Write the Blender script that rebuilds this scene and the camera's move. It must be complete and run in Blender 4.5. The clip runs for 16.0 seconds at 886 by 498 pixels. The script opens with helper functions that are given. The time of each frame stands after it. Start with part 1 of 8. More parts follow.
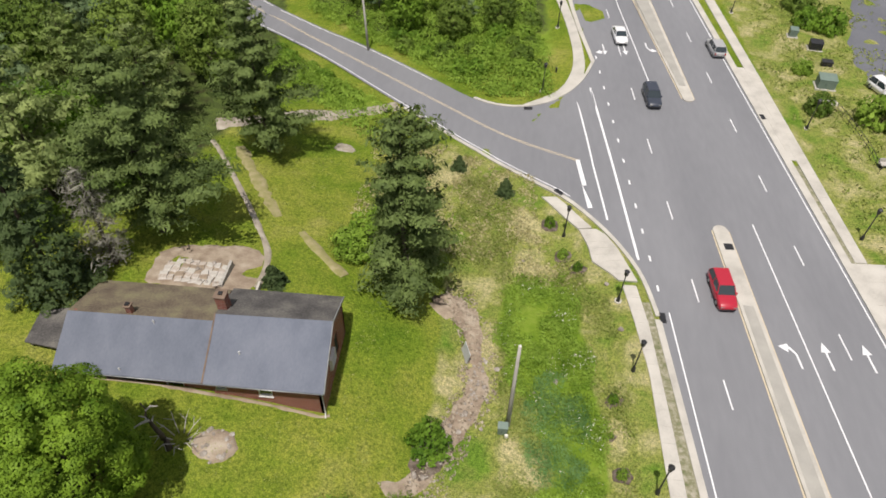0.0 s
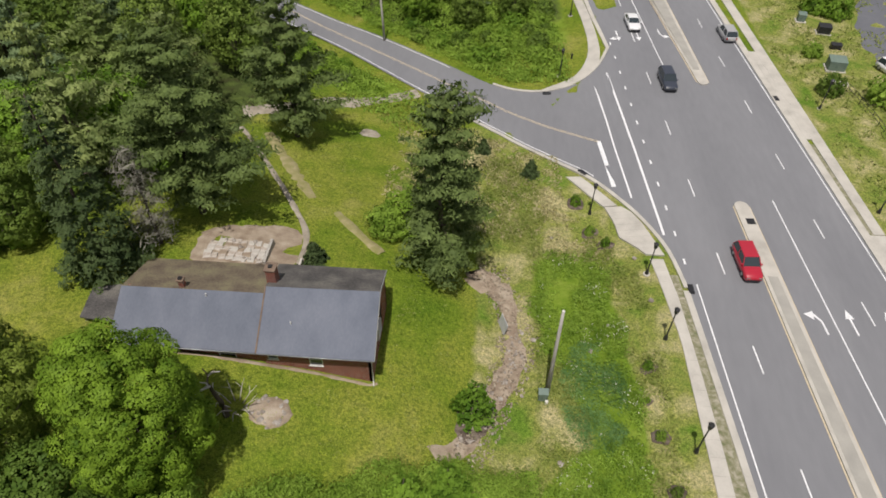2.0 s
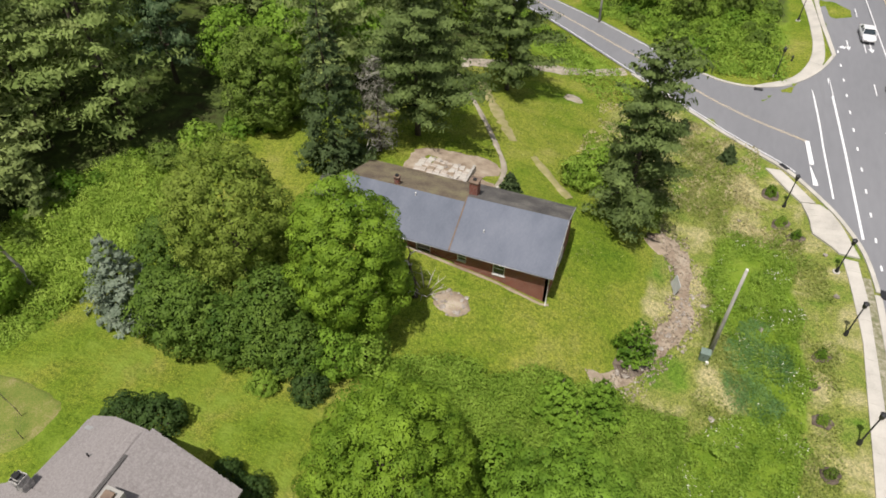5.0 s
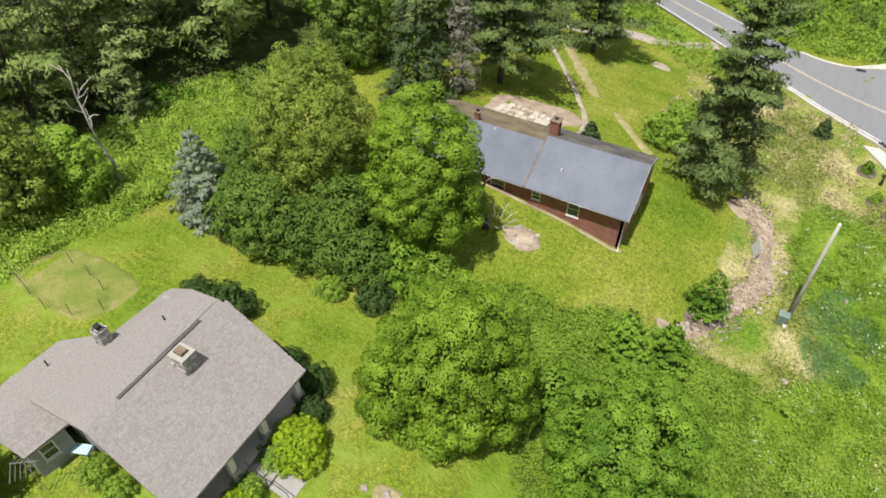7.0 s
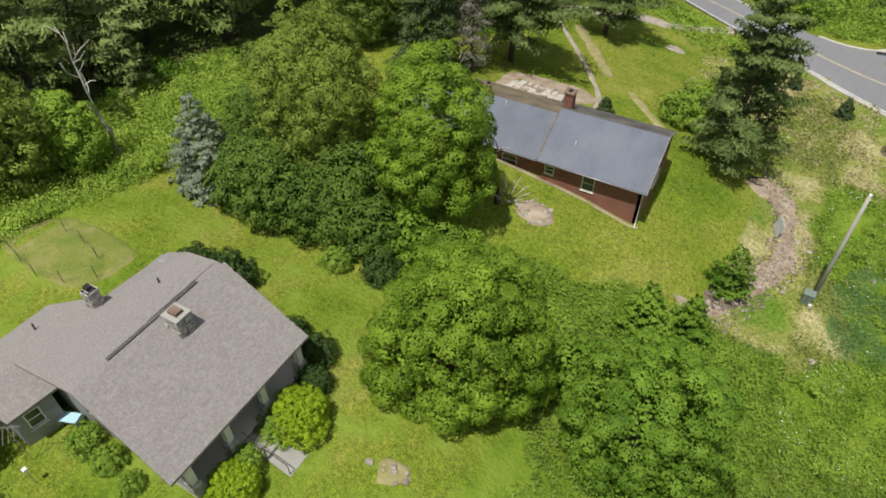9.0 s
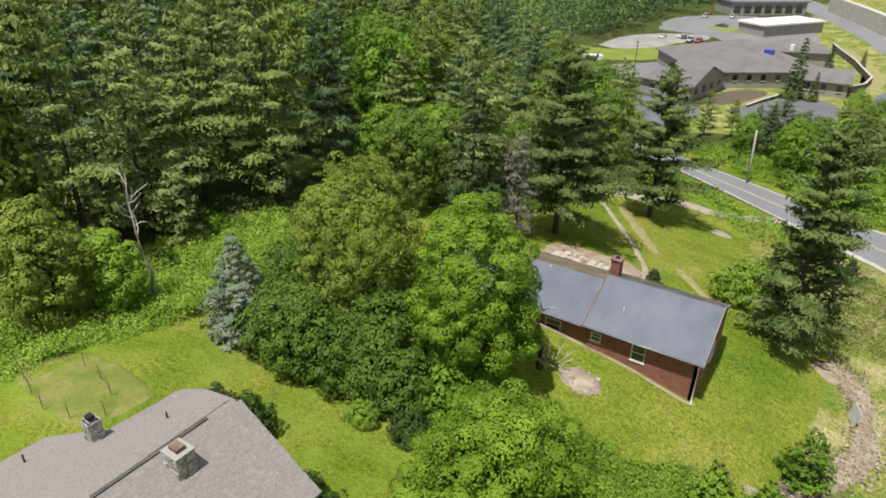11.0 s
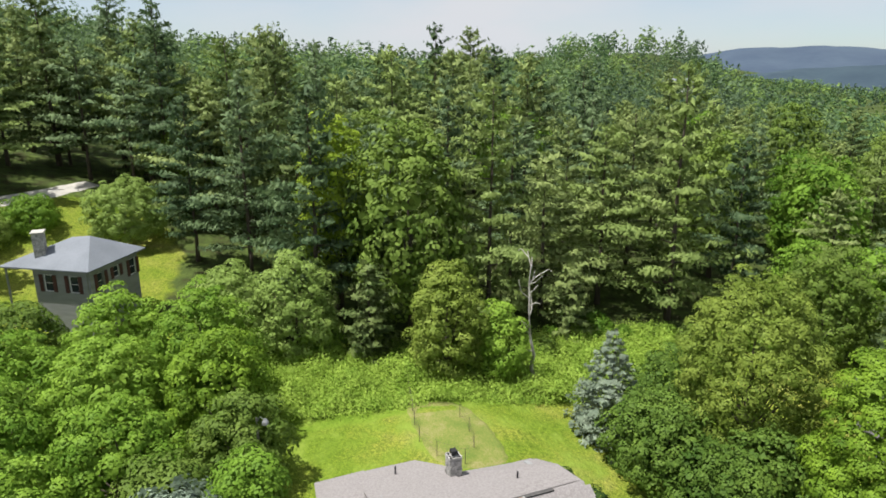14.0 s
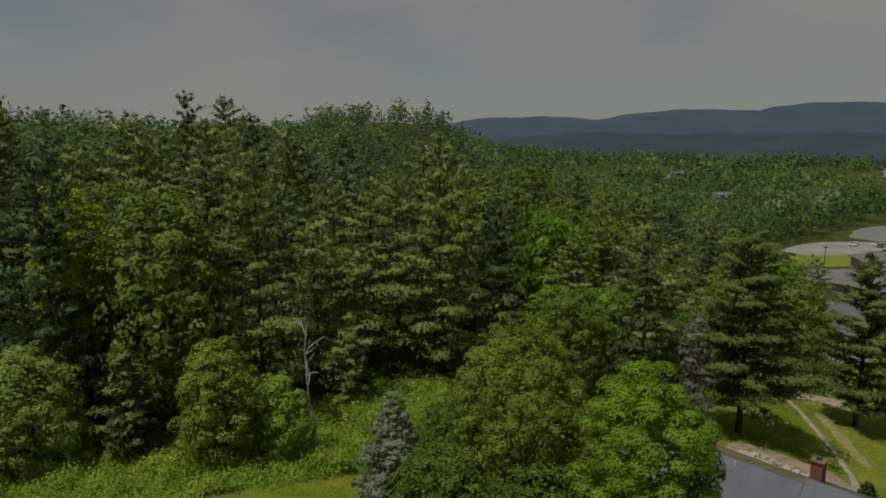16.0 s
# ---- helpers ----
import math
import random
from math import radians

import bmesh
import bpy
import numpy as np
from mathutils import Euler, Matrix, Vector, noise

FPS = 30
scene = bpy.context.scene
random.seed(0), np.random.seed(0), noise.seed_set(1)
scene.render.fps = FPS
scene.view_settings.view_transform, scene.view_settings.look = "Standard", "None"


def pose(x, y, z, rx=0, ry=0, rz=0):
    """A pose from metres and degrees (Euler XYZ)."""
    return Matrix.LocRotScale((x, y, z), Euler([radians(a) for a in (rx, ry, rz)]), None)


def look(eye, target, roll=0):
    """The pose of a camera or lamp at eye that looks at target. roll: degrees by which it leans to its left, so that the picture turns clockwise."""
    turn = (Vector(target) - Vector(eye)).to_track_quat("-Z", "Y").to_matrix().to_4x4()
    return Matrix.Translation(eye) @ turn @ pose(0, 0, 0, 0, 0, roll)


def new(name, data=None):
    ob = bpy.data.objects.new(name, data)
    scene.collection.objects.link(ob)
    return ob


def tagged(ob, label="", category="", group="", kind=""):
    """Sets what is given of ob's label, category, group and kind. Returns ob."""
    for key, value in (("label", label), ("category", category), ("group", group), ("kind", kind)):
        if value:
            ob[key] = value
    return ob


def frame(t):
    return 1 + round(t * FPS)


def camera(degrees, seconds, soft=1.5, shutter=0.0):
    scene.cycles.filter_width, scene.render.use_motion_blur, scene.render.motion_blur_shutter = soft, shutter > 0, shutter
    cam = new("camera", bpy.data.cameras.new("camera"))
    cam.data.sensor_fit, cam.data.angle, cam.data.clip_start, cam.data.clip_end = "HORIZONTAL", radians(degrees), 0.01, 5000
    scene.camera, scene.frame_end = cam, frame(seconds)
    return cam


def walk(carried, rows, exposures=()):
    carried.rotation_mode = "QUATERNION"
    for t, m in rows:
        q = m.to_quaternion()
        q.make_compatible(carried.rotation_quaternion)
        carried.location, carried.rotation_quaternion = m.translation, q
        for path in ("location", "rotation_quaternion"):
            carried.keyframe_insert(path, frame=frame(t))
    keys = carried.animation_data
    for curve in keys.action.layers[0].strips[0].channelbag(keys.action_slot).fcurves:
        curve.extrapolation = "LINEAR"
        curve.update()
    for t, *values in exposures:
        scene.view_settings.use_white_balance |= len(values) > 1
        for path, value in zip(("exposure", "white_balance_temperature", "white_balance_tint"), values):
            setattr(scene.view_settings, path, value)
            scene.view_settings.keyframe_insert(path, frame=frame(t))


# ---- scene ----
cam = camera(67.6, 16.0, soft=1.75)
PATH = [
    (0, (-0.594, 0.358, 47.357), (-0.694, 1.759, 45.934), 1.6),
    (0.5, (-2.138, -0.267, 47.165), (-2.236, 1.132, 45.74), 1.4),
    (1, (-3.175, -0.895, 47.087), (-3.267, 0.507, 45.664), 1.4),
    (1.5, (-3.743, -1.764, 47.036), (-3.831, -0.361, 45.613), 1.2),
    (2, (-4.053, -2.698, 46.949), (-4.137, -1.295, 45.526), 1.2),
    (2.5, (-4.386, -3.705, 46.758), (-4.466, -2.301, 45.337), 1.2),
    (3, (-4.542, -4.854, 46.556), (-4.621, -3.451, 45.133), 1.0),
    (3.5, (-5.123, -6.246, 46.226), (-5.277, -4.849, 44.803), 1.2),
    (4, (-5.413, -7.981, 46.076), (-5.761, -6.618, 44.654), 1.0),
    (4.5, (-5.507, -9.505, 45.5), (-5.962, -8.17, 44.081), 1.0),
    (4.7, (-5.619, -10.206, 45.51), (-6.102, -8.878, 44.095), 0.6),
    (6.8, (-5.043, -14.895, 41.142), (-5.72, -13.64, 39.739), 0.3),
    (7, (-4.899, -15.088, 40.971), (-5.584, -13.844, 39.563), 0.3),
    (7.5, (-4.776, -15.671, 39.798), (-5.471, -14.435, 38.388), 0.2),
    (8, (-4.822, -15.696, 39.02), (-5.517, -14.46, 37.609), 0.2),
    (8.2, (-4.8, -15.713, 38.717), (-5.495, -14.478, 37.306), 0.1),
    (10.3, (-5.508, -14.984, 35.737), (-6.355, -13.524, 34.664), 1.2),
    (10.5, (-5.486, -14.999, 35.34), (-6.386, -13.505, 34.361), 1.1),
    (11, (-5.346, -15.105, 34.126), (-6.328, -13.629, 33.201), 0.8),
    (11.5, (-5.361, -15.245, 33.307), (-6.543, -13.924, 32.38), 0.6),
    (12, (-5.337, -15.475, 32.519), (-6.708, -14.35, 31.594), 0.5),
    (12.5, (-5.165, -15.496, 31.95), (-6.642, -14.515, 31.023), 0.2),
    (13, (-5.192, -15.613, 31.548), (-6.777, -14.821, 30.619), 0.1),
    (13.5, (-5.091, -15.663, 31.507), (-6.814, -15.022, 30.718), 0.0),
    (13.8, (-4.871, -15.424, 31.633), (-6.652, -14.806, 30.967), -0.0),
    (14, (-5.139, -15.666, 31.532), (-6.929, -14.961, 30.985), -0.1),
    (14.5, (-5.155, -15.648, 31.55), (-6.919, -14.776, 31.194), -0.2),
    (15, (-5.172, -15.635, 31.548), (-6.837, -14.587, 31.192), -0.2),
    (15.5, (-5.199, -15.619, 31.553), (-6.756, -14.416, 31.196), -0.2),
    (16, (-5.238, -15.574, 31.55), (-6.709, -14.267, 31.193), -0.2),
]
walk(cam, [(t, look(eye, target, roll)) for t, eye, target, roll in PATH], [(0, -0.05, 6500, 14), (1.5, -0.3, 6500, 14), (3.5, -0.28, 6500, 14), (4.5, -0.1, 6500, 14), (6.8, 0.44, 6500, 10), (7.5, 0.19, 6500, 10), (8.2, 0.0, 6500, 10), (10.5, 0.08, 6450, 10), (11, 0.2, 6500, 10), (12, 0.42, 6500, 10), (13, 0.38, 6250, 10), (13.5, 0.38, 6200, 10), (14, 0.58, 6250, 10), (14.5, 0.85, 6350, 10), (15.2, 0.95, 6350, 10), (15.4, 0.55, 6500, 10), (15.6, 0.1, 6700, 10), (15.8, -0.5, 6800, 10), (16, -1.1, 7000, 6)])


# ---- the lie of the land ----
def sst(a, b, v):
    u = np.clip((np.asarray(v, float) - a) / (b - a), 0, 1)
    return u * u * (3 - 2 * u)


SIDE_X = [-156.2, -77.1, -40.9, -30.7, -14.0, -5.2, 2.4, 10.5, 17.0]
SIDE_Y = [185.2, 138.8, 110.0, 99.8, 82.9, 74.4, 68.0, 64.0, 62.5]
SIDE_Z = [-12.0, -9.0, -7.6, -6.2, -3.2, -1.7, -0.7, 0, 0]


def side_distance(x, y):
    """Distance to the side road's centre line, and its height there."""
    x, y = np.asarray(x, float), np.asarray(y, float)
    best, high = np.full(np.broadcast(x, y).shape, 1e9), np.zeros(np.broadcast(x, y).shape)
    for i in range(len(SIDE_X) - 1):
        ax, ay, bx, by = SIDE_X[i], SIDE_Y[i], SIDE_X[i + 1], SIDE_Y[i + 1]
        dx, dy = bx - ax, by - ay
        u = np.clip(((x - ax) * dx + (y - ay) * dy) / (dx * dx + dy * dy), 0, 1)
        d = np.hypot(x - ax - u * dx, y - ay - u * dy)
        high = np.where(d < best, SIDE_Z[i] + u * (SIDE_Z[i + 1] - SIDE_Z[i]), high)
        best = np.minimum(d, best)
    return best, high


def road_bend(y):
    """How far the main road swings to the left past the junction."""
    return -0.0011 * np.clip(np.asarray(y, float) - 150, 0, 400) ** 2


def road_line(y):
    """Sideways shift of the main road's middle past the junction."""
    return road_bend(y) - 0.078 * np.clip(np.asarray(y, float) - 100, 0, 500)


def ground(x, y):
    """Height of the land."""
    x, y = np.asarray(x, float), np.asarray(y, float)
    z = np.interp(x, [-900, -400, -200, -120, -80, -60, -47, -32, -24, -16, -9, -4, 0, 8, 13, 14.5], [30, 20, 15.5, 11.5, 8.3, 6.6, 6.0, 5.2, 4.6, 3.6, 2.0, 0.4, -0.5, -1.2, -0.1, 0])
    z = z + 2.2 * (1 - sst(-2, 13, y)) * (1 - sst(-14, 4, x)) * sst(-62, -40, x)
    z = z - np.interp(y, [36, 46, 63, 80, 110, 200, 400], [0, 1.5, 4.6, 5.6, 7.0, 13, 20]) * (1 - sst(-14, 4, x))
    z = z + 31 * np.exp(-((-0.824 * (x + 483) + 0.566 * (y - 312)) / 100) ** 2 - ((0.566 * (x + 483) + 0.824 * (y - 312)) / 140) ** 2) + 0.20 * np.clip(-y - 8, 0, 120) * (1 - sst(-110, -68, x))
    z = z - np.interp(y, [95, 163, 227, 348, 600, 900], [0, 9, 14, 26, 20, 15]) * sst(-20, 80, y + 16 + 0.93 * (x + 5)) * (1 - sst(-150, -85, x))
    z = z + 4.5 * np.sin(x * 0.031 + 1.0) * np.cos(y * 0.027) * sst(240, 420, np.hypot(x + 5, y + 16)) + 11 * np.sin(x * 0.012 + 0.0045 * y + 1.1) * np.cos(y * 0.0105 + 0.4) * sst(300, 520, np.hypot(x + 5, y + 16))
    pad = sst(-112, -92, x + 0.1 * (y - 200)) * sst(112, 128, y) * (1 - sst(335, 380, y))
    z = z + (-7.2 - z) * pad
    z = z - 0.035 * np.clip(np.hypot(x + 5, y + 16) - 420, 0, 1500) * (1 - sst(0.62, 0.90, np.arctan2(-(x + 5), y + 16))) * (y > 0)
    d, h = side_distance(x, y)
    z = z + (h - z) * (1 - sst(5.0, 18.0, d)) * (x < 30)
    xr = x - road_line(y) + 4.0 * sst(95, 125, y)
    z = z + (-0.052 * np.clip(y - 110, 0, 125) - z) * sst(11.5, 14.5, xr)
    return z + np.interp(xr, [38, 44, 60, 120, 400, 900], [0, 0.3, 1.0, 6, 25, 60])

# ---- light ----
SUN_EL, SUN_AZ = 69.0, (-0.12, -0.993)   # height in degrees; plan direction towards the sun
world = bpy.data.worlds.new("sky")
scene.world = world
world.use_nodes = True
wn, wl = world.node_tree.nodes, world.node_tree.links
wn.clear()
sky = wn.new("ShaderNodeTexSky")
sky.sky_type, sky.sun_disc = "NISHITA", False
sky.sun_elevation, sky.sun_rotation = radians(SUN_EL), math.atan2(SUN_AZ[0], SUN_AZ[1])
sky.air_density, sky.dust_density, sky.altitude = 1.0, 0.7, 900
wcoord = wn.new("ShaderNodeTexCoord")
wmap = wn.new("ShaderNodeMapping")
wmap.inputs["Scale"].default_value = (1.0, 1.0, 3.2)
wnoise = wn.new("ShaderNodeTexNoise")
wnoise.inputs["Scale"].default_value, wnoise.inputs["Detail"].default_value, wnoise.inputs["Roughness"].default_value = 1.7, 6.0, 0.5
wramp = wn.new("ShaderNodeValToRGB")
wramp.color_ramp.elements[0].position, wramp.color_ramp.elements[1].position = 0.32, 0.62
wramp.color_ramp.elements[0].color = (0.28, 0.28, 0.28, 1)
wmix = wn.new("ShaderNodeMix")
wmix.data_type = "RGBA"
wmix.inputs[7].default_value = (4.7, 4.74, 4.82, 1)
wback = wn.new("ShaderNodeBackground")
wback.inputs["Strength"].default_value = 0.103
wout = wn.new("ShaderNodeOutputWorld")
wl.new(wcoord.outputs["Generated"], wmap.inputs["Vector"])
wl.new(wmap.outputs["Vector"], wnoise.inputs["Vector"])
wl.new(wnoise.outputs["Fac"], wramp.inputs["Fac"])
wl.new(wramp.outputs["Color"], wmix.inputs[0])
wtint = wn.new("ShaderNodeMix")
wtint.data_type, wtint.blend_type = "RGBA", "MULTIPLY"
wtint.inputs[0].default_value = 1.0
wtint.inputs[7].default_value = (0.62, 0.72, 0.78, 1)
wl.new(sky.outputs["Color"], wtint.inputs[6])
wl.new(wtint.outputs[2], wmix.inputs[6])
wl.new(wmix.outputs[2], wback.inputs["Color"])
wl.new(wback.outputs["Background"], wout.inputs["Surface"])
sun = new("sun", bpy.data.lights.new("sun", "SUN"))
sun.data.energy, sun.data.angle, sun.data.color = 4.8, radians(0.6), (1.0, 0.955, 0.88)
_h = math.hypot(*SUN_AZ)
_c = math.cos(radians(SUN_EL)) / _h
sun.matrix_world = look((SUN_AZ[0] * _c * 100, SUN_AZ[1] * _c * 100, math.sin(radians(SUN_EL)) * 100), (0, 0, 0))
tagged(sun, kind="structure")


# ---- materials ----
def material(name, colors, rough=0.85, scale=1.0, detail=5.0, bump=0.0, bump_scale=None, metal=0.0, fine=0.35, fine_scale=None, object_random=0.0, island=0.0, spec=0.3, translucent=0.0, space="Object", stretch=(1, 1, 1)):
    """A surface of two or three colours mixed by noise at a coarse and a fine scale, with fine relief."""
    m = bpy.data.materials.new(name)
    m.use_nodes = True
    n, l = m.node_tree.nodes, m.node_tree.links
    b = n["Principled BSDF"]
    coord = n.new("ShaderNodeTexCoord")
    mapping = n.new("ShaderNodeMapping")
    mapping.inputs["Scale"].default_value = stretch
    l.new(coord.outputs[space], mapping.inputs["Vector"])
    big = n.new("ShaderNodeTexNoise")
    big.inputs["Scale"].default_value, big.inputs["Detail"].default_value = scale, detail
    small = n.new("ShaderNodeTexNoise")
    small.inputs["Scale"].default_value, small.inputs["Detail"].default_value = fine_scale or scale * 14, 3
    for k in (big, small):
        l.new(mapping.outputs["Vector"], k.inputs["Vector"])
    value = n.new("ShaderNodeMath")
    value.operation = "MULTIPLY_ADD"
    value.inputs[1].default_value = fine
    l.new(small.outputs["Fac"], value.inputs[0])
    scaled = n.new("ShaderNodeMath")
    scaled.operation = "MULTIPLY_ADD"
    scaled.inputs[1].default_value, scaled.inputs[2].default_value = 1.0, -fine / 2
    l.new(big.outputs["Fac"], scaled.inputs[0])
    l.new(scaled.outputs[0], value.inputs[2])
    last = value
    if object_random or island:
        rnd = n.new("ShaderNodeObjectInfo") if object_random else n.new("ShaderNodeNewGeometry")
        add = n.new("ShaderNodeMath")
        add.operation = "MULTIPLY_ADD"
        k = object_random or island
        add.inputs[1].default_value = k
        l.new(rnd.outputs["Random" if object_random else "Random Per Island"], add.inputs[0])
        sub = n.new("ShaderNodeMath")
        sub.operation = "ADD"
        sub.inputs[1].default_value = -k / 2
        l.new(last.outputs[0], sub.inputs[0])
        l.new(sub.outputs[0], add.inputs[2])
        last = add
    ramp = n.new("ShaderNodeValToRGB")
    els = ramp.color_ramp.elements
    els[0].position, els[1].position = 0.25, 0.75
    els[0].color, els[1].color = (*colors[0], 1), (*colors[-1], 1)
    for i, c in enumerate(colors[1:-1]):
        els.new(0.25 + 0.5 * (i + 1) / (len(colors) - 1)).color = (*c, 1)
    l.new(last.outputs[0], ramp.inputs["Fac"])
    l.new(ramp.outputs["Color"], b.inputs["Base Color"])
    b.inputs["Roughness"].default_value, b.inputs["Metallic"].default_value = rough, metal
    b.inputs["Specular IOR Level"].default_value = spec
    if bump:
        bn = n.new("ShaderNodeTexNoise")
        bn.inputs["Scale"].default_value, bn.inputs["Detail"].default_value = bump_scale or scale * 14, 4
        l.new(mapping.outputs["Vector"], bn.inputs["Vector"])
        bm_ = n.new("ShaderNodeBump")
        bm_.inputs["Strength"].default_value, bm_.inputs["Distance"].default_value = bump, 0.05
        l.new(bn.outputs["Fac"], bm_.inputs["Height"])
        l.new(bm_.outputs["Normal"], b.inputs["Normal"])
    if translucent:
        tr = n.new("ShaderNodeBsdfTranslucent")
        mix = n.new("ShaderNodeMixShader")
        mix.inputs[0].default_value = translucent
        l.new(ramp.outputs["Color"], tr.inputs["Color"])
        l.new(b.outputs[0], mix.inputs[1])
        l.new(tr.outputs[0], mix.inputs[2])
        l.new(mix.outputs[0], n["Material Output"].inputs["Surface"])
    return m


def leafy(name, dark, light, scale=0.55, fine=0.32, **more):
    mid = tuple((a + b) / 2 for a, b in zip(dark, light))
    return material(name, (dark, mid, light), rough=0.6, scale=scale, detail=3, fine=fine, fine_scale=2.2, spec=0.12, translucent=0.26, **more)


M_ASPHALT = material("asphalt", ((0.165, 0.168, 0.178), (0.19, 0.193, 0.203), (0.215, 0.218, 0.228)), 0.9, 0.12, 6, bump=0.25, bump_scale=30, stretch=(1, 0.25, 1))
M_ASPHALT_DARK = material("asphalt_dark", ((0.11, 0.115, 0.13), (0.15, 0.155, 0.17)), 0.9, 0.15, 6, bump=0.2, bump_scale=30)
M_CONCRETE = material("concrete", ((0.36, 0.34, 0.30), (0.46, 0.435, 0.385), (0.52, 0.495, 0.44)), 0.9, 0.5, 6, bump=0.2, bump_scale=25)
M_LINE = material("line_paint_white", ((0.62, 0.62, 0.62), (0.80, 0.80, 0.80)), 0.7, 2.5, 6)
M_LINE_YELLOW = material("line_paint_yellow", ((0.48, 0.40, 0.28), (0.58, 0.50, 0.36)), 0.7, 2.5, 6)
M_GRAVEL = material("gravel", ((0.22, 0.19, 0.145), (0.33, 0.29, 0.23), (0.44, 0.40, 0.33)), 0.95, 1.2, 8, bump=0.6, bump_scale=14)
M_EARTH = material("bare_earth", ((0.19, 0.14, 0.10), (0.30, 0.24, 0.175), (0.42, 0.36, 0.28)), 0.95, 0.9, 8, bump=0.6, bump_scale=12)
M_STONE = material("rubble_stone", ((0.19, 0.16, 0.13), (0.30, 0.265, 0.225), (0.44, 0.41, 0.37)), 0.9, 1.5, 6, bump=0.5, bump_scale=9, object_random=0.3)
M_ROOF_A = material("roof_felt_slate_grey", ((0.105, 0.12, 0.15), (0.135, 0.15, 0.185), (0.165, 0.18, 0.215)), 0.8, 0.5, 9, bump=0.3, bump_scale=24, stretch=(1, 0.4, 1))
M_ROOF_OLD = material("roof_shingle_weathered", ((0.05, 0.047, 0.046), (0.095, 0.09, 0.085), (0.17, 0.16, 0.14)), 0.9, 0.5, 8, bump=0.5, bump_scale=10, fine=0.6)
M_ROOF_B = material("roof_shingle_grey_brown", ((0.195, 0.175, 0.168), (0.235, 0.215, 0.208), (0.28, 0.26, 0.25)), 0.9, 9.0, 4, bump=0.4, bump_scale=14, fine=0.5, fine_scale=14, island=0.2)
M_ROOF_C = material("roof_shingle_blue_grey", ((0.155, 0.17, 0.19), (0.215, 0.23, 0.255)), 0.8, 0.4, 6, bump=0.3, bump_scale=14)
M_WHITE = material("white_paint", ((0.62, 0.61, 0.58), (0.80, 0.79, 0.76)), 0.6, 0.8, 5)
M_GREY_WALL = material("grey_siding", ((0.22, 0.225, 0.22), (0.30, 0.305, 0.30)), 0.8, 0.6, 5, stretch=(1, 1, 5))
M_DARK = material("dark_interior", ((0.012, 0.012, 0.013), (0.03, 0.03, 0.03)), 0.8, 1.0)
M_BLACK_METAL = material("black_metal", ((0.012, 0.012, 0.014), (0.03, 0.03, 0.032)), 0.45, 2.0, spec=0.5)
M_GREY_METAL = material("grey_metal", ((0.30, 0.30, 0.30), (0.45, 0.45, 0.45)), 0.45, 2.0, metal=0.6)
M_WOOD_POLE = material("weathered_pole_wood", ((0.27, 0.25, 0.22), (0.44, 0.42, 0.38)), 0.9, 2.0, 6, stretch=(3, 3, 0.3))
M_BARK = material("bark", ((0.055, 0.042, 0.032), (0.12, 0.095, 0.075)), 0.95, 2.5, 6, bump=0.6, bump_scale=8, stretch=(2, 2, 0.4))
M_DEADWOOD = material("bleached_dead_wood", ((0.30, 0.27, 0.24), (0.55, 0.52, 0.47)), 0.9, 2.5, 6, stretch=(2, 2, 0.4))
M_GREEN_BOX = material("utility_green_paint", ((0.12, 0.17, 0.14), (0.17, 0.22, 0.185)), 0.5, 1.5)
M_PINE = leafy("pine_needles", (0.076, 0.118, 0.034), (0.31, 0.375, 0.125), object_random=0.35)
M_PINE_COOL = leafy("blue_green_pine_needles", (0.055, 0.098, 0.04), (0.225, 0.305, 0.14), object_random=0.35)
M_PINE_WARM = leafy("yellow_green_pine_needles", (0.105, 0.158, 0.036), (0.30, 0.38, 0.115), object_random=0.3)
M_PINE_YARD = leafy("dark_pine_needles", (0.065, 0.10, 0.028), (0.21, 0.28, 0.085))
M_SPRUCE = leafy("spruce_needles", (0.042, 0.07, 0.025), (0.13, 0.18, 0.065), object_random=0.2)
M_BLUE_SPRUCE = leafy("blue_spruce_needles", (0.11, 0.155, 0.10), (0.34, 0.395, 0.29))
M_MAPLE = leafy("maple_leaves", (0.062, 0.135, 0.012), (0.225, 0.37, 0.042), object_random=0.2)
M_MAPLE_BRIGHT = leafy("bright_maple_leaves", (0.066, 0.135, 0.01), (0.265, 0.40, 0.04))
M_THICKET = leafy("dark_thicket_leaves", (0.05, 0.104, 0.015), (0.168, 0.258, 0.043), object_random=0.3)
M_OLIVE = leafy("ash_leaves", (0.075, 0.132, 0.018), (0.205, 0.285, 0.054), object_random=0.25)
M_ASH = leafy("olive_ash_leaves", (0.105, 0.165, 0.02), (0.275, 0.345, 0.062))
M_OLIVE_LIGHT = leafy("light_olive_leaves", (0.125, 0.185, 0.024), (0.30, 0.37, 0.07))
M_PALE = leafy("pale_green_leaves", (0.15, 0.23, 0.042), (0.34, 0.45, 0.115))
M_LIME = leafy("light_green_leaves", (0.105, 0.205, 0.018), (0.265, 0.40, 0.05), object_random=0.2)
M_YELLOW = leafy("yellow_green_leaves", (0.155, 0.25, 0.016), (0.36, 0.46, 0.045))
M_SILVER = leafy("silvery_leaves", (0.135, 0.187, 0.135), (0.315, 0.385, 0.28))
M_BRUSH = leafy("brush_leaves", (0.118, 0.212, 0.02), (0.305, 0.44, 0.066), island=0.2)
M_LUSH = leafy("lush_tall_weeds", (0.16, 0.27, 0.028), (0.38, 0.51, 0.085), island=0.2)
M_RANK = leafy("dull_rank_weeds", (0.095, 0.165, 0.022), (0.25, 0.345, 0.06), island=0.2)
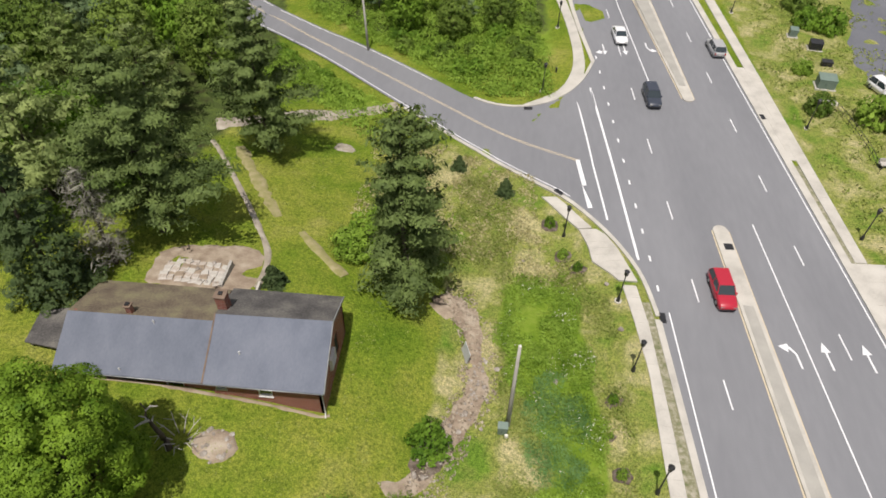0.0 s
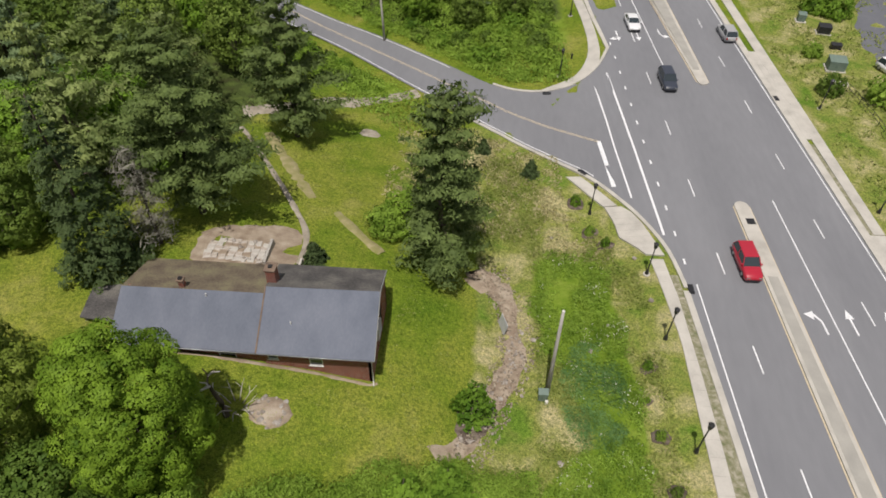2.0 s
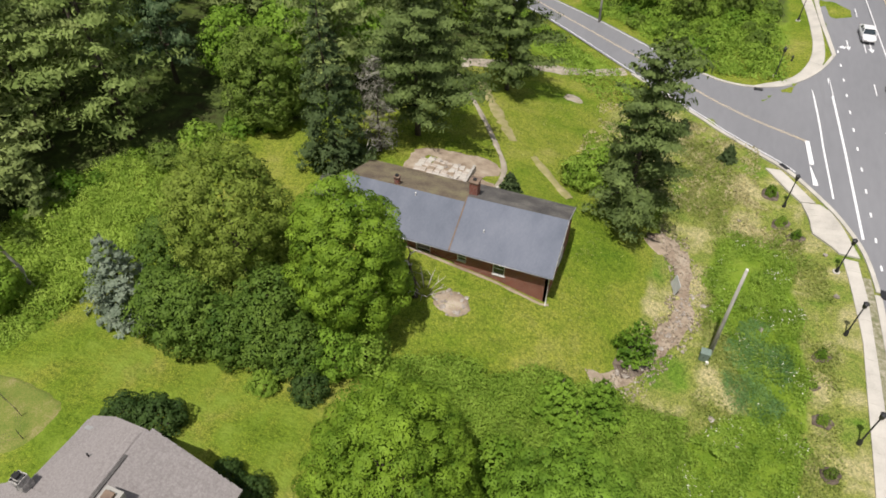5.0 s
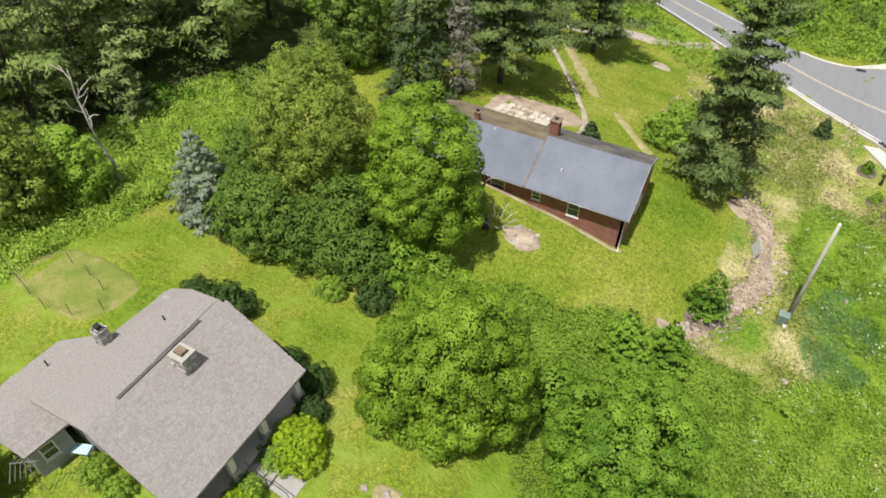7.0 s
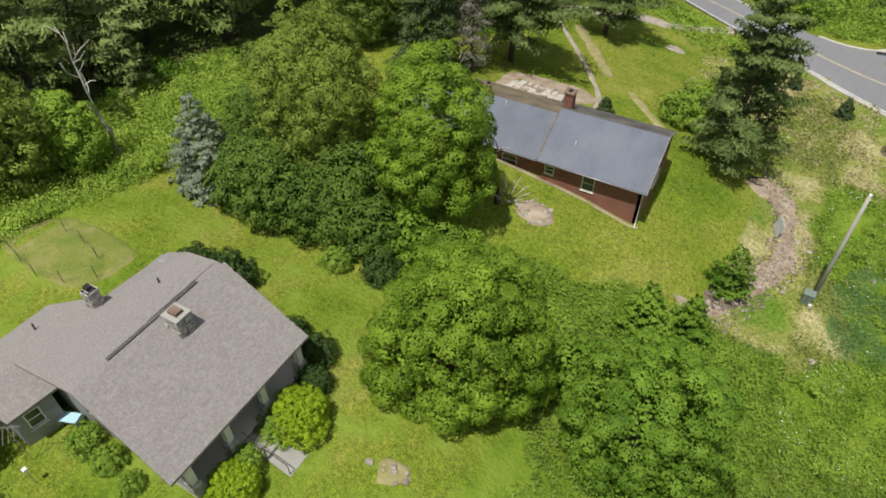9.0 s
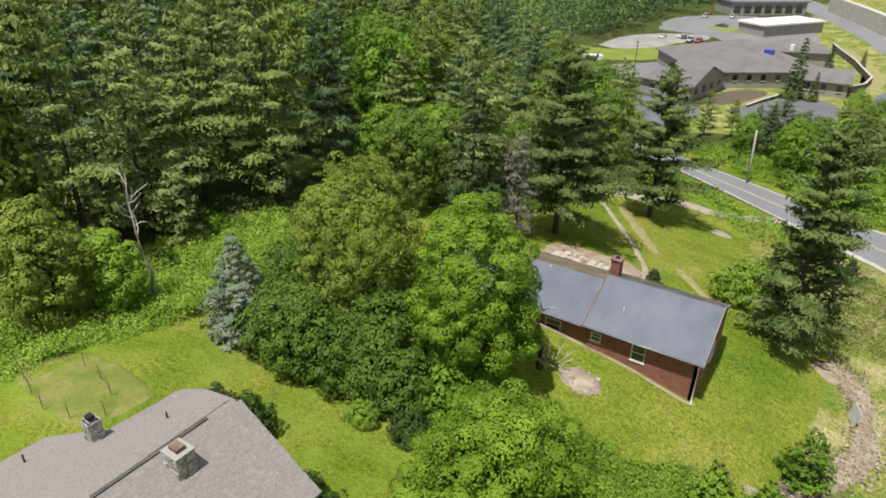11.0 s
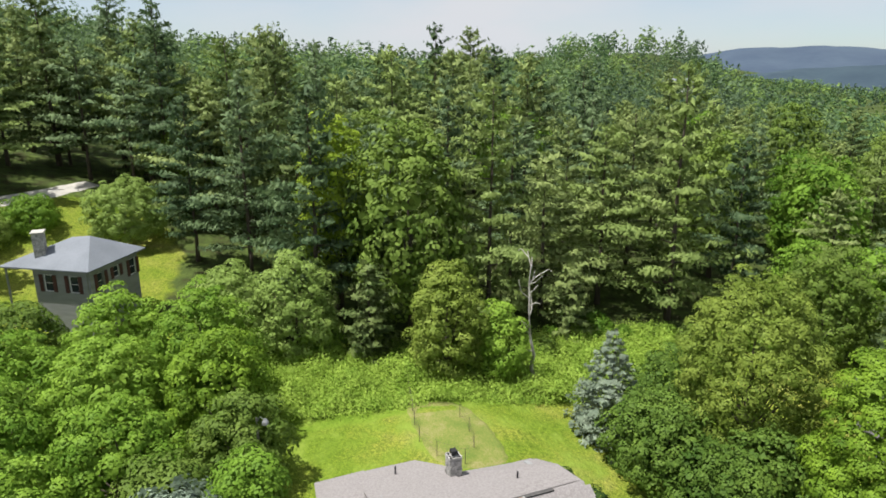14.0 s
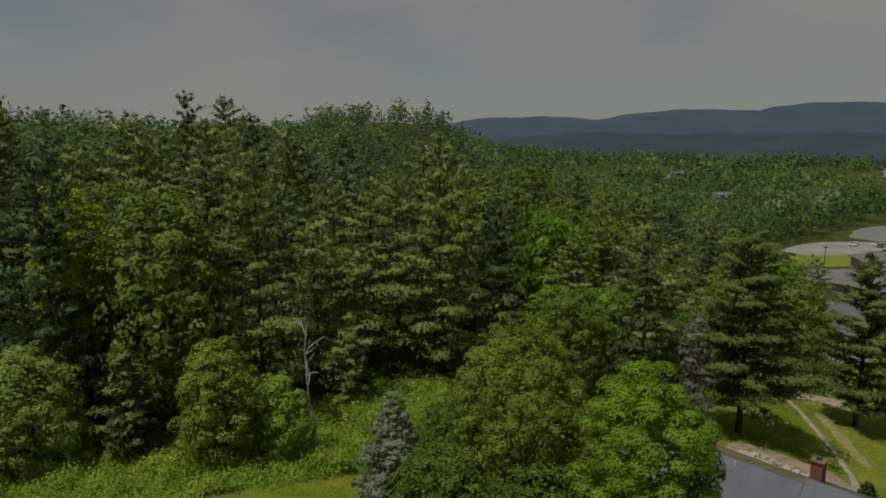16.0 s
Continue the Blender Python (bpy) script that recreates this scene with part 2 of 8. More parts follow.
M_GOLD = leafy("golden_shrub_leaves", (0.20, 0.32, 0.012), (0.40, 0.54, 0.035))
M_PATH = material("grey_path_concrete", ((0.25, 0.24, 0.22), (0.35, 0.34, 0.31)), 0.9, 0.8, 6, bump=0.2, bump_scale=20)
M_MEDIAN = material("median_infill", ((0.29, 0.28, 0.25), (0.37, 0.355, 0.315)), 0.9, 0.6, 6)
M_WEED = leafy("meadow_weeds", (0.15, 0.205, 0.036), (0.335, 0.365, 0.105), island=0.4)


def ground_material():
    """Mown lawn, meadow and forest floor, blended by the land's own cover layers."""
    m = bpy.data.materials.new("land_cover")
    m.use_nodes = True
    n, l = m.node_tree.nodes, m.node_tree.links
    b = n["Principled BSDF"]
    b.inputs["Roughness"].default_value, b.inputs["Specular IOR Level"].default_value = 0.95, 0.1
    coord = n.new("ShaderNodeTexCoord")

    def ramp(scale, detail, colors, spread=(0.3, 0.7), distort=0.0):
        t = n.new("ShaderNodeTexNoise")
        t.inputs["Scale"].default_value, t.inputs["Detail"].default_value, t.inputs["Distortion"].default_value = scale, detail, distort
        t.inputs["Roughness"].default_value = 0.62
        l.new(coord.outputs["Object"], t.inputs["Vector"])
        r = n.new("ShaderNodeValToRGB")
        e = r.color_ramp.elements
        e[0].position, e[1].position = spread
        e[0].color, e[1].color = (*colors[0], 1), (*colors[-1], 1)
        for i, c in enumerate(colors[1:-1]):
            e.new(spread[0] + (spread[1] - spread[0]) * (i + 1) / (len(colors) - 1)).color = (*c, 1)
        l.new(t.outputs["Fac"], r.inputs["Fac"])
        return r.outputs["Color"]

    def mix(fac, a, c, blend="MIX"):
        x = n.new("ShaderNodeMix")
        x.data_type, x.blend_type = "RGBA", blend
        if isinstance(fac, float):
            x.inputs[0].default_value = fac
        else:
            l.new(fac, x.inputs[0])
        l.new(a, x.inputs[6])
        l.new(c, x.inputs[7])
        return x.outputs[2]

    lawn = ramp(0.13, 9, ((0.08, 0.137, 0.012), (0.13, 0.187, 0.019), (0.19, 0.22, 0.034), (0.265, 0.26, 0.075)), (0.3, 0.7))
    lawn_fine = ramp(3.2, 10, ((0.50, 0.56, 0.45), (0.96, 0.98, 0.92), (1.26, 1.18, 1.05)), (0.34, 0.66))
    lawn = mix(0.85, lawn, lawn_fine, "MULTIPLY")
    blades = ramp(11.0, 6, ((0.42, 0.48, 0.40), (1.0, 1.0, 1.0), (1.75, 1.6, 1.55)), (0.36, 0.66))
    lawn = mix(0.8, lawn, blades, "MULTIPLY")
    mead = ramp(0.22, 10, ((0.105, 0.185, 0.022), (0.20, 0.225, 0.055), (0.36, 0.33, 0.17)), (0.34, 0.64), 0.4)
    mead_fine = ramp(3.5, 8, ((0.45, 0.5, 0.4), (1, 1, 1), (1.35, 1.25, 1.15)), (0.3, 0.72))
    mead = mix(0.9, mead, mead_fine, "MULTIPLY")
    mead = mix(0.9, mead, blades, "MULTIPLY")
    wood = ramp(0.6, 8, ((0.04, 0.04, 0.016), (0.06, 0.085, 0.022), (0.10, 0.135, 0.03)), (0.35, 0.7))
    lush = ramp(0.5, 9, ((0.095, 0.165, 0.014), (0.145, 0.22, 0.022), (0.205, 0.27, 0.042)), (0.32, 0.7))
    attr = n.new("ShaderNodeAttribute")
    attr.attribute_name = "cover"
    sep = n.new("ShaderNodeSeparateColor")
    l.new(attr.outputs["Color"], sep.inputs["Color"])
    edge = n.new("ShaderNodeTexNoise")
    edge.inputs["Scale"].default_value, edge.inputs["Detail"].default_value = 0.5, 6
    l.new(coord.outputs["Object"], edge.inputs["Vector"])

    def ragged(channel):
        a = n.new("ShaderNodeMath")
        a.operation = "ADD"
        l.new(channel, a.inputs[0])
        l.new(edge.outputs["Fac"], a.inputs[1])
        s = n.new("ShaderNodeMapRange")
        s.inputs[1].default_value, s.inputs[2].default_value = 0.86, 1.14
        l.new(a.outputs[0], s.inputs[0])
        return s.outputs[0]

    c = mix(ragged(sep.outputs[0]), lawn, mead)
    c = mix(ragged(sep.outputs[1]), c, lush)
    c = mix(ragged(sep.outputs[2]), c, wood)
    l.new(c, b.inputs["Base Color"])
    bt = n.new("ShaderNodeTexNoise")
    bt.inputs["Scale"].default_value, bt.inputs["Detail"].default_value = 4.0, 8
    l.new(coord.outputs["Object"], bt.inputs["Vector"])
    bump = n.new("ShaderNodeBump")
    bump.inputs["Strength"].default_value, bump.inputs["Distance"].default_value = 0.8, 0.18
    l.new(bt.outputs["Fac"], bump.inputs["Height"])
    l.new(bump.outputs["Normal"], b.inputs["Normal"])
    return m


M_LAND = ground_material()


# ---- mesh tools ----
class Shape:
    """Collects vertices and faces for one mesh."""

    def __init__(self):
        self.v, self.f = [], []

    def add(self, verts, faces):
        k = len(self.v)
        self.v += [tuple(p) for p in verts]
        self.f += [tuple(i + k for i in q) for q in faces]
        return self

    def box(self, x0, x1, y0, y1, z0, z1, m=None):
        p = [Vector((x, y, z)) for z in (z0, z1) for x, y in ((x0, y0), (x1, y0), (x1, y1), (x0, y1))]
        if m:
            p = [m @ q for q in p]
        return self.add(p, ((3, 2, 1, 0), (4, 5, 6, 7), (0, 1, 5, 4), (1, 2, 6, 5), (2, 3, 7, 6), (3, 0, 4, 7)))

    def slab(self, outline, low, high):
        """A plate over an outline in plan (anticlockwise) between two heights; each may be a number or a function of x, y."""
        lo = low if callable(low) else lambda x, y: low
        hi = high if callable(high) else lambda x, y: high
        n = len(outline)
        verts = [(x, y, lo(x, y)) for x, y in outline] + [(x, y, hi(x, y)) for x, y in outline]
        faces = [tuple(range(n - 1, -1, -1)), tuple(range(n, 2 * n))] + [(i, (i + 1) % n, n + (i + 1) % n, n + i) for i in range(n)]
        return self.add(verts, faces)

    def tube(self, points, radii, sides=8, cap=True):
        rings = []
        for i, p in enumerate(points):
            p = Vector(p)
            a, b = Vector(points[max(i - 1, 0)]), Vector(points[min(i + 1, len(points) - 1)])
            q = (b - a).to_track_quat("Z", "Y")
            rings.append([p + q @ Vector((math.cos(k * 2 * math.pi / sides) * radii[i], math.sin(k * 2 * math.pi / sides) * radii[i], 0)) for k in range(sides)])
        verts = [p for ring in rings for p in ring]
        faces = [(i * sides + k, i * sides + (k + 1) % sides, (i + 1) * sides + (k + 1) % sides, (i + 1) * sides + k) for i in range(len(points) - 1) for k in range(sides)]
        if cap:
            faces += [tuple(range(sides - 1, -1, -1)), tuple(range((len(points) - 1) * sides, len(points) * sides))]
        return self.add(verts, faces)

    def plate(self, corners, thick, along=(0, 0, 1)):
        """A plate with the given top corners, thick metres deep against the way along."""
        n, w = len(corners), Vector(along) * thick
        top = [Vector(c) for c in corners]
        verts = [p - w for p in top] + top
        return self.add(verts, [tuple(range(n - 1, -1, -1)), tuple(range(n, 2 * n))] + [(i, (i + 1) % n, n + (i + 1) % n, n + i) for i in range(n)])

    def mesh(self, name, mat, smooth=False):
        me = bpy.data.meshes.new(name)
        me.from_pydata(self.v, [], self.f)
        for k in mat if isinstance(mat, (list, tuple)) else (mat,):
            me.materials.append(k)
        if name.endswith("wall"):
            bm = bmesh.new()
            bm.from_mesh(me)
            bmesh.ops.remove_doubles(bm, verts=bm.verts, dist=0.001)
            bm.to_mesh(me)
            bm.free()
        if smooth:
            me.shade_smooth()
        me.update()
        return me


def part(name, shape, mat, parent=None, label="", smooth=False, at=None):
    """Links a shape (or a ready mesh) as one mesh object under a thing or a part."""
    me = shape.mesh(name, mat, smooth) if isinstance(shape, Shape) else shape
    ob = new(name, me)
    if at is not None:
        ob.matrix_basis = at
    if parent:
        ob.parent = parent
    return tagged(ob, label)


def thing(name, m, label, category, group="", kind=""):
    ob = new(name)
    ob.matrix_basis = m
    ob.empty_display_size = 0.3
    return tagged(ob, label, category, group, kind)


def arrays_mesh(name, verts, faces, mat, normals=None):
    """A mesh from arrays of corners and of quads (or triangles); normals, one for each quad, shade a leaf with its clump."""
    me = bpy.data.meshes.new(name)
    n, k = len(faces), faces.shape[1]
    me.vertices.add(len(verts))
    me.vertices.foreach_set("co", np.asarray(verts, np.float32).ravel())
    me.loops.add(n * k)
    me.loops.foreach_set("vertex_index", np.asarray(faces, np.int32).ravel())
    me.polygons.add(n)
    me.polygons.foreach_set("loop_start", np.arange(0, n * k, k, dtype=np.int32))
    me.update(calc_edges=True)
    me.materials.append(mat)
    if normals is not None:
        me.shade_smooth()
        soft = me.attributes.new("custom_normal", "FLOAT_VECTOR", "POINT")
        soft.data.foreach_set("vector", np.repeat(normals / (np.linalg.norm(normals, axis=1, keepdims=True) + 1e-9), k, axis=0).astype(np.float32).ravel())
        me.update()
    return me


def leaves(centres, normals, length, width, rng):
    """Small leaf quads at the centres, facing the normals, turned at random: corners and faces."""
    n = len(centres)
    nrm = normals / (np.linalg.norm(normals, axis=1, keepdims=True) + 1e-9)
    rand = rng.normal(size=(n, 3))
    u = np.cross(nrm, rand)
    u /= np.linalg.norm(u, axis=1, keepdims=True) + 1e-9
    w = np.cross(nrm, u)
    s = rng.uniform(0.7, 1.3, (n, 1))
    u, w = u * length * s * 0.5, w * width * s * 0.5
    corners = np.stack([centres - u, centres - w * 0.9 + nrm * 0.02, centres + u, centres + w * 0.9 + nrm * 0.02], 1).reshape(-1, 3)
    return corners, np.arange(4 * n).reshape(n, 4)


# ---- land and roads ----
def left_kerb(y):
    """The main road's left edge of asphalt."""
    return np.interp(y, [-200, 23.4, 33.2, 40.5, 44.7, 49.1, 80.0, 86.2, 96.0, 110.0, 600.0], [29.0, 17.9, 17.25, 16.75, 16.3, 15.4, 13.6, 13.9, 12.6, 11.2, -30.0]) + road_bend(y)


def right_kerb(y):
    return 36.75 - 0.082 * (np.asarray(y, float) - 39.4) + road_bend(y)


def boxy(v, a, b, soft):
    return sst(a - soft, a + soft, v) * (1 - sst(b - soft, b + soft, v))


def woods(x, y):
    """1 where the wood stands, 0 in the clearing, soft at its edge."""
    edge_w = np.interp(y, [-60, -30, -14, -6, 4, 14, 24, 32, 46, 54, 66, 84, 120], [-40, -62, -72, -58, -52.5, -53.5, -52, -46, -36, -33, -31, -32, -40])
    west = 1 - sst(-3, 3, x - edge_w)
    yard = 1 - sst(0.8, 1.2, np.hypot((x + 85) / 19.0, (y + 28) / 11.0))
    return west * (1 - yard)


# the rank green strip down the meadow
meadow_left = lambda y: np.interp(y, [8, 18, 21, 24, 29, 33, 37, 46], [0.5, 1.0, 3.5, 7.0, 5.5, 3.0, 1.8, 3.0])
meadow_right = lambda y: np.interp(y, [8, 22, 27, 33, 42, 46], [10.0, 10.6, 10.9, 10.5, 9.3, 8.0])


def build_land():
    def axis(lo, hi, a, b, step, far, before=(), after=()):
        mid = np.concatenate([before, np.arange(a, b + step / 2, step), after])
        grow = lambda start, end: start + (end - start) * (np.linspace(0, 1, far + 1)[1:] ** 2.6)
        return np.concatenate([grow(mid[0], lo)[::-1], mid, grow(mid[-1], hi)])

    xs = axis(-2400, 2400, -66, 62, 0.75, 40, before=np.arange(-132, -67, 3.0))
    ys = axis(-1500, 3000, -28, 120, 0.75, 40, after=np.arange(123, 352, 3.0))
    x, y = np.meshgrid(xs, ys)
    z = ground(x, y)
    d, _ = side_distance(x, y)
    on_main = sst(0.0, 0.6, x - left_kerb(y)) * (1 - sst(-0.6, 0.0, x - right_kerb(y)))
    on_side = 1 - sst(3.2, 4.2, d)
    junction = boxy(y, 56, 76, 3) * boxy(x, 6, 16, 2)
    rough = np.array([noise.noise(Vector((a * 0.35, b * 0.35, 0))) for a, b in zip(x.ravel(), y.ravel())]).reshape(x.shape)
    natural = 1 - np.maximum(np.maximum(on_main, 1 - sst(5, 9, d)), boxy(x - road_line(y), 8.6, 41.0, 1.5))
    meadow = np.maximum(boxy(x, -3.2, 17.6, 1.2) * (1 - sst(58, 64, y)), sst(35, 38, x - road_line(y)))
    meadow = np.maximum(meadow, sst(112, 124, y) * 0.9)
    meadow = np.maximum(meadow, boxy(x, -12, 5, 3) * boxy(y, 46, 66, 4))
    lush = np.maximum(sst(-1, 1, x - meadow_left(y)) * (1 - sst(-1, 1, x - meadow_right(y))) * boxy(y, 12, 44, 3), boxy(x, -62, -44.5, 2.0) * boxy(y, -20, 22, 4))
    lush = np.maximum(lush, 0.46 * boxy(x, -50, -12, 3) * boxy(y, -16, 10, 3))
    lush = np.maximum(lush, boxy(x, -34, 8, 3) * sst(84, 92, y) * (1 - sst(112, 122, y)) * sst(5, 8, d))
    lush = np.maximum(lush, boxy(x, -12, 3, 2) * (1 - sst(17, 20, y)))
    lush = np.maximum(lush, boxy(x, -11, -6, 1.5) * boxy(y, 46, 52, 2.5) * 0.8)
    lush = np.maximum(lush, boxy(x, -32, -10, 3) * boxy(y, 74, 90, 3) * sst(4.5, 6, d))
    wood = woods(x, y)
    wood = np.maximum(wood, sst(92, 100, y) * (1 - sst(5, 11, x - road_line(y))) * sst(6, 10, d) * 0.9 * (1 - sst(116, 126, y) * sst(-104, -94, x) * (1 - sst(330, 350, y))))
    z = z + rough * 0.16 * natural - 0.16 * np.maximum(np.maximum(on_main, on_side), junction)
    verts = np.stack([x, y, z], -1).reshape(-1, 3)
    nx, ny = len(xs), len(ys)
    i = (np.arange(ny - 1)[:, None] * nx + np.arange(nx - 1)[None]).ravel()
    me = arrays_mesh("ground", verts, np.stack([i, i + 1, i + nx + 1, i + nx], 1), M_LAND)
    cover = me.color_attributes.new("cover", "FLOAT_COLOR", "POINT")
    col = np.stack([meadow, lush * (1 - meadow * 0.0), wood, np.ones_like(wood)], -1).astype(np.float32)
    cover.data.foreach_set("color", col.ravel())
    me.shade_smooth()
    tagged(new("ground", me), "grassy rolling ground with mown lawn, meadow and woodland floor", "ground", kind="structure")


build_land()
G = lambda x, y: float(ground(x, y))


def ribbon(name, left, right, lift, mat, label, category, kind="structure", thick=0.0, steps=None):
    """A strip between two lines in plan that lies lift metres over the land."""
    s = Shape()
    n = len(left)
    for i in range(n - 1):
        q = [left[i], right[i], right[i + 1], left[i + 1]]
        top = [(x, y, G(x, y) + lift) for x, y in q]
        if thick:
            s.plate(top, thick)
        else:
            s.add(top, [(0, 1, 2, 3)])
    ob = part(name, s, mat)
    return tagged(ob, label, category, kind=kind)


def smooth_line(pts, step=1.5):
    """A line through the points, rounded and cut into short steps."""
    p = np.array(pts, float)
    for _ in range(2):
        q = [p[0]]
        for a, b in zip(p[:-1], p[1:]):
            q += [a * 0.75 + b * 0.25, a * 0.25 + b * 0.75]
        p = np.array(q + [p[-1]])
    d = np.r_[0, np.cumsum(np.hypot(*np.diff(p, axis=0).T))]
    t = np.linspace(0, d[-1], max(2, int(d[-1] / step) + 1))
    return np.stack([np.interp(t, d, p[:, 0]), np.interp(t, d, p[:, 1])], 1)


def offset(line, by):
    """The line moved to its left."""
    t = np.gradient(line, axis=0)
    t /= np.linalg.norm(t, axis=1, keepdims=True)
    return line + np.stack([-t[:, 1], t[:, 0]], 1) * by


# main road, side road and the flared mouth between them
RY = np.concatenate([np.arange(-120, 120, 2.0), np.arange(120, 460, 3.0)])
ribbon("road", np.stack([left_kerb(RY), RY], 1), np.stack([right_kerb(RY), RY], 1), 0.0, M_ASPHALT, "grey asphalt main road with several lanes", "road")
SIDE_LOW = smooth_line([(-156.2, 179.6), (-77.1, 133.3), (-41.5, 105.1), (-28.5, 93.8), (-14.0, 77.8), (-9.2, 72.8), (-1.0, 64.4), (5.6, 58.9), (9.2, 56.4), (12.1, 52.9), (14.6, 48.6), (16.0, 45.2), (16.75, 40.5)], 1.2)
SIDE_UP = smooth_line([(-156.2, 190.8), (-77.1, 144.3), (-42.9, 115.3), (-30.7, 104.3), (-20.4, 95.5), (-9.3, 84.4), (-2.6, 77.2), (0.8, 75.3), (4.6, 74.9), (8.8, 77.2), (12.3, 81.4), (13.9, 86.2)], 1.2)
k = np.linspace(0, 1, 140)
SL = np.stack([np.interp(k, np.linspace(0, 1, len(SIDE_LOW)), SIDE_LOW[:, 0]), np.interp(k, np.linspace(0, 1, len(SIDE_LOW)), SIDE_LOW[:, 1])], 1)
SU = np.stack([np.interp(k, np.linspace(0, 1, len(SIDE_UP)), SIDE_UP[:, 0]), np.interp(k, np.linspace(0, 1, len(SIDE_UP)), SIDE_UP[:, 1])], 1)


def side_mouth():
    s = Shape()
    # the mouth reaches the main road's edge; four cells across follow the crossfall
    for i in range(len(SL) - 1):
        for j in range(4):
            c = lambda a, f: (SL[a] * (1 - f) + SU[a] * f)
            q = [c(i, j / 4), c(i + 1, j / 4), c(i + 1, (j + 1) / 4), c(i, (j + 1) / 4)]
            s.add([(x, y, G(x, y) + 0.012) for x, y in q], [(0, 1, 2, 3)])
    tagged(part("side_road", s, M_ASPHALT), "grey asphalt two-lane side road meeting the main road", "road", kind="structure")


side_mouth()


def marking(name, a, b, width, mat=M_LINE, label="white painted road line", lift=0.022, cat="road marking"):
    """A painted line from a to b."""
    a, b = Vector((*a, 0)), Vector((*b, 0))
    n = max(1, int((b - a).length / 4))
    w = (b - a).normalized().cross(Vector((0, 0, 1))) * width / 2
    s = Shape()
    for i in range(n):
        p, q = a.lerp(b, i / n), a.lerp(b, (i + 1) / n)
        s.add([(v.x, v.y, G(v.x, v.y) + lift) for v in (p - w, p + w, q + w, q - w)], [(0, 1, 2, 3)])
    return tagged(part(name, s, mat), label, cat, kind="structure")


def lane_x(x45, slope, y):
    return x45 - slope * (y - 45) + float(road_bend(y))


def lane_line(x45, slope, y0, y1, width=0.13, mat=M_LINE, label="white painted lane line"):
    ys = np.linspace(y0, y1, max(2, int(abs(y1 - y0) / 12) + 1))
    l = [(lane_x(x45, slope, y) - width / 2, y) for y in ys]
    r = [(lane_x(x45, slope, y) + width / 2, y) for y in ys]
    ribbon("lane_line", l, r, 0.022, mat, label, "road marking")


def dashes(x45, slope, first, n, cycle=12.19, length=3.05, width=0.13, label="white painted dashed lane mark"):
    for i in range(n):
        y = first + i * cycle
        marking("lane_dash", (lane_x(x45, slope, y), y), (lane_x(x45, slope, y + length), y + length), width, label=label)


dashes(20.5, 0.062, 42.6 - 6 * 11.45, 32, cycle=11.45, length=2.9)
dashes(32.3, 0.076, 48.6 - 6 * 11.3, 32, cycle=11.3, length=2.8)
dashes(16.95, 0.065, 43.6, 12, cycle=3.95, length=0.75, width=0.2, label="short white dotted lane mark")
lane_line(17.45, 0.05, -60, 41.0)
lane_line(35.95, 0.082, -60, 400.0)
lane_line(28.85, 0.061, -60, 54.2)
marking("lane_line", (21.4, 76.3), (18.6, 107.5), 0.14)
marking("lane_line", (18.6, 107.5), (15.2, 145.0), 0.14)
marking("stop_bar", (10.35, 63.3), (11.3, 55.0), 0.5, label="wide white painted stop bar")
marking("lane_line", (11.0, 77.6), (12.1, 62.4), 0.2)
marking("lane_line", (12.1, 62.4), (13.0, 53.2), 0.2)
marking("lane_line", (12.9, 79.4), (14.4, 62.6), 0.26)
marking("lane_line", (14.4, 62.6), (15.6, 47.6), 0.26)
MID = (SL + SU) / 2
CENTRE = smooth_line([(-77.1, 138.8), (-40.9, 110.0), (-30.7, 100.0), (-14.0, 83.4), (-5.2, 74.6), (2.2, 67.6), (10.3, 63.2)], 1.2)
for by in (0.10, -0.14):
    ribbon("centre_line", offset(CENTRE, by + 0.05), offset(CENTRE, by - 0.05), 0.024, M_LINE_YELLOW, "faded double yellow centre line", "road marking")
keep = SIDE_LOW[(SIDE_LOW[:, 0] > -80) & (SIDE_LOW[:, 0] < 9)]
ribbon("edge_line", offset(keep, 0.45), offset(keep, 0.33), 0.024, M_LINE, "white painted edge line", "road marking")
keep = SIDE_UP[(SIDE_UP[:, 0] > -80) & (SIDE_UP[:, 0] < -8)]
ribbon("edge_line", offset(keep, -0.33), offset(keep, -0.45), 0.024, M_LINE, "white painted edge line", "road marking")


def arrow(x, y, turn, straight=True, side=0):
    """A lane arrow: a shaft with a head, or with a bent head to one side."""
    s = Shape()
    flats = []
    if straight:
        flats += [[(-0.09, -1.5), (0.09, -1.5), (0.09, 0.4), (-0.09, 0.4)], [(-0.42, 0.4), (0.42, 0.4), (0, 1.5)]]
    if side:
        k = side
        if not straight:
            flats += [[(-0.09, -1.4), (0.09, -1.4), (0.09, 0.1), (-0.09, 0.1)]]
        flats += [[(-0.09 * k, 0.1), (0.09 * k, 0.1), (0.55 * k, 0.75), (0.5 * k, 1.0), (0.3 * k, 0.9)], [(0.42 * k, 1.3), (0.62 * k, 0.3), (1.35 * k, 1.0)]]
    m = pose(x, y, 0, 0, 0, turn)
    for q in flats:
        p = [m @ Vector((a, b, 0)) for a, b in q]
        if (p[1] - p[0]).cross(p[2] - p[0]).z < 0:
            p.reverse()
        s.add([(v.x, v.y, G(v.x, v.y) + 0.024) for v in p], [tuple(range(len(p)))])
    tagged(part("lane_arrow", s, M_LINE), "white painted lane arrow on the asphalt", "road marking", kind="structure")


arrow(28.2, 37.3, 4, straight=False, side=-1)
arrow(30.9, 37.5, 4)
arrow(34.5, 37.6, 4)
arrow(15.5, 89.9, 184, side=1)
arrow(18.5, 90.2, 184)
arrow(21.8, 91.2, 184, straight=False, side=-1)


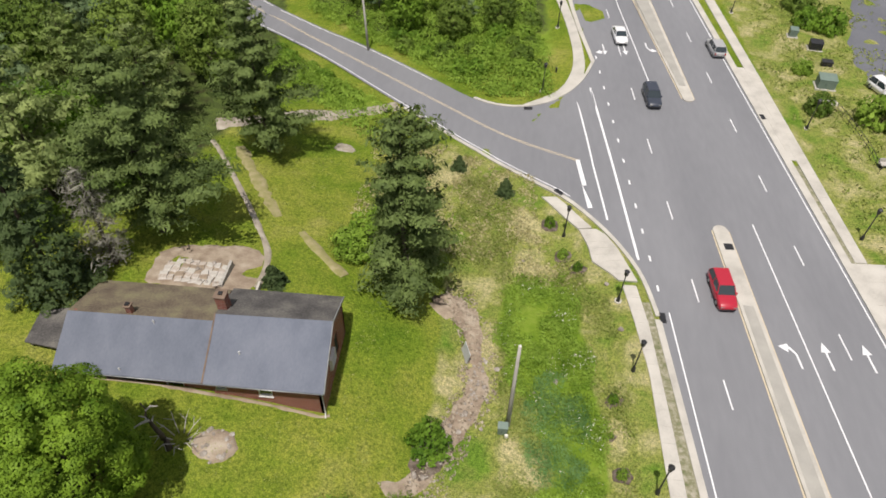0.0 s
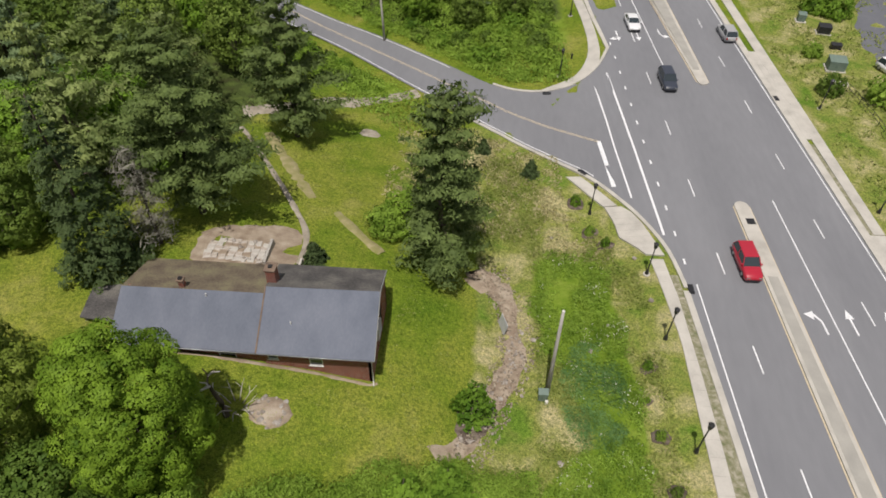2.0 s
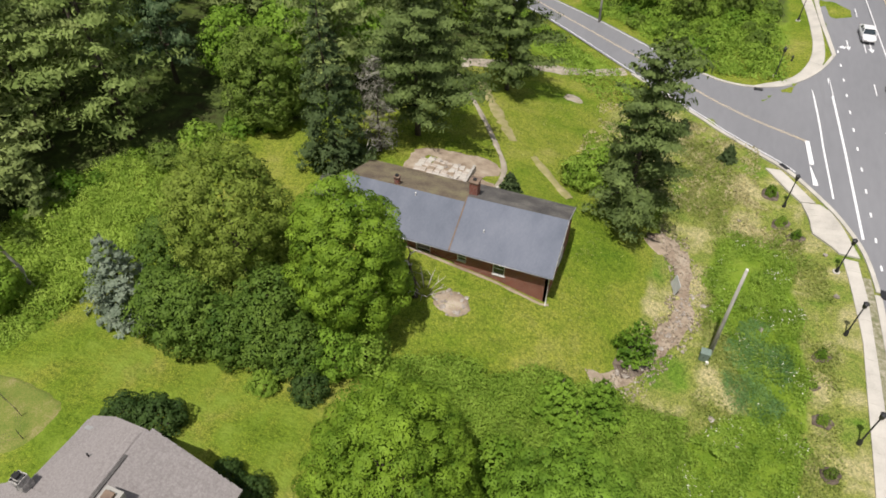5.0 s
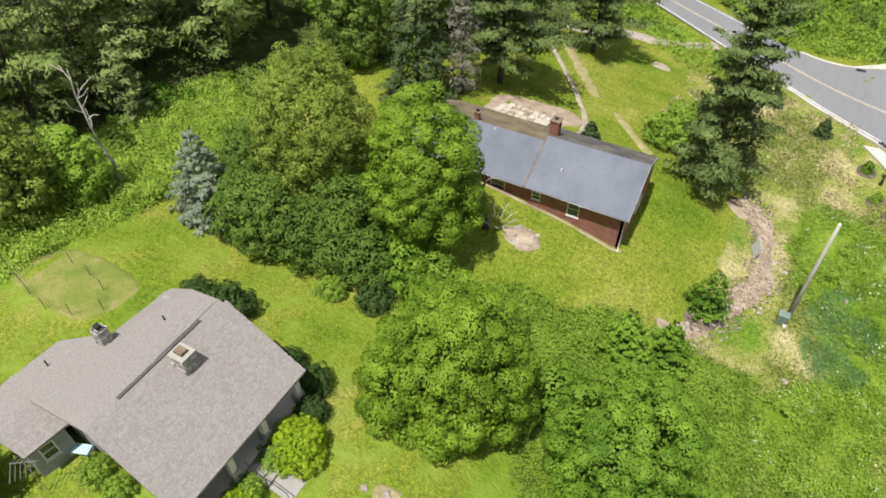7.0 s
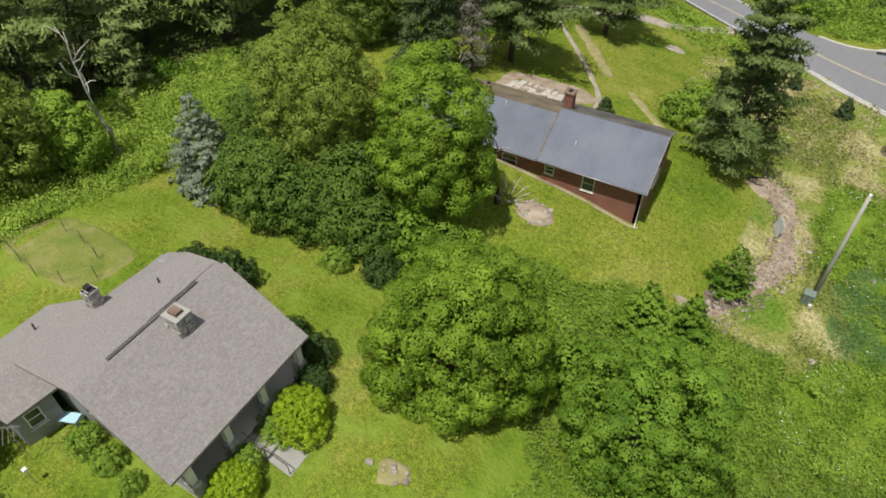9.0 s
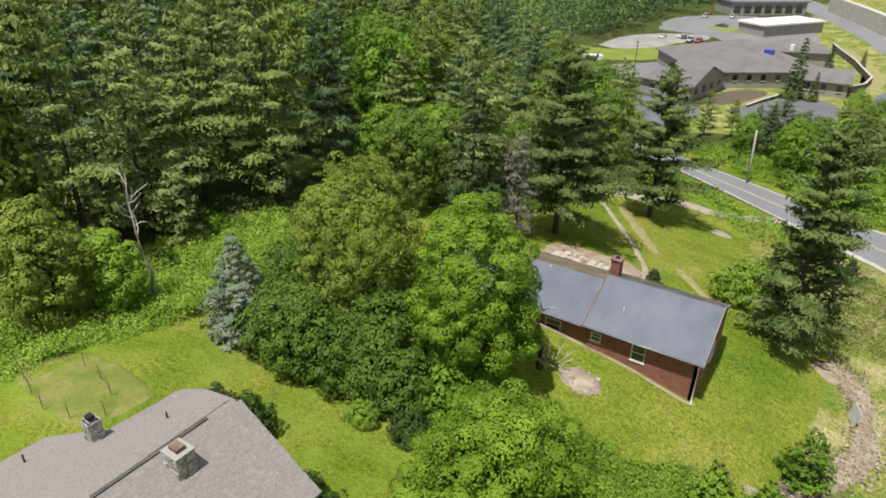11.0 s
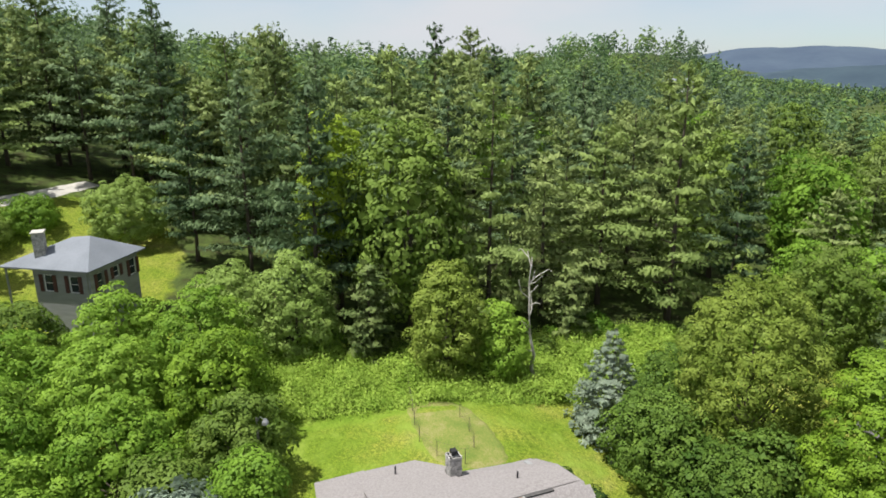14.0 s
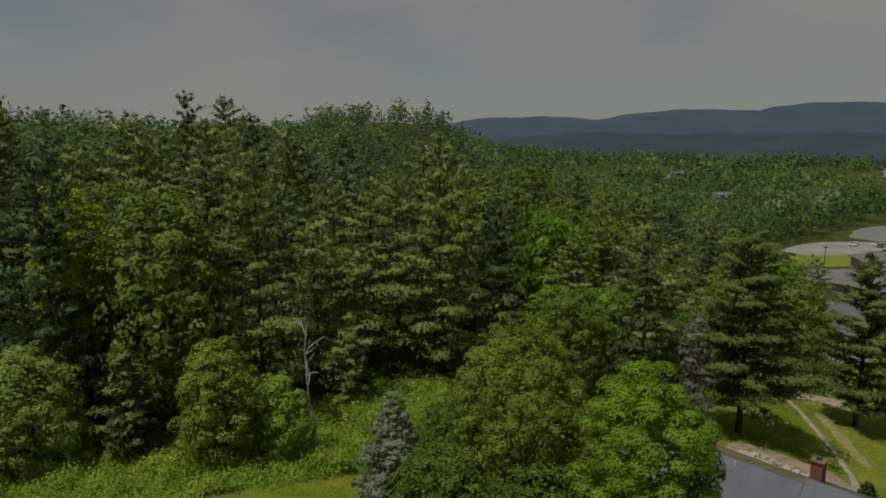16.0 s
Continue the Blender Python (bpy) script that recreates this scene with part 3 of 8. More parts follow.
def raised(name, line_l, line_r, height, mat, label, category, deep=0.25):
    """A raised strip with sides, as of a kerb or a pavement."""
    s = Shape()
    n = len(line_l)
    for i in range(n):
        (a, b), (c, d) = line_l[i], line_r[i]
        za, zc = G(a, b), G(c, d)
        s.v += [(a, b, za - deep), (a, b, za + height), (c, d, zc + height), (c, d, zc - deep)]
    for i in range(n - 1):
        k, m = 4 * i, 4 * i + 4
        s.f += [(k, k + 1, m + 1, m), (k + 1, k + 2, m + 2, m + 1), (k + 2, k + 3, m + 3, m + 2)]
    s.f += [(3, 2, 1, 0), (4 * n - 4, 4 * n - 3, 4 * n - 2, 4 * n - 1)]
    return tagged(part(name, s, mat), label, category, kind="structure")


def median(lo, hi, nose_y, far_y):
    """A concrete median with a rounded nose: kerb ring and a worn infill."""
    sgn = 1 if far_y > nose_y else -1
    ys = np.linspace(nose_y, far_y, 14 if abs(far_y - nose_y) < 150 else 26)
    l = [(float(lo(y)), y) for y in ys]
    r = [(float(hi(y)), y) for y in ys]
    cx, w = (l[0][0] + r[0][0]) / 2, (r[0][0] - l[0][0]) / 2
    arc = [(cx - w * math.cos(a), nose_y - sgn * w * math.sin(a)) for a in np.linspace(0.3, math.pi - 0.3, 7)]
    outline = l[::-1] + arc + r
    if sgn < 0:
        outline = outline[::-1]
    s = Shape().slab(outline, -0.2, lambda x, y: G(x, y) + 0.13)
    ob = tagged(part("median", s, M_CONCRETE), "raised pale concrete traffic median with a rounded nose", "median", kind="structure")
    mid = [((a[0] + b[0]) / 2, a[1]) for a, b in zip(l, r)]
    hw = [(b[0] - a[0]) / 2 - 0.32 for a, b in zip(l, r)]
    s = Shape()
    q = [(m[0] - h, m[1]) for m, h in zip(mid, hw)], [(m[0] + h, m[1]) for m, h in zip(mid, hw)]
    for i in range(1, len(mid) - 1):
        s.plate([(x, y, G(x, y) + 0.137) for x, y in ((q[0][i], q[1][i], q[1][i + 1], q[0][i + 1]) if sgn > 0 else (q[0][i + 1], q[1][i + 1], q[1][i], q[0][i]))], 0.06)
    part("infill", s, M_MEDIAN, ob, "worn buff infill")
    for k, line in ((-1, l), (1, r)):
        a = [(x + k * 0.02, y) for x, y in line]
        b = [(x + k * 0.16, y) for x, y in line]
        if k < 0:
            a, b = b, a
        ribbon("lane_line", a, b, 0.02, M_LINE_YELLOW, "worn yellow line beside the median", "road marking")


median(lambda y: 23.85 - 0.046 * (y - 53.3), lambda y: 25.4 - 0.053 * (y - 53.3), 52.8, -80)
median(lambda y: 24.9 - 0.115 * (y - 77.4), lambda y: 26.3 - 0.072 * (y - 77.4), 78.0, 118)
median(lambda y: 20.3 - 0.078 * (y - 118) + float(road_bend(y)), lambda y: 23.4 - 0.078 * (y - 118) + float(road_bend(y)), 122, 340)

# kerbs and pavements on the house side
low = SIDE_LOW[SIDE_LOW[:, 0] > -12]
raised("kerb", offset(low, 0.0), offset(low, -0.42), 0.13, M_CONCRETE, "pale concrete kerb along the side road", "kerb")
up = SIDE_UP[SIDE_UP[:, 0] > -3]
raised("kerb", offset(up, 0.42), offset(up, 0.0), 0.13, M_CONCRETE, "pale concrete kerb round the road corner", "kerb")
ys = np.arange(-80, 41.5, 2.0)
raised("kerb", np.stack([left_kerb(ys) - 0.6, ys], 1), np.stack([left_kerb(ys), ys], 1), 0.13, M_CONCRETE, "pale concrete kerb and gutter", "kerb")
ys = np.arange(86.2, 150, 2.0)
raised("kerb", np.stack([left_kerb(ys) - 0.55, ys], 1), np.stack([left_kerb(ys), ys], 1), 0.13, M_CONCRETE, "pale concrete kerb and gutter", "kerb")
ys = np.arange(-80, 240, 3.0)
raised("kerb", np.stack([right_kerb(ys), ys], 1), np.stack([right_kerb(ys) + 0.9, ys], 1), 0.12, M_CONCRETE, "pale concrete kerb and gutter", "kerb")


def pavement(left, right, label, name="pavement", lift=0.10, gap=0.014):
    """Concrete flags between two lines, each panel a piece of its own with an open joint."""
    ob = thing(name, Matrix(), label, "pavement", kind="structure")
    for i in range(len(left) - 1):
        l0, l1, r0, r1 = (Vector((*p, 0)) for p in (left[i], left[i + 1], right[i], right[i + 1]))
        f = gap / max(0.2, (l1 - l0).length)
        q = [l0.lerp(l1, f), r0.lerp(r1, f), r1, l1]
        s = Shape().plate([(v.x, v.y, G(v.x, v.y) + lift) for v in q], 0.2)
        part("panel", s, M_CONCRETE, ob)
    return ob


def flat_list(line, ys):
    line = np.array(line)
    return [(float(np.interp(y, line[:, 1], line[:, 0])), y) for y in ys]


ys = np.arange(-40, 44.6, 1.5)
pavement(flat_list([(15.6, -40), (15.1, 23.1), (15.0, 28.8), (14.95, 34.1), (14.2, 40.3), (13.5, 44.8)], ys), flat_list([(17.4, -40), (16.35, 23.2), (16.1, 29.9), (15.6, 39.1), (14.75, 45.5)], ys), "pale concrete pavement along the main road")
ys = np.arange(44.5, 51.9, 0.9)
pavement(flat_list([(13.5, 44.3), (12.2, 46.0), (11.0, 47.3), (10.8, 49.3), (9.9, 51.9)], ys), flat_list([(15.2, 44.3), (14.4, 46.6), (13.6, 48.9), (12.4, 51.2), (11.3, 52.0)], ys), "pale concrete corner pad with ramp at the junction", lift=0.2)
a = smooth_line([(9.9, 51.8), (8.1, 54.0), (6.1, 56.3)], 1.0)
b = smooth_line([(11.3, 51.9), (9.0, 55.0), (6.9, 57.2)], 1.0)
pavement(a[: min(len(a), len(b))], b[: min(len(a), len(b))], "pale concrete pavement beside the side road", lift=0.18)
a = smooth_line([(4.0, 75.6), (8.0, 78.6), (10.0, 81.5), (11.3, 86.7), (10.7, 97.0), (9.2, 108), (4.0, 140)], 1.6)
b = smooth_line([(4.6, 75.2), (9.4, 77.8), (12.2, 81.6), (12.7, 86.7), (12.0, 97.0), (10.5, 108), (5.4, 140)], 1.6)
pavement(a[: min(len(a), len(b))], b[: min(len(a), len(b))], "pale concrete pavement with worn edges")
ys = np.arange(49.5, 130, 2.0)
pavement([(float(right_kerb(y)) + np.interp(y, [49, 66, 90, 130], [1.35, 1.5, 1.9, 2.4]), y) for y in ys], [(float(right_kerb(y)) + np.interp(y, [49, 66, 90, 130], [2.5, 2.9, 3.4, 3.9]), y) for y in ys], "pale concrete pavement on the far side")
ys = np.arange(66, 90, 3.0)
pavement([(float(right_kerb(y)) + 0.92, y) for y in ys], [(float(right_kerb(y)) + np.interp(y, [49, 66, 90, 130], [1.48, 1.48, 1.88, 2.4]), y) for y in ys], "broad pale concrete apron by the kerb", lift=0.112)
pavement([(37.2, 41.0), (36.9, 44.0), (36.6, 47.0), (36.4, 49.4)], [(46, 41.5), (46, 44.0), (45, 47.0), (43, 49.4)], "pale concrete driveway apron", lift=0.05)


# ---- plants ----
M_GREYTWIG = leafy("grey_dead_twigs", (0.16, 0.15, 0.12), (0.34, 0.33, 0.27))
def trunk_mesh(name, height, radius, rng, limbs=(), mat=None, lean=0.3, sides=7):
    """A tapered trunk with a slight wander, and limbs given as (start height, angle, length, rise)."""
    s = Shape()
    pts = [(0, 0, -0.5)]
    x = y = 0.0
    for i in range(1, 7):
        x, y = x + rng.uniform(-lean, lean) * 0.3, y + rng.uniform(-lean, lean) * 0.3
        pts.append((x, y, height * i / 6))
    rad = [radius * 1.35] + [radius * (1 - 0.9 * i / 6) + 0.015 for i in range(1, 7)]
    s.tube(pts, rad, sides)
    for h, a, length, rise in limbs:
        t = h / height * 6
        i = min(int(t), 5)
        p = Vector(pts[i]).lerp(Vector(pts[i + 1]), t - i)
        d = Vector((math.cos(a), math.sin(a), 0))
        r = max(0.02, radius * (1 - h / height) * 0.45)
        s.tube([p, p + d * length * 0.5 + Vector((0, 0, rise * 0.45)), p + d * length + Vector((0, 0, rise))], [r, r * 0.6, 0.012], 5, cap=False)
    return s.mesh(name, mat or M_BARK, smooth=True)


def pine_points(height, spread, bare, whorls, tufts, rng, droop=0.0, power=0.6, fat=1.0, lobes=0.22, outline=None):
    """Tuft centres, their facings and the limbs of a white pine: upturned feathery plumes on scattered, uneven boughs."""
    out, limbs = [], []
    p1, p2 = rng.uniform(0, 6.28, 2)
    count = int(whorls * 4.4)
    for b in range(count):
        f = ((b + rng.uniform(0, 1)) / count) ** 0.92
        a = b * 2.39996 + rng.uniform(-0.55, 0.55)
        side = 1 + lobes * math.sin(a + p1 + 2.5 * f) + 0.7 * lobes * math.sin(2 * a + p2 - 5 * f)
        wide = np.interp(f, *outline) if outline else (1 - f) ** power * (0.62 + 0.38 * min(1.0, f / 0.2))
        L = spread * wide * side * (rng.uniform(0.6, 1.08) if rng.uniform() > 0.1 else rng.uniform(1.05, 1.25)) + 0.35
        hh = bare + (height - bare) * f * 0.97
        rise = L * (0.03 + 0.5 * f * f + rng.uniform(-0.10, 0.16) - droop)
        if L > 1.0:
            limbs.append((max(0.2, hh), a, L * 0.86, rise * 0.85))
        m = 2 + int(L / 1.35)
        for j in range(m):
            u = 0.22 + 0.78 * (j + rng.uniform(0.1, 0.95)) / m
            off = rng.normal() * 0.20 * L * (1.12 - u) * fat
            c = np.array([u * L * math.cos(a) - off * math.sin(a), u * L * math.sin(a) + off * math.cos(a), hh + rise * u ** 1.6 + 0.06])
            r = (0.48 + 0.18 * L * (1.1 - 0.6 * abs(u - 0.55))) * rng.uniform(0.65, 1.3) * fat
            n = max(3, int(tufts * (r / 0.7) ** 1.5))
            d = rng.normal(size=(n, 3))
            d /= np.linalg.norm(d, axis=1, keepdims=True)
            d[:, 2] = np.abs(d[:, 2]) - 0.22
            along = d[:, 0] * math.cos(a) + d[:, 1] * math.sin(a)
            inner = (np.arange(n) % 3 == 0)[:, None]
            q = c + d * r * np.where(inner, rng.uniform(0.15, 0.62, (n, 1)), rng.uniform(0.66, 1.0, (n, 1))) * (1, 1, 0.44)
            q[:, 0] += along * r * 0.4 * math.cos(a)
            q[:, 1] += along * r * 0.4 * math.sin(a)
            q[:, 2] += along * r * (0.14 + 0.3 * f)
            out.append((q, d * (0.7, 0.7, 1.1) + rng.normal(size=(n, 3)) * 0.1 + (0.3 * math.cos(a), 0.3 * math.sin(a), 0.3), np.where(inner, 1.9, 1.0)))
    n = max(10, tufts * 3)
    q = rng.uniform(0, 1.0, n)
    out.append((np.stack([rng.normal(size=n) * 0.34 * (q + 0.2), rng.normal(size=n) * 0.34 * (q + 0.2), height + 0.2 - q * 1.9], 1), rng.normal(size=(n, 3)) + (0, 0, 0.3), np.ones((n, 1))))
    return np.concatenate([o[0] for o in out]), np.concatenate([o[1] for o in out]), limbs, np.concatenate([o[2] for o in out])


def pine_meshes(name, height, spread, bare, whorls, tufts, rng, mat, droop=0.0, leaf=(0.5, 0.17), power=0.6, fat=1.0, lobes=0.22, outline=None):
    c, nrm, limbs, k = pine_points(height, spread, bare, whorls, tufts, rng, droop, power, fat, lobes, outline)
    v, f = leaves(c, nrm + rng.normal(size=nrm.shape) * 0.3, leaf[0] * k, leaf[1] * k, rng)
    return arrays_mesh("crown", v, f, mat, nrm), trunk_mesh("trunk", height * 0.97, 0.011 * height + 0.05, rng, limbs[:80:2])


def round_points(height, spread, low, clump, per, rng, open_=0.0, waist=0.4, cover=1.5, point=1.0, core=0.0):
    """Leaf centres, facings and limbs of a broadleaf crown: crisp rounded clumps over an uneven egg-shaped dome."""
    zc = low + waist * (height - low)
    area = 2.2 * math.pi * spread * (spread + (height - low)) / 2
    count = max(10, int(cover * area / (math.pi * clump * clump)))
    p1, p2, p3 = rng.uniform(0, 6.28, 3)
    out, limbs = [], []
    for i in range(count):
        cz = 1 - 1.78 * (i + 0.5) / count
        a = i * 2.39996 + rng.uniform(-0.4, 0.4)
        r = math.sqrt(max(0, 1 - abs(cz) ** (2.0 if cz < 0 else 2.0 * point)))
        k = rng.uniform(0.86, 1.04) if rng.uniform() > open_ + 0.1 else rng.uniform(0.55, 0.85)
        wide = 1.0 + 0.06 * math.sin(a * 2 + p1) + 0.05 * math.sin(a * 3 + p2 + cz * 3) + 0.05 * math.sin(cz * 7 + p3 + a)
        z = zc + cz * ((height - zc) if cz > 0 else (zc - low)) * k * (1 + 0.05 * math.sin(a * 2 + p3))
        c = np.array([math.cos(a) * r * spread * k * wide, math.sin(a) * r * spread * k * wide, z])
        rad = clump * rng.uniform(0.65, 1.3)
        n = max(4, int(per * (rad / clump) ** 2))
        d = rng.normal(size=(n, 3))
        outward = np.array([c[0], c[1], (c[2] - zc) * 0.8 + 0.25 * spread])
        outward /= np.linalg.norm(outward) + 1e-6
        d = d / np.linalg.norm(d, axis=1, keepdims=True) + outward * 0.6 + np.array([0, 0, 0.3])
        d /= np.linalg.norm(d, axis=1, keepdims=True)
        pos = c + d * rad * rng.uniform(0.8, 1.04, (n, 1)) * (1.1, 1.1, 0.8)
        out.append((pos, d + rng.normal(size=(n, 3)) * 0.08 + outward * 0.25 + (0, 0, 0.1)))
        if i % 7 == 0:
            limbs.append((max(low * 0.7 + 0.3, zc - (zc - low) * 0.6), a, r * spread * k * 0.8, max(0.2, c[2] - zc) * 0.8))
    # a closed inner layer of shaded leaves behind the clumps
    n = int(core * area)
    d = rng.normal(size=(n, 3))
    d /= np.linalg.norm(d, axis=1, keepdims=True)
    d = d[d[:, 2] > -0.8]
    c = d * rng.uniform(0.74, 0.93, (len(d), 1)) * (spread, spread, 1)
    c[:, 2] = zc + c[:, 2] * np.where(c[:, 2] > 0, height - zc, zc - low)
    out.append((c, d + rng.normal(size=d.shape) * 0.4))
    sizes = np.concatenate([np.full(len(o[0]), 1.0) for o in out[:-1]] + [np.full(len(c), 2.0)])[:, None]
    return np.concatenate([o[0] for o in out]), np.concatenate([o[1] for o in out]), limbs, sizes


def round_meshes(name, height, spread, low, clump, per, rng, mat, leaf=(0.3, 0.22), open_=0.0, waist=0.4, cover=1.5, point=1.0):
    c, nrm, limbs, k = round_points(height, spread, low, clump, per, rng, open_, waist, cover, point, 0.5 * (1 - 1.3 * open_) / (leaf[0] * leaf[1]))
    v, f = leaves(c, nrm + rng.normal(size=nrm.shape) * 0.3, leaf[0] * k, leaf[1] * k, rng)
    return arrays_mesh("crown", v, f, mat, nrm), trunk_mesh("trunk", height * 0.72, 0.016 * height + 0.05, rng, limbs[:24])


def spruce_meshes(name, height, spread, rng, mat, tufts=14, whorls=24, leaf=(0.34, 0.15), low=0.2, droop=0.2, power=0.95):
    """A dense cone: tiers of close-set boughs, each tier's fringe standing out over the next."""
    out = []
    for w in range(whorls):
        f = w / whorls
        z = low + (height - low) * f
        R = spread * (1 - f) ** power + 0.12
        count = max(5, int(5 + 9 * (1 - f)))
        for k in range(count):
            a = (k + rng.uniform(-0.3, 0.3)) * 6.283 / count + w * 1.7
            L = R * rng.uniform(0.66, 1.18)
            n = max(5, int(tufts * (0.25 + L / spread)))
            u = rng.uniform(0.25, 1.0, n) ** 0.6
            side = rng.normal(size=n) * 0.30 * L * (1.15 - u)
            q = np.stack([u * L * math.cos(a) - side * math.sin(a), u * L * math.sin(a) + side * math.cos(a), z + rng.uniform(-0.25, 0.25) * height / whorls - droop * L * u + 0.12 * L * u ** 3 - 0.12 * np.abs(side) + rng.normal(size=n) * 0.05], 1)
            out.append((q, np.stack([rng.normal(size=n) * 0.4 + 0.6 * math.cos(a), rng.normal(size=n) * 0.4 + 0.6 * math.sin(a), np.full(n, 0.7)], 1)))
    c, nrm = np.concatenate([o[0] for o in out]), np.concatenate([o[1] for o in out])
    v, f = leaves(c, nrm, leaf[0], leaf[1], rng)
    return arrays_mesh("crown", v, f, mat), trunk_mesh("trunk", height * 0.98, 0.011 * height + 0.05, rng)


def plant(meshes, name, label, category, x, y, turn=0.0, size=1.0, group="", sink=0.05, tall=1.0):
    """One tree or bush on the land, with its crown and trunk as parts."""
    ob = thing(name, pose(x, y, G(x, y) - sink, 0, 0, turn), label, category, group)
    for me in meshes:
        o = part(me.name, me, None, ob)
        o.name = me.name.split(".")[0]
        o.scale = (size, size, size * tall)
    return ob


rng = np.random.default_rng(7)
PINES = [pine_meshes("pine", (17.5, 19.5, 21.5, 23.0, 20.5, 18.5)[i], (6.4, 6.1, 6.8, 6.3, 6.9, 5.9)[i], (1.4, 3.0, 2.0, 4.0, 1.6, 4.5)[i], (9, 10, 11, 10, 10, 9)[i], 14, rng, (M_PINE, M_PINE_COOL, M_PINE_WARM, M_PINE_COOL, M_PINE, M_PINE_WARM)[i], leaf=(0.46, 0.18), power=(0.6, 0.72, 0.64, 0.68, 0.55, 0.65)[i], fat=1.05, lobes=0.28) for i in range(6)]
PINES_HIGH = [pine_meshes("pine", 21 + i, 5.4, 8.0, 8, 8, rng, M_PINE, leaf=(0.62, 0.26), power=0.5) for i in range(1)]
PINES_DEEP = [pine_meshes("pine", (19.0, 21.0, 22.0, 20.0)[i], (6.2, 5.9, 6.4, 6.2)[i], 5.0, 7, 8, rng, (M_PINE, M_PINE_COOL, M_PINE_WARM, M_PINE_COOL)[i], leaf=(0.62, 0.26), power=(0.6, 0.72, 0.62, 0.68)[i], fat=1.08, lobes=0.28) for i in range(4)]
BROAD = [round_meshes("broadleaf", 12 + i, 4.6, 1.0, 0.72, 26, rng, (M_MAPLE, M_OLIVE, M_LIME, M_OLIVE)[i], leaf=(0.4, 0.29), open_=0.1, cover=1.3, point=0.9) for i in range(4)]
BUSHES = [round_meshes("bush", 2.4, 1.9, -0.2, 0.5, 24, rng, (M_BRUSH, M_MAPLE, M_OLIVE)[i], leaf=(0.32, 0.22), waist=0.3) for i in range(3)]

# the trees that stand out, one by one
plant(pine_meshes("pine", 19.4, 4.8, 0.9, 19, 34, rng, M_PINE_YARD, leaf=(0.34, 0.14), lobes=0.3, outline=((0, 0.12, 0.3, 0.45, 0.75, 0.92, 1), (0.85, 1.0, 0.86, 0.6, 0.5, 0.4, 0.05))), "pine_tree", "tall green white pine beside the brick house", "pine tree", -7.0, 40.6)
plant(pine_meshes("pine", 18.8, 6.0, 2.2, 14, 34, rng, M_PINE_YARD, leaf=(0.37, 0.15), power=0.5), "pine_tree", "broad green white pine at the back of the brick house", "pine tree", -29.75, 42.4)
plant(pine_meshes("pine", 18.2, 5.0, 1.6, 13, 32, rng, M_PINE_YARD, leaf=(0.4, 0.16), power=0.62), "pine_tree", "green white pine beside the gravel driveway", "pine tree", -25.2, 60.0)
plant(spruce_meshes("spruce", 17.4, 3.9, rng, M_SPRUCE, tufts=64, whorls=24, leaf=(0.4, 0.16), droop=0.5, power=0.75), "spruce_tree", "dark green spruce with drooping boughs", "spruce tree", -34.6, 33.6)
plant(spruce_meshes("spruce", 8.4, 3.3, rng, M_BLUE_SPRUCE, tufts=64, whorls=19, leaf=(0.32, 0.14), low=0.3, droop=0.12, power=0.85), "blue_spruce", "small silvery blue spruce at the lawn edge", "spruce tree", -39.7, 10.4)
plant(round_meshes("maple", 13.2, 3.8, 0.0, 0.74, 250, rng, M_MAPLE_BRIGHT, leaf=(0.17, 0.13), cover=1.55, waist=0.45), "maple_tree", "dense bright green maple in front of the brick house", "maple tree", -24.0, 17.0)
plant(round_meshes("ash", 13.6, 4.5, 0.2, 0.52, 74, rng, M_ASH, leaf=(0.17, 0.11), open_=0.12, waist=0.5, point=0.85), "ash_tree", "olive green broad tree with pale bare twigs", "tree", -33.6, 16.6)
plant(round_meshes("maple", 10.0, 4.5, -0.6, 0.62, 210, rng, M_MAPLE_BRIGHT, leaf=(0.145, 0.115), cover=1.5, waist=0.32, point=0.95), "maple_tree", "rounded dense green maple on the lawn", "maple tree", -15.4, 5.2)
plant(round_meshes("maple", 9.9, 4.4, -0.6, 0.6, 200, rng, M_MAPLE, leaf=(0.145, 0.115), cover=1.45, waist=0.35, open_=0.06), "maple_tree", "rounded green maple above the meadow", "maple tree", -4.7, 7.2)
plant(round_meshes("maple", 3.4, 1.9, 0.0, 0.5, 40, rng, M_LIME, leaf=(0.24, 0.18)), "young_tree", "young leafy tree between two maples", "tree", -9.6, 9.6)
plant(spruce_meshes("sapling", 4.6, 1.75, rng, M_MAPLE, tufts=24, whorls=11, leaf=(0.24, 0.17), low=0.25, droop=-0.12, power=0.7), "sapling", "young leafy tree in a mulch bed", "tree", -3.0, 25.1)
for x, y, hgt, r, mat, lab in ((-10.4, 45.2, 4.6, 2.5, M_LIME, "light green leafy bush beneath the pine"), (-12.4, 43.8, 3.2, 1.7, M_BRUSH, "leafy green bush beneath the pine")):
    plant(round_meshes("sapling", hgt, r, 0.0, 0.45, 34, rng, mat, leaf=(0.22, 0.16), open_=0.08), "young_tree", lab, "tree", x, y)
for x, y, hgt, r in ((-7.4, 16.4, 5.2, 2.0), (-4.6, 18.0, 4.8, 1.8), (-6.0, 15.2, 3.8, 1.5)):
    plant(spruce_meshes("sapling", hgt, r, rng, M_MAPLE, tufts=46, whorls=12, leaf=(0.25, 0.18), low=0.2, droop=-0.12, power=0.75), "young_tree", "loose leafy green sapling at the brush edge", "tree", x, y, group="saplings at the brush edge")
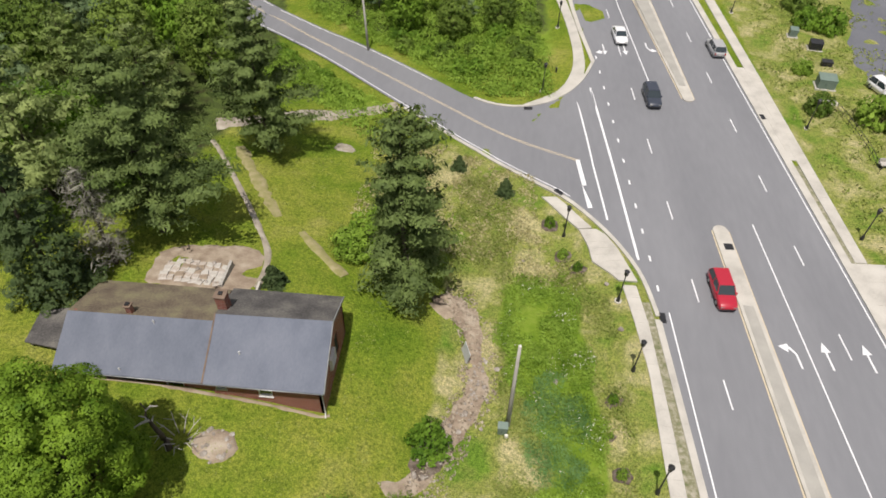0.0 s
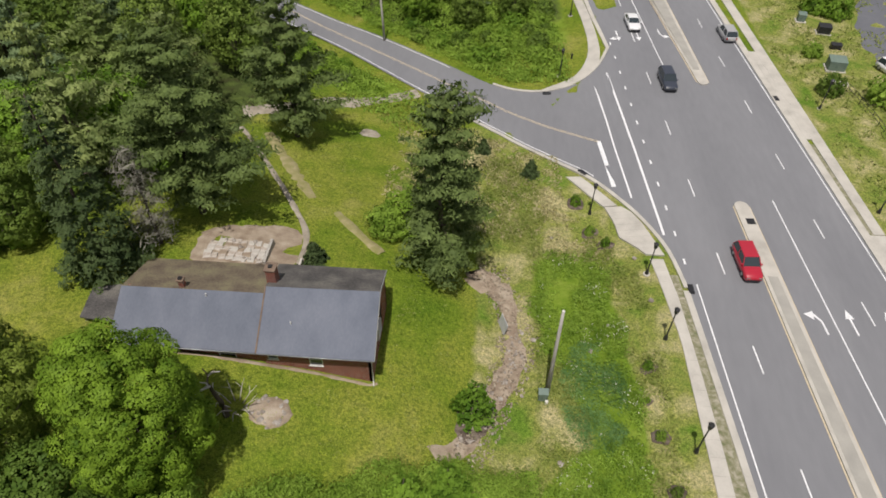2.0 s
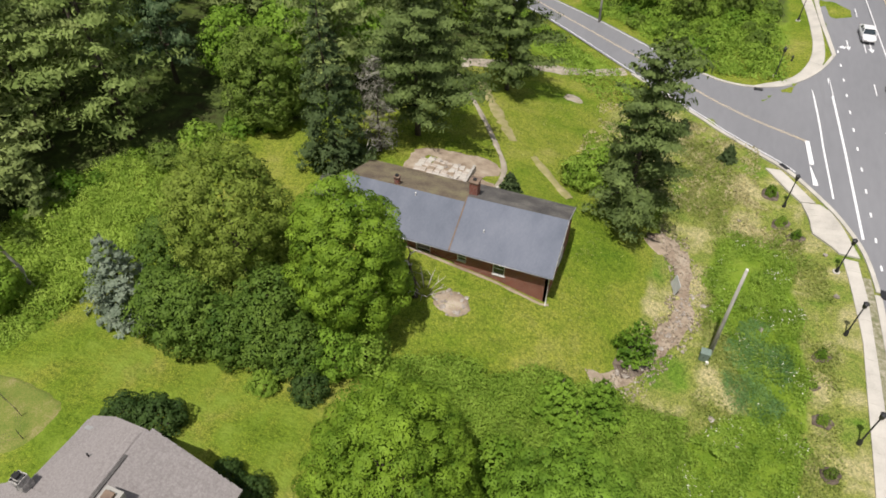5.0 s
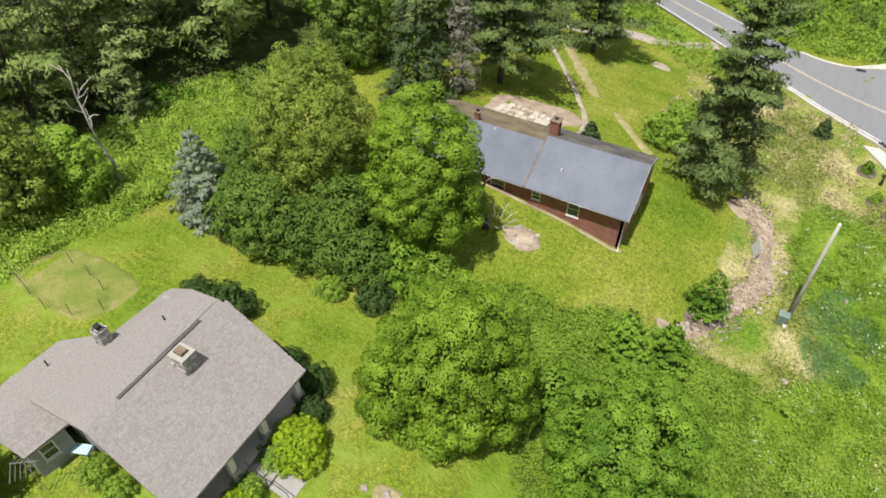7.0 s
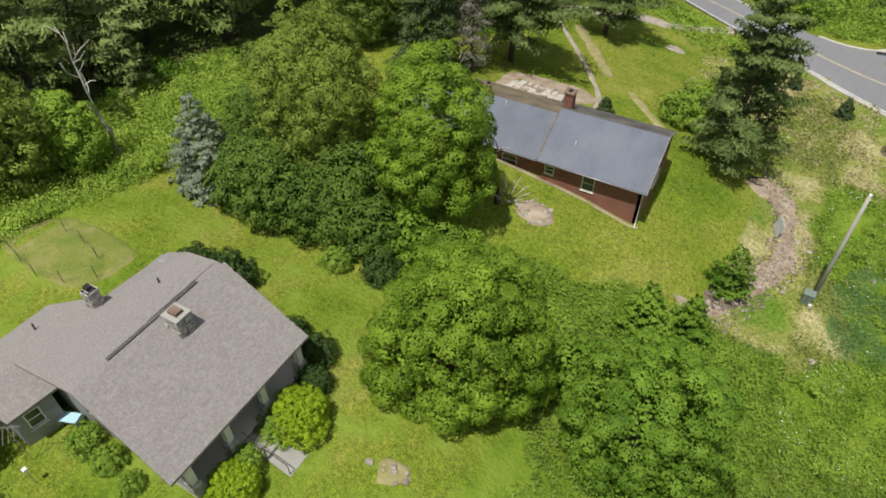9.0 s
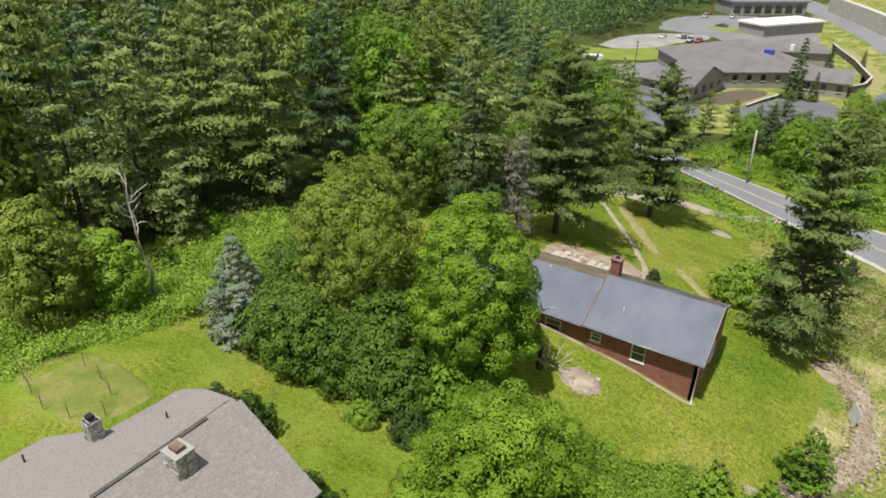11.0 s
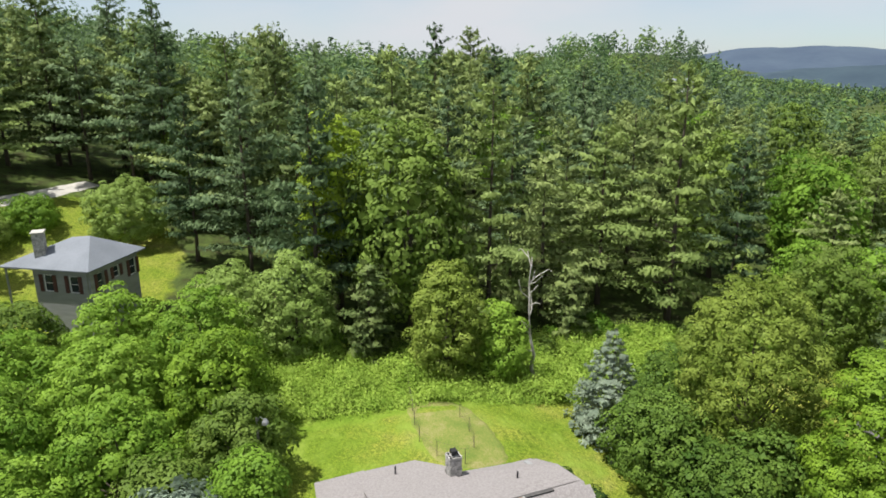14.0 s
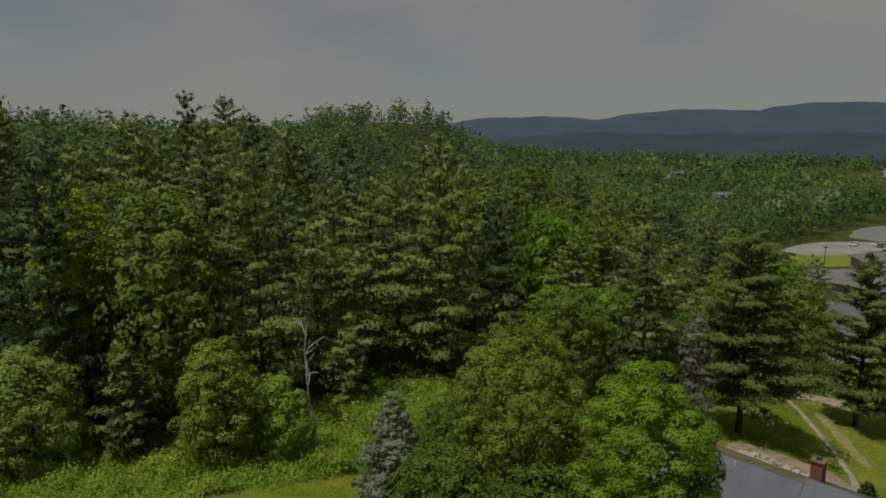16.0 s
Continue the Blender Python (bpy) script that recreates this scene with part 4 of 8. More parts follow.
# thicket along the lawn between the bungalow and the brick house
for x, y, hgt, r, mat in ((-36.4, 10.6, 5.4, 2.5, M_THICKET), (-33.4, 10.4, 6.2, 2.6, M_THICKET), (-30.6, 10.8, 5.2, 2.3, M_THICKET), (-28.4, 11.4, 5.0, 2.2, M_THICKET), (-25.8, 11.6, 4.4, 2.0, M_THICKET), (-23.4, 12.4, 3.8, 1.8, M_MAPLE), (-29.0, 13.4, 6.4, 2.8, M_THICKET), (-38.2, 14.2, 6.8, 2.6, M_THICKET), (-21.6, 13.8, 3.0, 1.6, M_BRUSH)):
    plant(round_meshes("thicket", hgt, r, -0.2, 0.55, 60, rng, mat, leaf=(0.2, 0.145), open_=0.1), "thicket_tree", "leafy tree in the dense thicket by the lawn", "tree", x, y, group="trees of the thicket")
# trees at the edge of the wood and on the far side of the bungalow
for x, y, hgt, r, mat, lab, pt in (
    (-50.4, 2.5, 9.6, 2.9, M_OLIVE_LIGHT, "open olive-green tree at the wood edge", 0.8), (-48.9, 6.5, 6.6, 2.0, M_LIME, "small bright green tree at the wood edge", 0.9),
    (-59.6, -8.0, 9.2, 3.7, M_PALE, "rounded green tree at the wood edge", 1.0), (-62.0, -13.0, 8.0, 3.4, M_PALE, "broad green tree near the grey house", 0.8),
    (-51.6, -15.6, 9.2, 3.7, M_LIME, "broad yellow-green maple near the grey house", 0.75), (-45.6, -15.0, 7.6, 3.3, M_MAPLE_BRIGHT, "green maple beside the bungalow yard", 0.75),
    (-47.5, -21.6, 7.6, 3.7, M_LIME, "green maple behind the bungalow yard", 0.75), (-40.5, -20.6, 6.4, 3.4, M_LIME, "green maple behind the bungalow yard", 0.8),
    (-33.9, -14.4, 6.0, 2.3, M_MAPLE, "bushy green maple beside the bungalow wing", 0.9), (-40.2, -14.2, 5.8, 2.4, M_OLIVE, "green tree beside the bungalow yard", 0.9),
    (-36.5, -18.4, 5.2, 2.4, M_OLIVE, "green tree behind the bungalow", 0.8), (-28.0, -22.5, 5.0, 3.0, M_OLIVE, "green tree behind the bungalow", 0.9), (-56.5, -21.5, 8.6, 3.8, M_LIME, "yellow-green maple below the grey house", 0.75), (-62.0, -29.0, 6.6, 3.4, M_OLIVE, "green tree below the grey house", 0.9), (-52.5, -28.0, 7.4, 4.2, M_LIME, "yellow-green tree beside the grey house", 0.8), (-44.0, -27.5, 7.0, 4.0, M_LIME, "green maple behind the bungalow yard", 0.8), (-36.5, -25.5, 6.2, 3.6, M_LIME, "green maple behind the bungalow yard", 0.8), (-60.5, -36.0, 6.0, 4.0, M_OLIVE, "green tree beside the grey house", 0.9), (-44.0, 36.6, 10.0, 3.6, M_OLIVE, "olive green tree behind the spruce", 0.9), (-90.6, -22.6, 7.6, 4.2, M_PALE, "pale green spreading tree behind the grey house", 0.9), (-93.0, -33.0, 4.0, 3.0, M_MAPLE, "bushy tree along the grey house yard", 0.9), (-88.6, -37.0, 4.0, 3.0, M_OLIVE, "bushy tree along the grey house yard", 0.9)):
    plant(round_meshes("broadleaf", hgt, r, -0.2, 0.62, 84, rng, mat, leaf=(0.21, 0.155), open_=0.08, cover=1.3, point=pt), "broadleaf_tree", lab, "tree", x, y)
plant(pine_meshes("silver", 6.6, 3.0, 0.1, 12, 60, rng, M_SILVER, leaf=(0.27, 0.15), power=0.6, fat=1.2), "silver_tree", "silvery grey-green spreading conical tree", "tree", -31.5, -17.4)
plant(pine_meshes("pine", 8.6, 2.5, 0.3, 11, 20, rng, M_PINE, leaf=(0.4, 0.16)), "pine_tree", "small young pine at the wood edge", "pine tree", -55.4, -2.4)
plant(pine_meshes("pine", 7.0, 2.2, 0.3, 10, 20, rng, M_PINE, leaf=(0.4, 0.16)), "pine_tree", "small young pine at the wood edge", "pine tree", -54.5, 16.6)


def dead_tree(x, y, height, lean, seed, label, bend=0.8, count=9, mat=None, radius=0.22):
    """A bare crooked trunk with forked, drooping, broken limbs."""
    r = np.random.default_rng(seed)
    ob = thing("dead_tree", pose(x, y, G(x, y) - 0.1), label, "dead tree")
    pts = [Vector((lean[0] * k / 9 + (r.uniform(-0.22, 0.22) * bend if k else 0), lean[1] * k / 9 + (r.uniform(-0.22, 0.22) * bend if k else 0), height * k / 9)) for k in range(10)]
    part("trunk", Shape().tube(pts, [radius * (1 - 0.85 * k / 9) for k in range(10)], 7), mat or M_DEADWOOD, ob, smooth=True)
    for i in range(count):
        k = r.uniform(2.0, 8.8)
        p = pts[int(k)].lerp(pts[int(k) + 1], k % 1)
        a, L = r.uniform(0, 6.28), r.uniform(0.4, 1.5) * height / 9 * (1.9 if i == 0 else 1)
        d = Vector((math.cos(a), math.sin(a), r.uniform(0.2, 1.1)))
        q = p + d * L * 0.45
        e = q + Vector((d.x * 0.5 + r.uniform(-0.4, 0.4), d.y * 0.5 + r.uniform(-0.4, 0.4), r.uniform(0.0, 1.0))) * L * 0.7
        t = e + Vector((r.uniform(-0.4, 0.4), r.uniform(-0.4, 0.4), r.uniform(-0.5, 0.6))) * L * 0.4
        part("limb", Shape().tube([p, q, e, t], [radius * (0.5 if i == 0 else 0.3), radius * 0.22, radius * 0.13, 0.012], 5, cap=False), M_DEADWOOD, ob, smooth=True)
    return ob


dead_tree(-48.2, 9.3, 11.0, (-0.8, -0.6), 3, "tall bleached dead tree at the wood edge", bend=1.0, count=13, radius=0.17)
dead_tree(-20.9, 21.2, 5.4, (-0.5, 0.3), 8, "charred dead trunk with pale broken limbs", count=4, mat=M_BARK, radius=0.26)
# bleached fallen boughs beside it
for i in range(9):
    a = i * 0.7
    x, y = -20.4 + math.cos(a) * 0.5, 22.0 + math.sin(a) * 0.5
    z = G(x, y)
    s = Shape().tube([(x, y, z + 0.05), (x + math.cos(a) * 0.7, y + math.sin(a) * 0.6, z + 0.9), (x + math.cos(a) * 1.4, y + math.sin(a) * 1.2, z + 1.5 - 0.1 * i)], [0.05, 0.035, 0.01], 5).tube([(x + math.cos(a) * 0.7, y + math.sin(a) * 0.6, z + 0.9), (x + math.cos(a + 0.6) * 1.2, y + math.sin(a + 0.6) * 1.1, z + 1.0)], [0.03, 0.008], 5)
    tagged(part("fallen_bough", s, M_DEADWOOD, smooth=True), "bleached dead bough beside the charred trunk", "dead branch", "bleached boughs")
sp = pine_meshes("conifer", 10.5, 2.2, 0.6, 14, 12, rng, M_GREYTWIG, leaf=(0.42, 0.06))
plant(sp, "dead_conifer", "grey dead conifer with bare twigs", "dead tree", -31.6, 37.2)


# ---- houses ----
def wall_along(s, a, b, low, high, thick, holes=()):
    """An upright wall from a to b (plan points, its inner side on the left) with openings (from, to, sill, head) set out along it. low may be a function of the distance."""
    a, b = Vector((*a, 0)), Vector((*b, 0))
    length, way = (b - a).length, (b - a).normalized()
    side = Vector((-way.y, way.x, 0)) * thick

    def block(u0, u1, z0, z1, sloped=False):
        p0, p1 = a + way * u0, a + way * u1
        lo0, lo1 = (low(p0.x, p0.y), low(p1.x, p1.y)) if sloped and callable(low) else (z0, z0)
        q = [(p0, lo0), (p1, lo1), (p1 + side, lo1), (p0 + side, lo0), (p0, z1), (p1, z1), (p1 + side, z1), (p0 + side, z1)]
        s.add([(v.x, v.y, z) for v, z in q], ((3, 2, 1, 0), (4, 5, 6, 7), (0, 1, 5, 4), (1, 2, 6, 5), (2, 3, 7, 6), (3, 0, 4, 7)))

    u = 0.0
    base = low if not callable(low) else 0
    for h0, h1, sill, head in sorted(holes):
        block(u, h0, base, high, True)
        block(h0, h1, base, sill, True)
        block(h0, h1, head, high)
        u = h1
    block(u, length, base, high, True)


def glass():
    m = bpy.data.materials.new("window_glass")
    m.use_nodes = True
    b = m.node_tree.nodes["Principled BSDF"]
    b.inputs["Base Color"].default_value, b.inputs["Roughness"].default_value = (0.03, 0.04, 0.045, 1), 0.05
    b.inputs["Specular IOR Level"].default_value = 0.8
    return m


M_GLASS = glass()


def window(parent, a, b, sill, head, inset=0.08, bars=1, frame_mat=None, name="window", out=0.02, proud=0.0):
    """A framed window in the plane from a to b (outside on the right of a to b): frame, sill and panes."""
    a, b = Vector((*a, 0)), Vector((*b, 0))
    w, way = (b - a).length, (b - a).normalized()
    m = Matrix.Translation((a.x, a.y, sill)) @ way.to_track_quat("X", "Z").to_matrix().to_4x4()
    h, fm = head - sill, frame_mat or M_WHITE
    fr = Shape()
    for x0, x1, z0, z1 in ((0, 0.07, 0, h), (w - 0.07, w, 0, h), (0.07, w - 0.07, 0, 0.07), (0.07, w - 0.07, h - 0.07, h)):
        fr.box(x0, x1, inset - 0.06 - proud, inset + 0.05, z0, z1, m)
    for k in range(1, bars + 1):
        fr.box(0.07, w - 0.07, inset - 0.03 - proud, inset + 0.03, h * k / (bars + 1) - 0.025, h * k / (bars + 1) + 0.025, m)
    win = part(name, fr, fm, parent)
    for k in range(bars + 1):
        part("pane", Shape().box(0.06, w - 0.06, inset, inset + 0.02, h * k / (bars + 1) + 0.02, h * (k + 1) / (bars + 1) - 0.02, m), M_GLASS, win)
    part("sill", Shape().box(-0.05, w + 0.05, -out - 0.05, inset, -0.06, 0.0, m), fm, win)
    return win


def brick_material():
    """Red brick courses with pale joints."""
    m = material("brick_courses", ((0.17, 0.052, 0.036), (0.25, 0.08, 0.052), (0.31, 0.115, 0.078)), 0.9, 1.6, 6, bump=0.3, bump_scale=30)
    n, l = m.node_tree.nodes, m.node_tree.links
    b = n["Principled BSDF"]
    old = b.inputs["Base Color"].links[0].from_socket
    coord = n.new("ShaderNodeTexCoord")
    sep, com, add = n.new("ShaderNodeSeparateXYZ"), n.new("ShaderNodeCombineXYZ"), n.new("ShaderNodeMath")
    l.new(coord.outputs["Object"], sep.inputs[0])
    l.new(sep.outputs[0], add.inputs[0])
    l.new(sep.outputs[1], add.inputs[1])
    l.new(add.outputs[0], com.inputs[0])
    l.new(sep.outputs[2], com.inputs[1])
    t = n.new("ShaderNodeTexBrick")
    t.inputs["Scale"].default_value, t.inputs["Mortar Size"].default_value = 1.0, 0.006
    t.inputs["Brick Width"].default_value, t.inputs["Row Height"].default_value = 0.21, 0.075
    t.inputs["Mortar"].default_value = (0.30, 0.25, 0.22, 1)
    l.new(com.outputs[0], t.inputs["Vector"])
    l.new(old, t.inputs["Color1"])
    dark = n.new("ShaderNodeMix")
    dark.data_type, dark.blend_type = "RGBA", "MULTIPLY"
    dark.inputs[0].default_value, dark.inputs[7].default_value = 1.0, (0.8, 0.78, 0.78, 1)
    l.new(old, dark.inputs[6])
    l.new(dark.outputs[2], t.inputs["Color2"])
    l.new(t.outputs["Color"], b.inputs["Base Color"])
    return m


M_BRICK = brick_material()
M_ROOF_MOSS = material("roof_shingle_mossy", ((0.085, 0.066, 0.05), (0.15, 0.122, 0.085), (0.21, 0.195, 0.11)), 0.95, 0.6, 8, bump=0.5, bump_scale=10, fine=0.7)
M_RUST = material("rusty_flashing", ((0.10, 0.075, 0.06), (0.24, 0.17, 0.12)), 0.8, 1.5, 6)
M_CREAM = material("cream_paint", ((0.55, 0.53, 0.47), (0.70, 0.68, 0.62)), 0.7, 1.2, 5)
M_STONE_CHIM = material("grey_fieldstone", ((0.16, 0.15, 0.145), (0.30, 0.29, 0.27), (0.46, 0.44, 0.41)), 0.9, 2.6, 3, bump=0.8, bump_scale=5, fine=0.9, fine_scale=6, island=0.6)


def brick_house():
    h = thing("brick_house", Matrix(), "long low red brick house with a slate-grey roof", "house")
    land = lambda x, y: G(x, y) - 0.6
    wf = Shape()
    # front wall in two runs, stepped where the two roofs meet
    wall_along(wf, (-30.6, 26.15), (-19.3, 26.15), land, 6.0, 0.25, [(7.65, 9.0, 4.05, 5.25), (2.2, 3.2, 4.5, 5.3)])
    wall_along(wf, (-19.3, 26.0), (-11.05, 26.0), land, 6.1, 0.25, [(0.25, 1.05, 4.65, 5.42), (3.45, 4.5, 4.2, 5.6)])
    part("wall", wf, M_BRICK, h)
    wb = Shape()
    wall_along(wb, (-11.05, 33.9), (-30.6, 33.9), land, 6.35, 0.25, [(4.0, 5.0, 4.8, 5.8), (12, 13.2, 4.9, 5.9)])
    part("wall", wb, M_BRICK, h)
    for x0, x1, low, ridge, label in ((-11.3, -11.05, land, (30.3, 8.05), ""), (-30.6, -30.35, land, (29.7, 7.9), "")):
        s = Shape()
        right = x0 > -20
        holes = [(2.7, 4.0, 4.3, 5.6), (4.6, 5.6, 3.4, 5.6)] if right else []
        wall_along(s, (-11.05, 26.0) if right else (-30.6, 33.9), (-11.05, 33.9) if right else (-30.6, 26.15), land, 6.1, 0.25, holes)
        s.add([(x, y, z) for x in (x0, x1) for y, z in ((26.0, 6.1), (33.9, 6.1), (33.9, 6.3), ridge)], [(3, 2, 1, 0), (4, 5, 6, 7), (0, 1, 5, 4), (1, 2, 6, 5), (2, 3, 7, 6), (3, 0, 4, 7)])
        part("gable_wall", s, M_BRICK, h)
    window(h, (-22.95, 26.15), (-21.6, 26.15), 4.05, 5.25)
    window(h, (-28.4, 26.15), (-27.4, 26.15), 4.5, 5.3)
    window(h, (-19.05, 26.0), (-18.25, 26.0), 4.65, 5.42, bars=1)
    window(h, (-15.85, 26.0), (-14.8, 26.0), 4.2, 5.6)
    window(h, (-11.05, 28.7), (-11.05, 30.0), 4.3, 5.6, proud=0.25)
    # Near-black sheet gives the side opening the darkness of an unlit interior.
    part("door", Shape().box(-11.2, -11.13, 30.65, 31.55, 3.4, 5.55), M_DARK, h, "near-black sheet for the unlit side doorway")
    part("floor_inside", Shape().box(-30.3, -11.3, 26.3, 33.6, 2.4, 2.6), M_DARK, h)
    # two roofs that meet in a step
    for name, mat, q, lab in (
        ("roof", M_ROOF_A, [(-31.0, 25.55, 5.98), (-19.55, 25.5, 6.0), (-19.55, 29.72, 7.98), (-31.0, 29.55, 7.95)], "slate-grey front slope"),
        ("roof", M_ROOF_A, [(-19.6, 25.4, 6.12), (-10.7, 25.45, 6.12), (-10.85, 30.42, 8.25), (-19.75, 30.2, 8.22)], "slate-grey front slope"),
        ("roof", M_ROOF_MOSS, [(-31.0, 29.55, 7.95), (-19.75, 29.72, 7.98), (-20.2, 34.25, 6.28), (-31.0, 34.2, 6.25)], "weathered mossy back slope"),
        ("roof", M_ROOF_OLD, [(-19.75, 30.2, 8.22), (-10.85, 30.42, 8.25), (-11.0, 34.4, 6.4), (-20.0, 34.35, 6.4)], "dark weathered back slope"),
    ):
        part(name, Shape().plate(q, 0.14), mat, h, lab)
    for q0, q1 in (((-31.0, 25.5, 5.93), (-19.6, 25.45, 5.95)), ((-19.6, 25.36, 6.07), (-10.7, 25.4, 6.07))):
        part("gutter", Shape().tube([q0, q1], [0.04, 0.04], 6), M_GREY_METAL, h, "grey eaves gutter", True)
    part("barge_board", Shape().plate([(-10.68, 25.42, 6.14), (-10.62, 25.42, 6.14), (-10.77, 30.42, 8.27), (-10.83, 30.42, 8.27)], 0.2), M_GREY_WALL, h)
    part("barge_board", Shape().plate([(-10.83, 30.42, 8.27), (-10.77, 30.42, 8.27), (-10.92, 34.42, 6.42), (-10.98, 34.42, 6.42)], 0.2), M_GREY_WALL, h)
    part("step_flashing", Shape().plate([(-19.66, 25.4, 6.17), (-19.54, 25.4, 6.17), (-19.69, 30.25, 8.28), (-19.81, 30.25, 8.28)], 0.22), M_RUST, h, "rust-brown flashing at the roof step")
    part("downpipe", Shape().tube([(-10.9, 25.5, 5.95), (-11.0, 25.9, 5.6), (-11.0, 25.92, 2.8), (-10.95, 25.6, 2.5)], [0.055] * 4, 8), M_CREAM, h, "pale rain downpipe")
    for x0, x1, y0, y1, z0, z1, cap in ((-19.85, -19.1, 30.9, 31.7, 7.2, 9.2, True), (-26.5, -26.1, 29.8, 30.2, 7.3, 8.6, False)):
        c = part("chimney", Shape().box(x0, x1, y0, y1, z0, z1), M_BRICK, h, "red brick chimney")
        part("cap", Shape().box(x0 - 0.08, x1 + 0.08, y0 - 0.08, y1 + 0.08, z1, z1 + 0.1), M_RUST, c)
        part("flue", Shape().box((x0 + x1) / 2 - 0.15, (x0 + x1) / 2 + 0.15, (y0 + y1) / 2 - 0.15, (y0 + y1) / 2 + 0.15, z1 + 0.1, z1 + 0.22), M_DARK, c)
    for x, y, z in ((-17.3, 27.6, 7.03), (-25.9, 25.9, 6.1), (-24.2, 29.2, 7.75)):
        part("vent_pipe", Shape().tube([(x, y, z - 0.1), (x, y, z + 0.32)], [0.05, 0.05], 8), M_WHITE, h, "white roof vent pipe")
    part("lean_to_roof", Shape().plate([(-34.2, 27.7, 6.05), (-31.0, 27.1, 6.45), (-31.0, 31.2, 6.45), (-34.5, 30.7, 6.05)], 0.12), M_ROOF_OLD, h, "low dark lean-to roof")
    for x, y in ((-34.0, 27.95), (-34.25, 30.5)):
        part("post", Shape().box(x - 0.07, x + 0.07, y - 0.07, y + 0.07, G(x, y) - 0.2, 5.95), M_WOOD_POLE, h)


brick_house()


def shingles(s, origin, along, up, length, run, rng, skip=None, row=0.15, tab=0.26):
    """Courses of overlapping shingles on a slope: origin at an eave corner, along the eave and up the slope (unit vectors)."""
    o, a, u = Vector(origin), Vector(along), Vector(up)
    nrm = a.cross(u).normalized()
    if nrm.z < 0:
        nrm = -nrm
    rows = int(run / row)
    for r in range(rows):
        shift = rng.uniform(0, tab)
        x = -shift
        while x < length:
            x0, x1 = max(0, x + 0.002), min(length, x + tab - 0.002)
            x += tab
            if x1 - x0 < 0.05 or (skip and skip(x0, r * row)):
                continue
            lift = 0.010 + rng.uniform(0, 0.006)
            p = o + a * x0 + u * (r * row)
            q = o + a * x1 + u * (r * row)
            top = u * (row * 1.12)
            s.add([p + nrm * lift, q + nrm * lift, q + top + nrm * 0.006, p + top + nrm * 0.006, p, q], [(0, 1, 2, 3), (4, 5, 1, 0), (4, 0, 3), (1, 5, 2)])


def stone_chimney(parent, x, y, w, d, z0, z1, rng, cap=True):
    """A fieldstone stack of separate stones with a pale cap and a flue."""
    c = part("chimney", Shape().box(x - w / 2 + 0.05, x + w / 2 - 0.05, y - d / 2 + 0.05, y + d / 2 - 0.05, z0, z1), M_STONE_CHIM, parent, "grey fieldstone chimney")
    z = z0
    while z < z1 - 0.1:
        h = rng.uniform(0.16, 0.26)
        for sx, sy, n, ln in ((0, -1, 3, w), (0, 1, 3, w), (-1, 0, 2, d), (1, 0, 2, d)):
            cut = np.linspace(-ln / 2, ln / 2, n + 1) + np.r_[0, rng.uniform(-0.08, 0.08, n - 1), 0]
            for i in range(n):
                out = rng.uniform(0.0, 0.05)
                if sx == 0:
                    b = (x + cut[i] + 0.015, x + cut[i + 1] - 0.015, y + sy * (d / 2 - 0.06) - 0.06 - (out if sy < 0 else 0), y + sy * (d / 2 - 0.06) + 0.06 + (out if sy > 0 else 0))
                else:
                    b = (x + sx * (w / 2 - 0.06) - 0.06 - (out if sx < 0 else 0), x + sx * (w / 2 - 0.06) + 0.06 + (out if sx > 0 else 0), y + cut[i] + 0.015, y + cut[i + 1] - 0.015)
                part("stone", Shape().box(*b, z, min(z + h - 0.02, z1)), M_STONE_CHIM, c)
        z += h
    if cap:
        part("cap", Shape().box(x - w / 2 - 0.04, x + w / 2 + 0.04, y - d / 2 - 0.04, y + d / 2 + 0.04, z1, z1 + 0.08), M_PATH, c, "pale stone cap")
    part("flue", Shape().box(x - w * 0.28, x + w * 0.28, y - d * 0.25, y + d * 0.25, z1 + 0.1, z1 + 0.3), M_RUST if cap else M_DARK, c, "rust-brown flue")


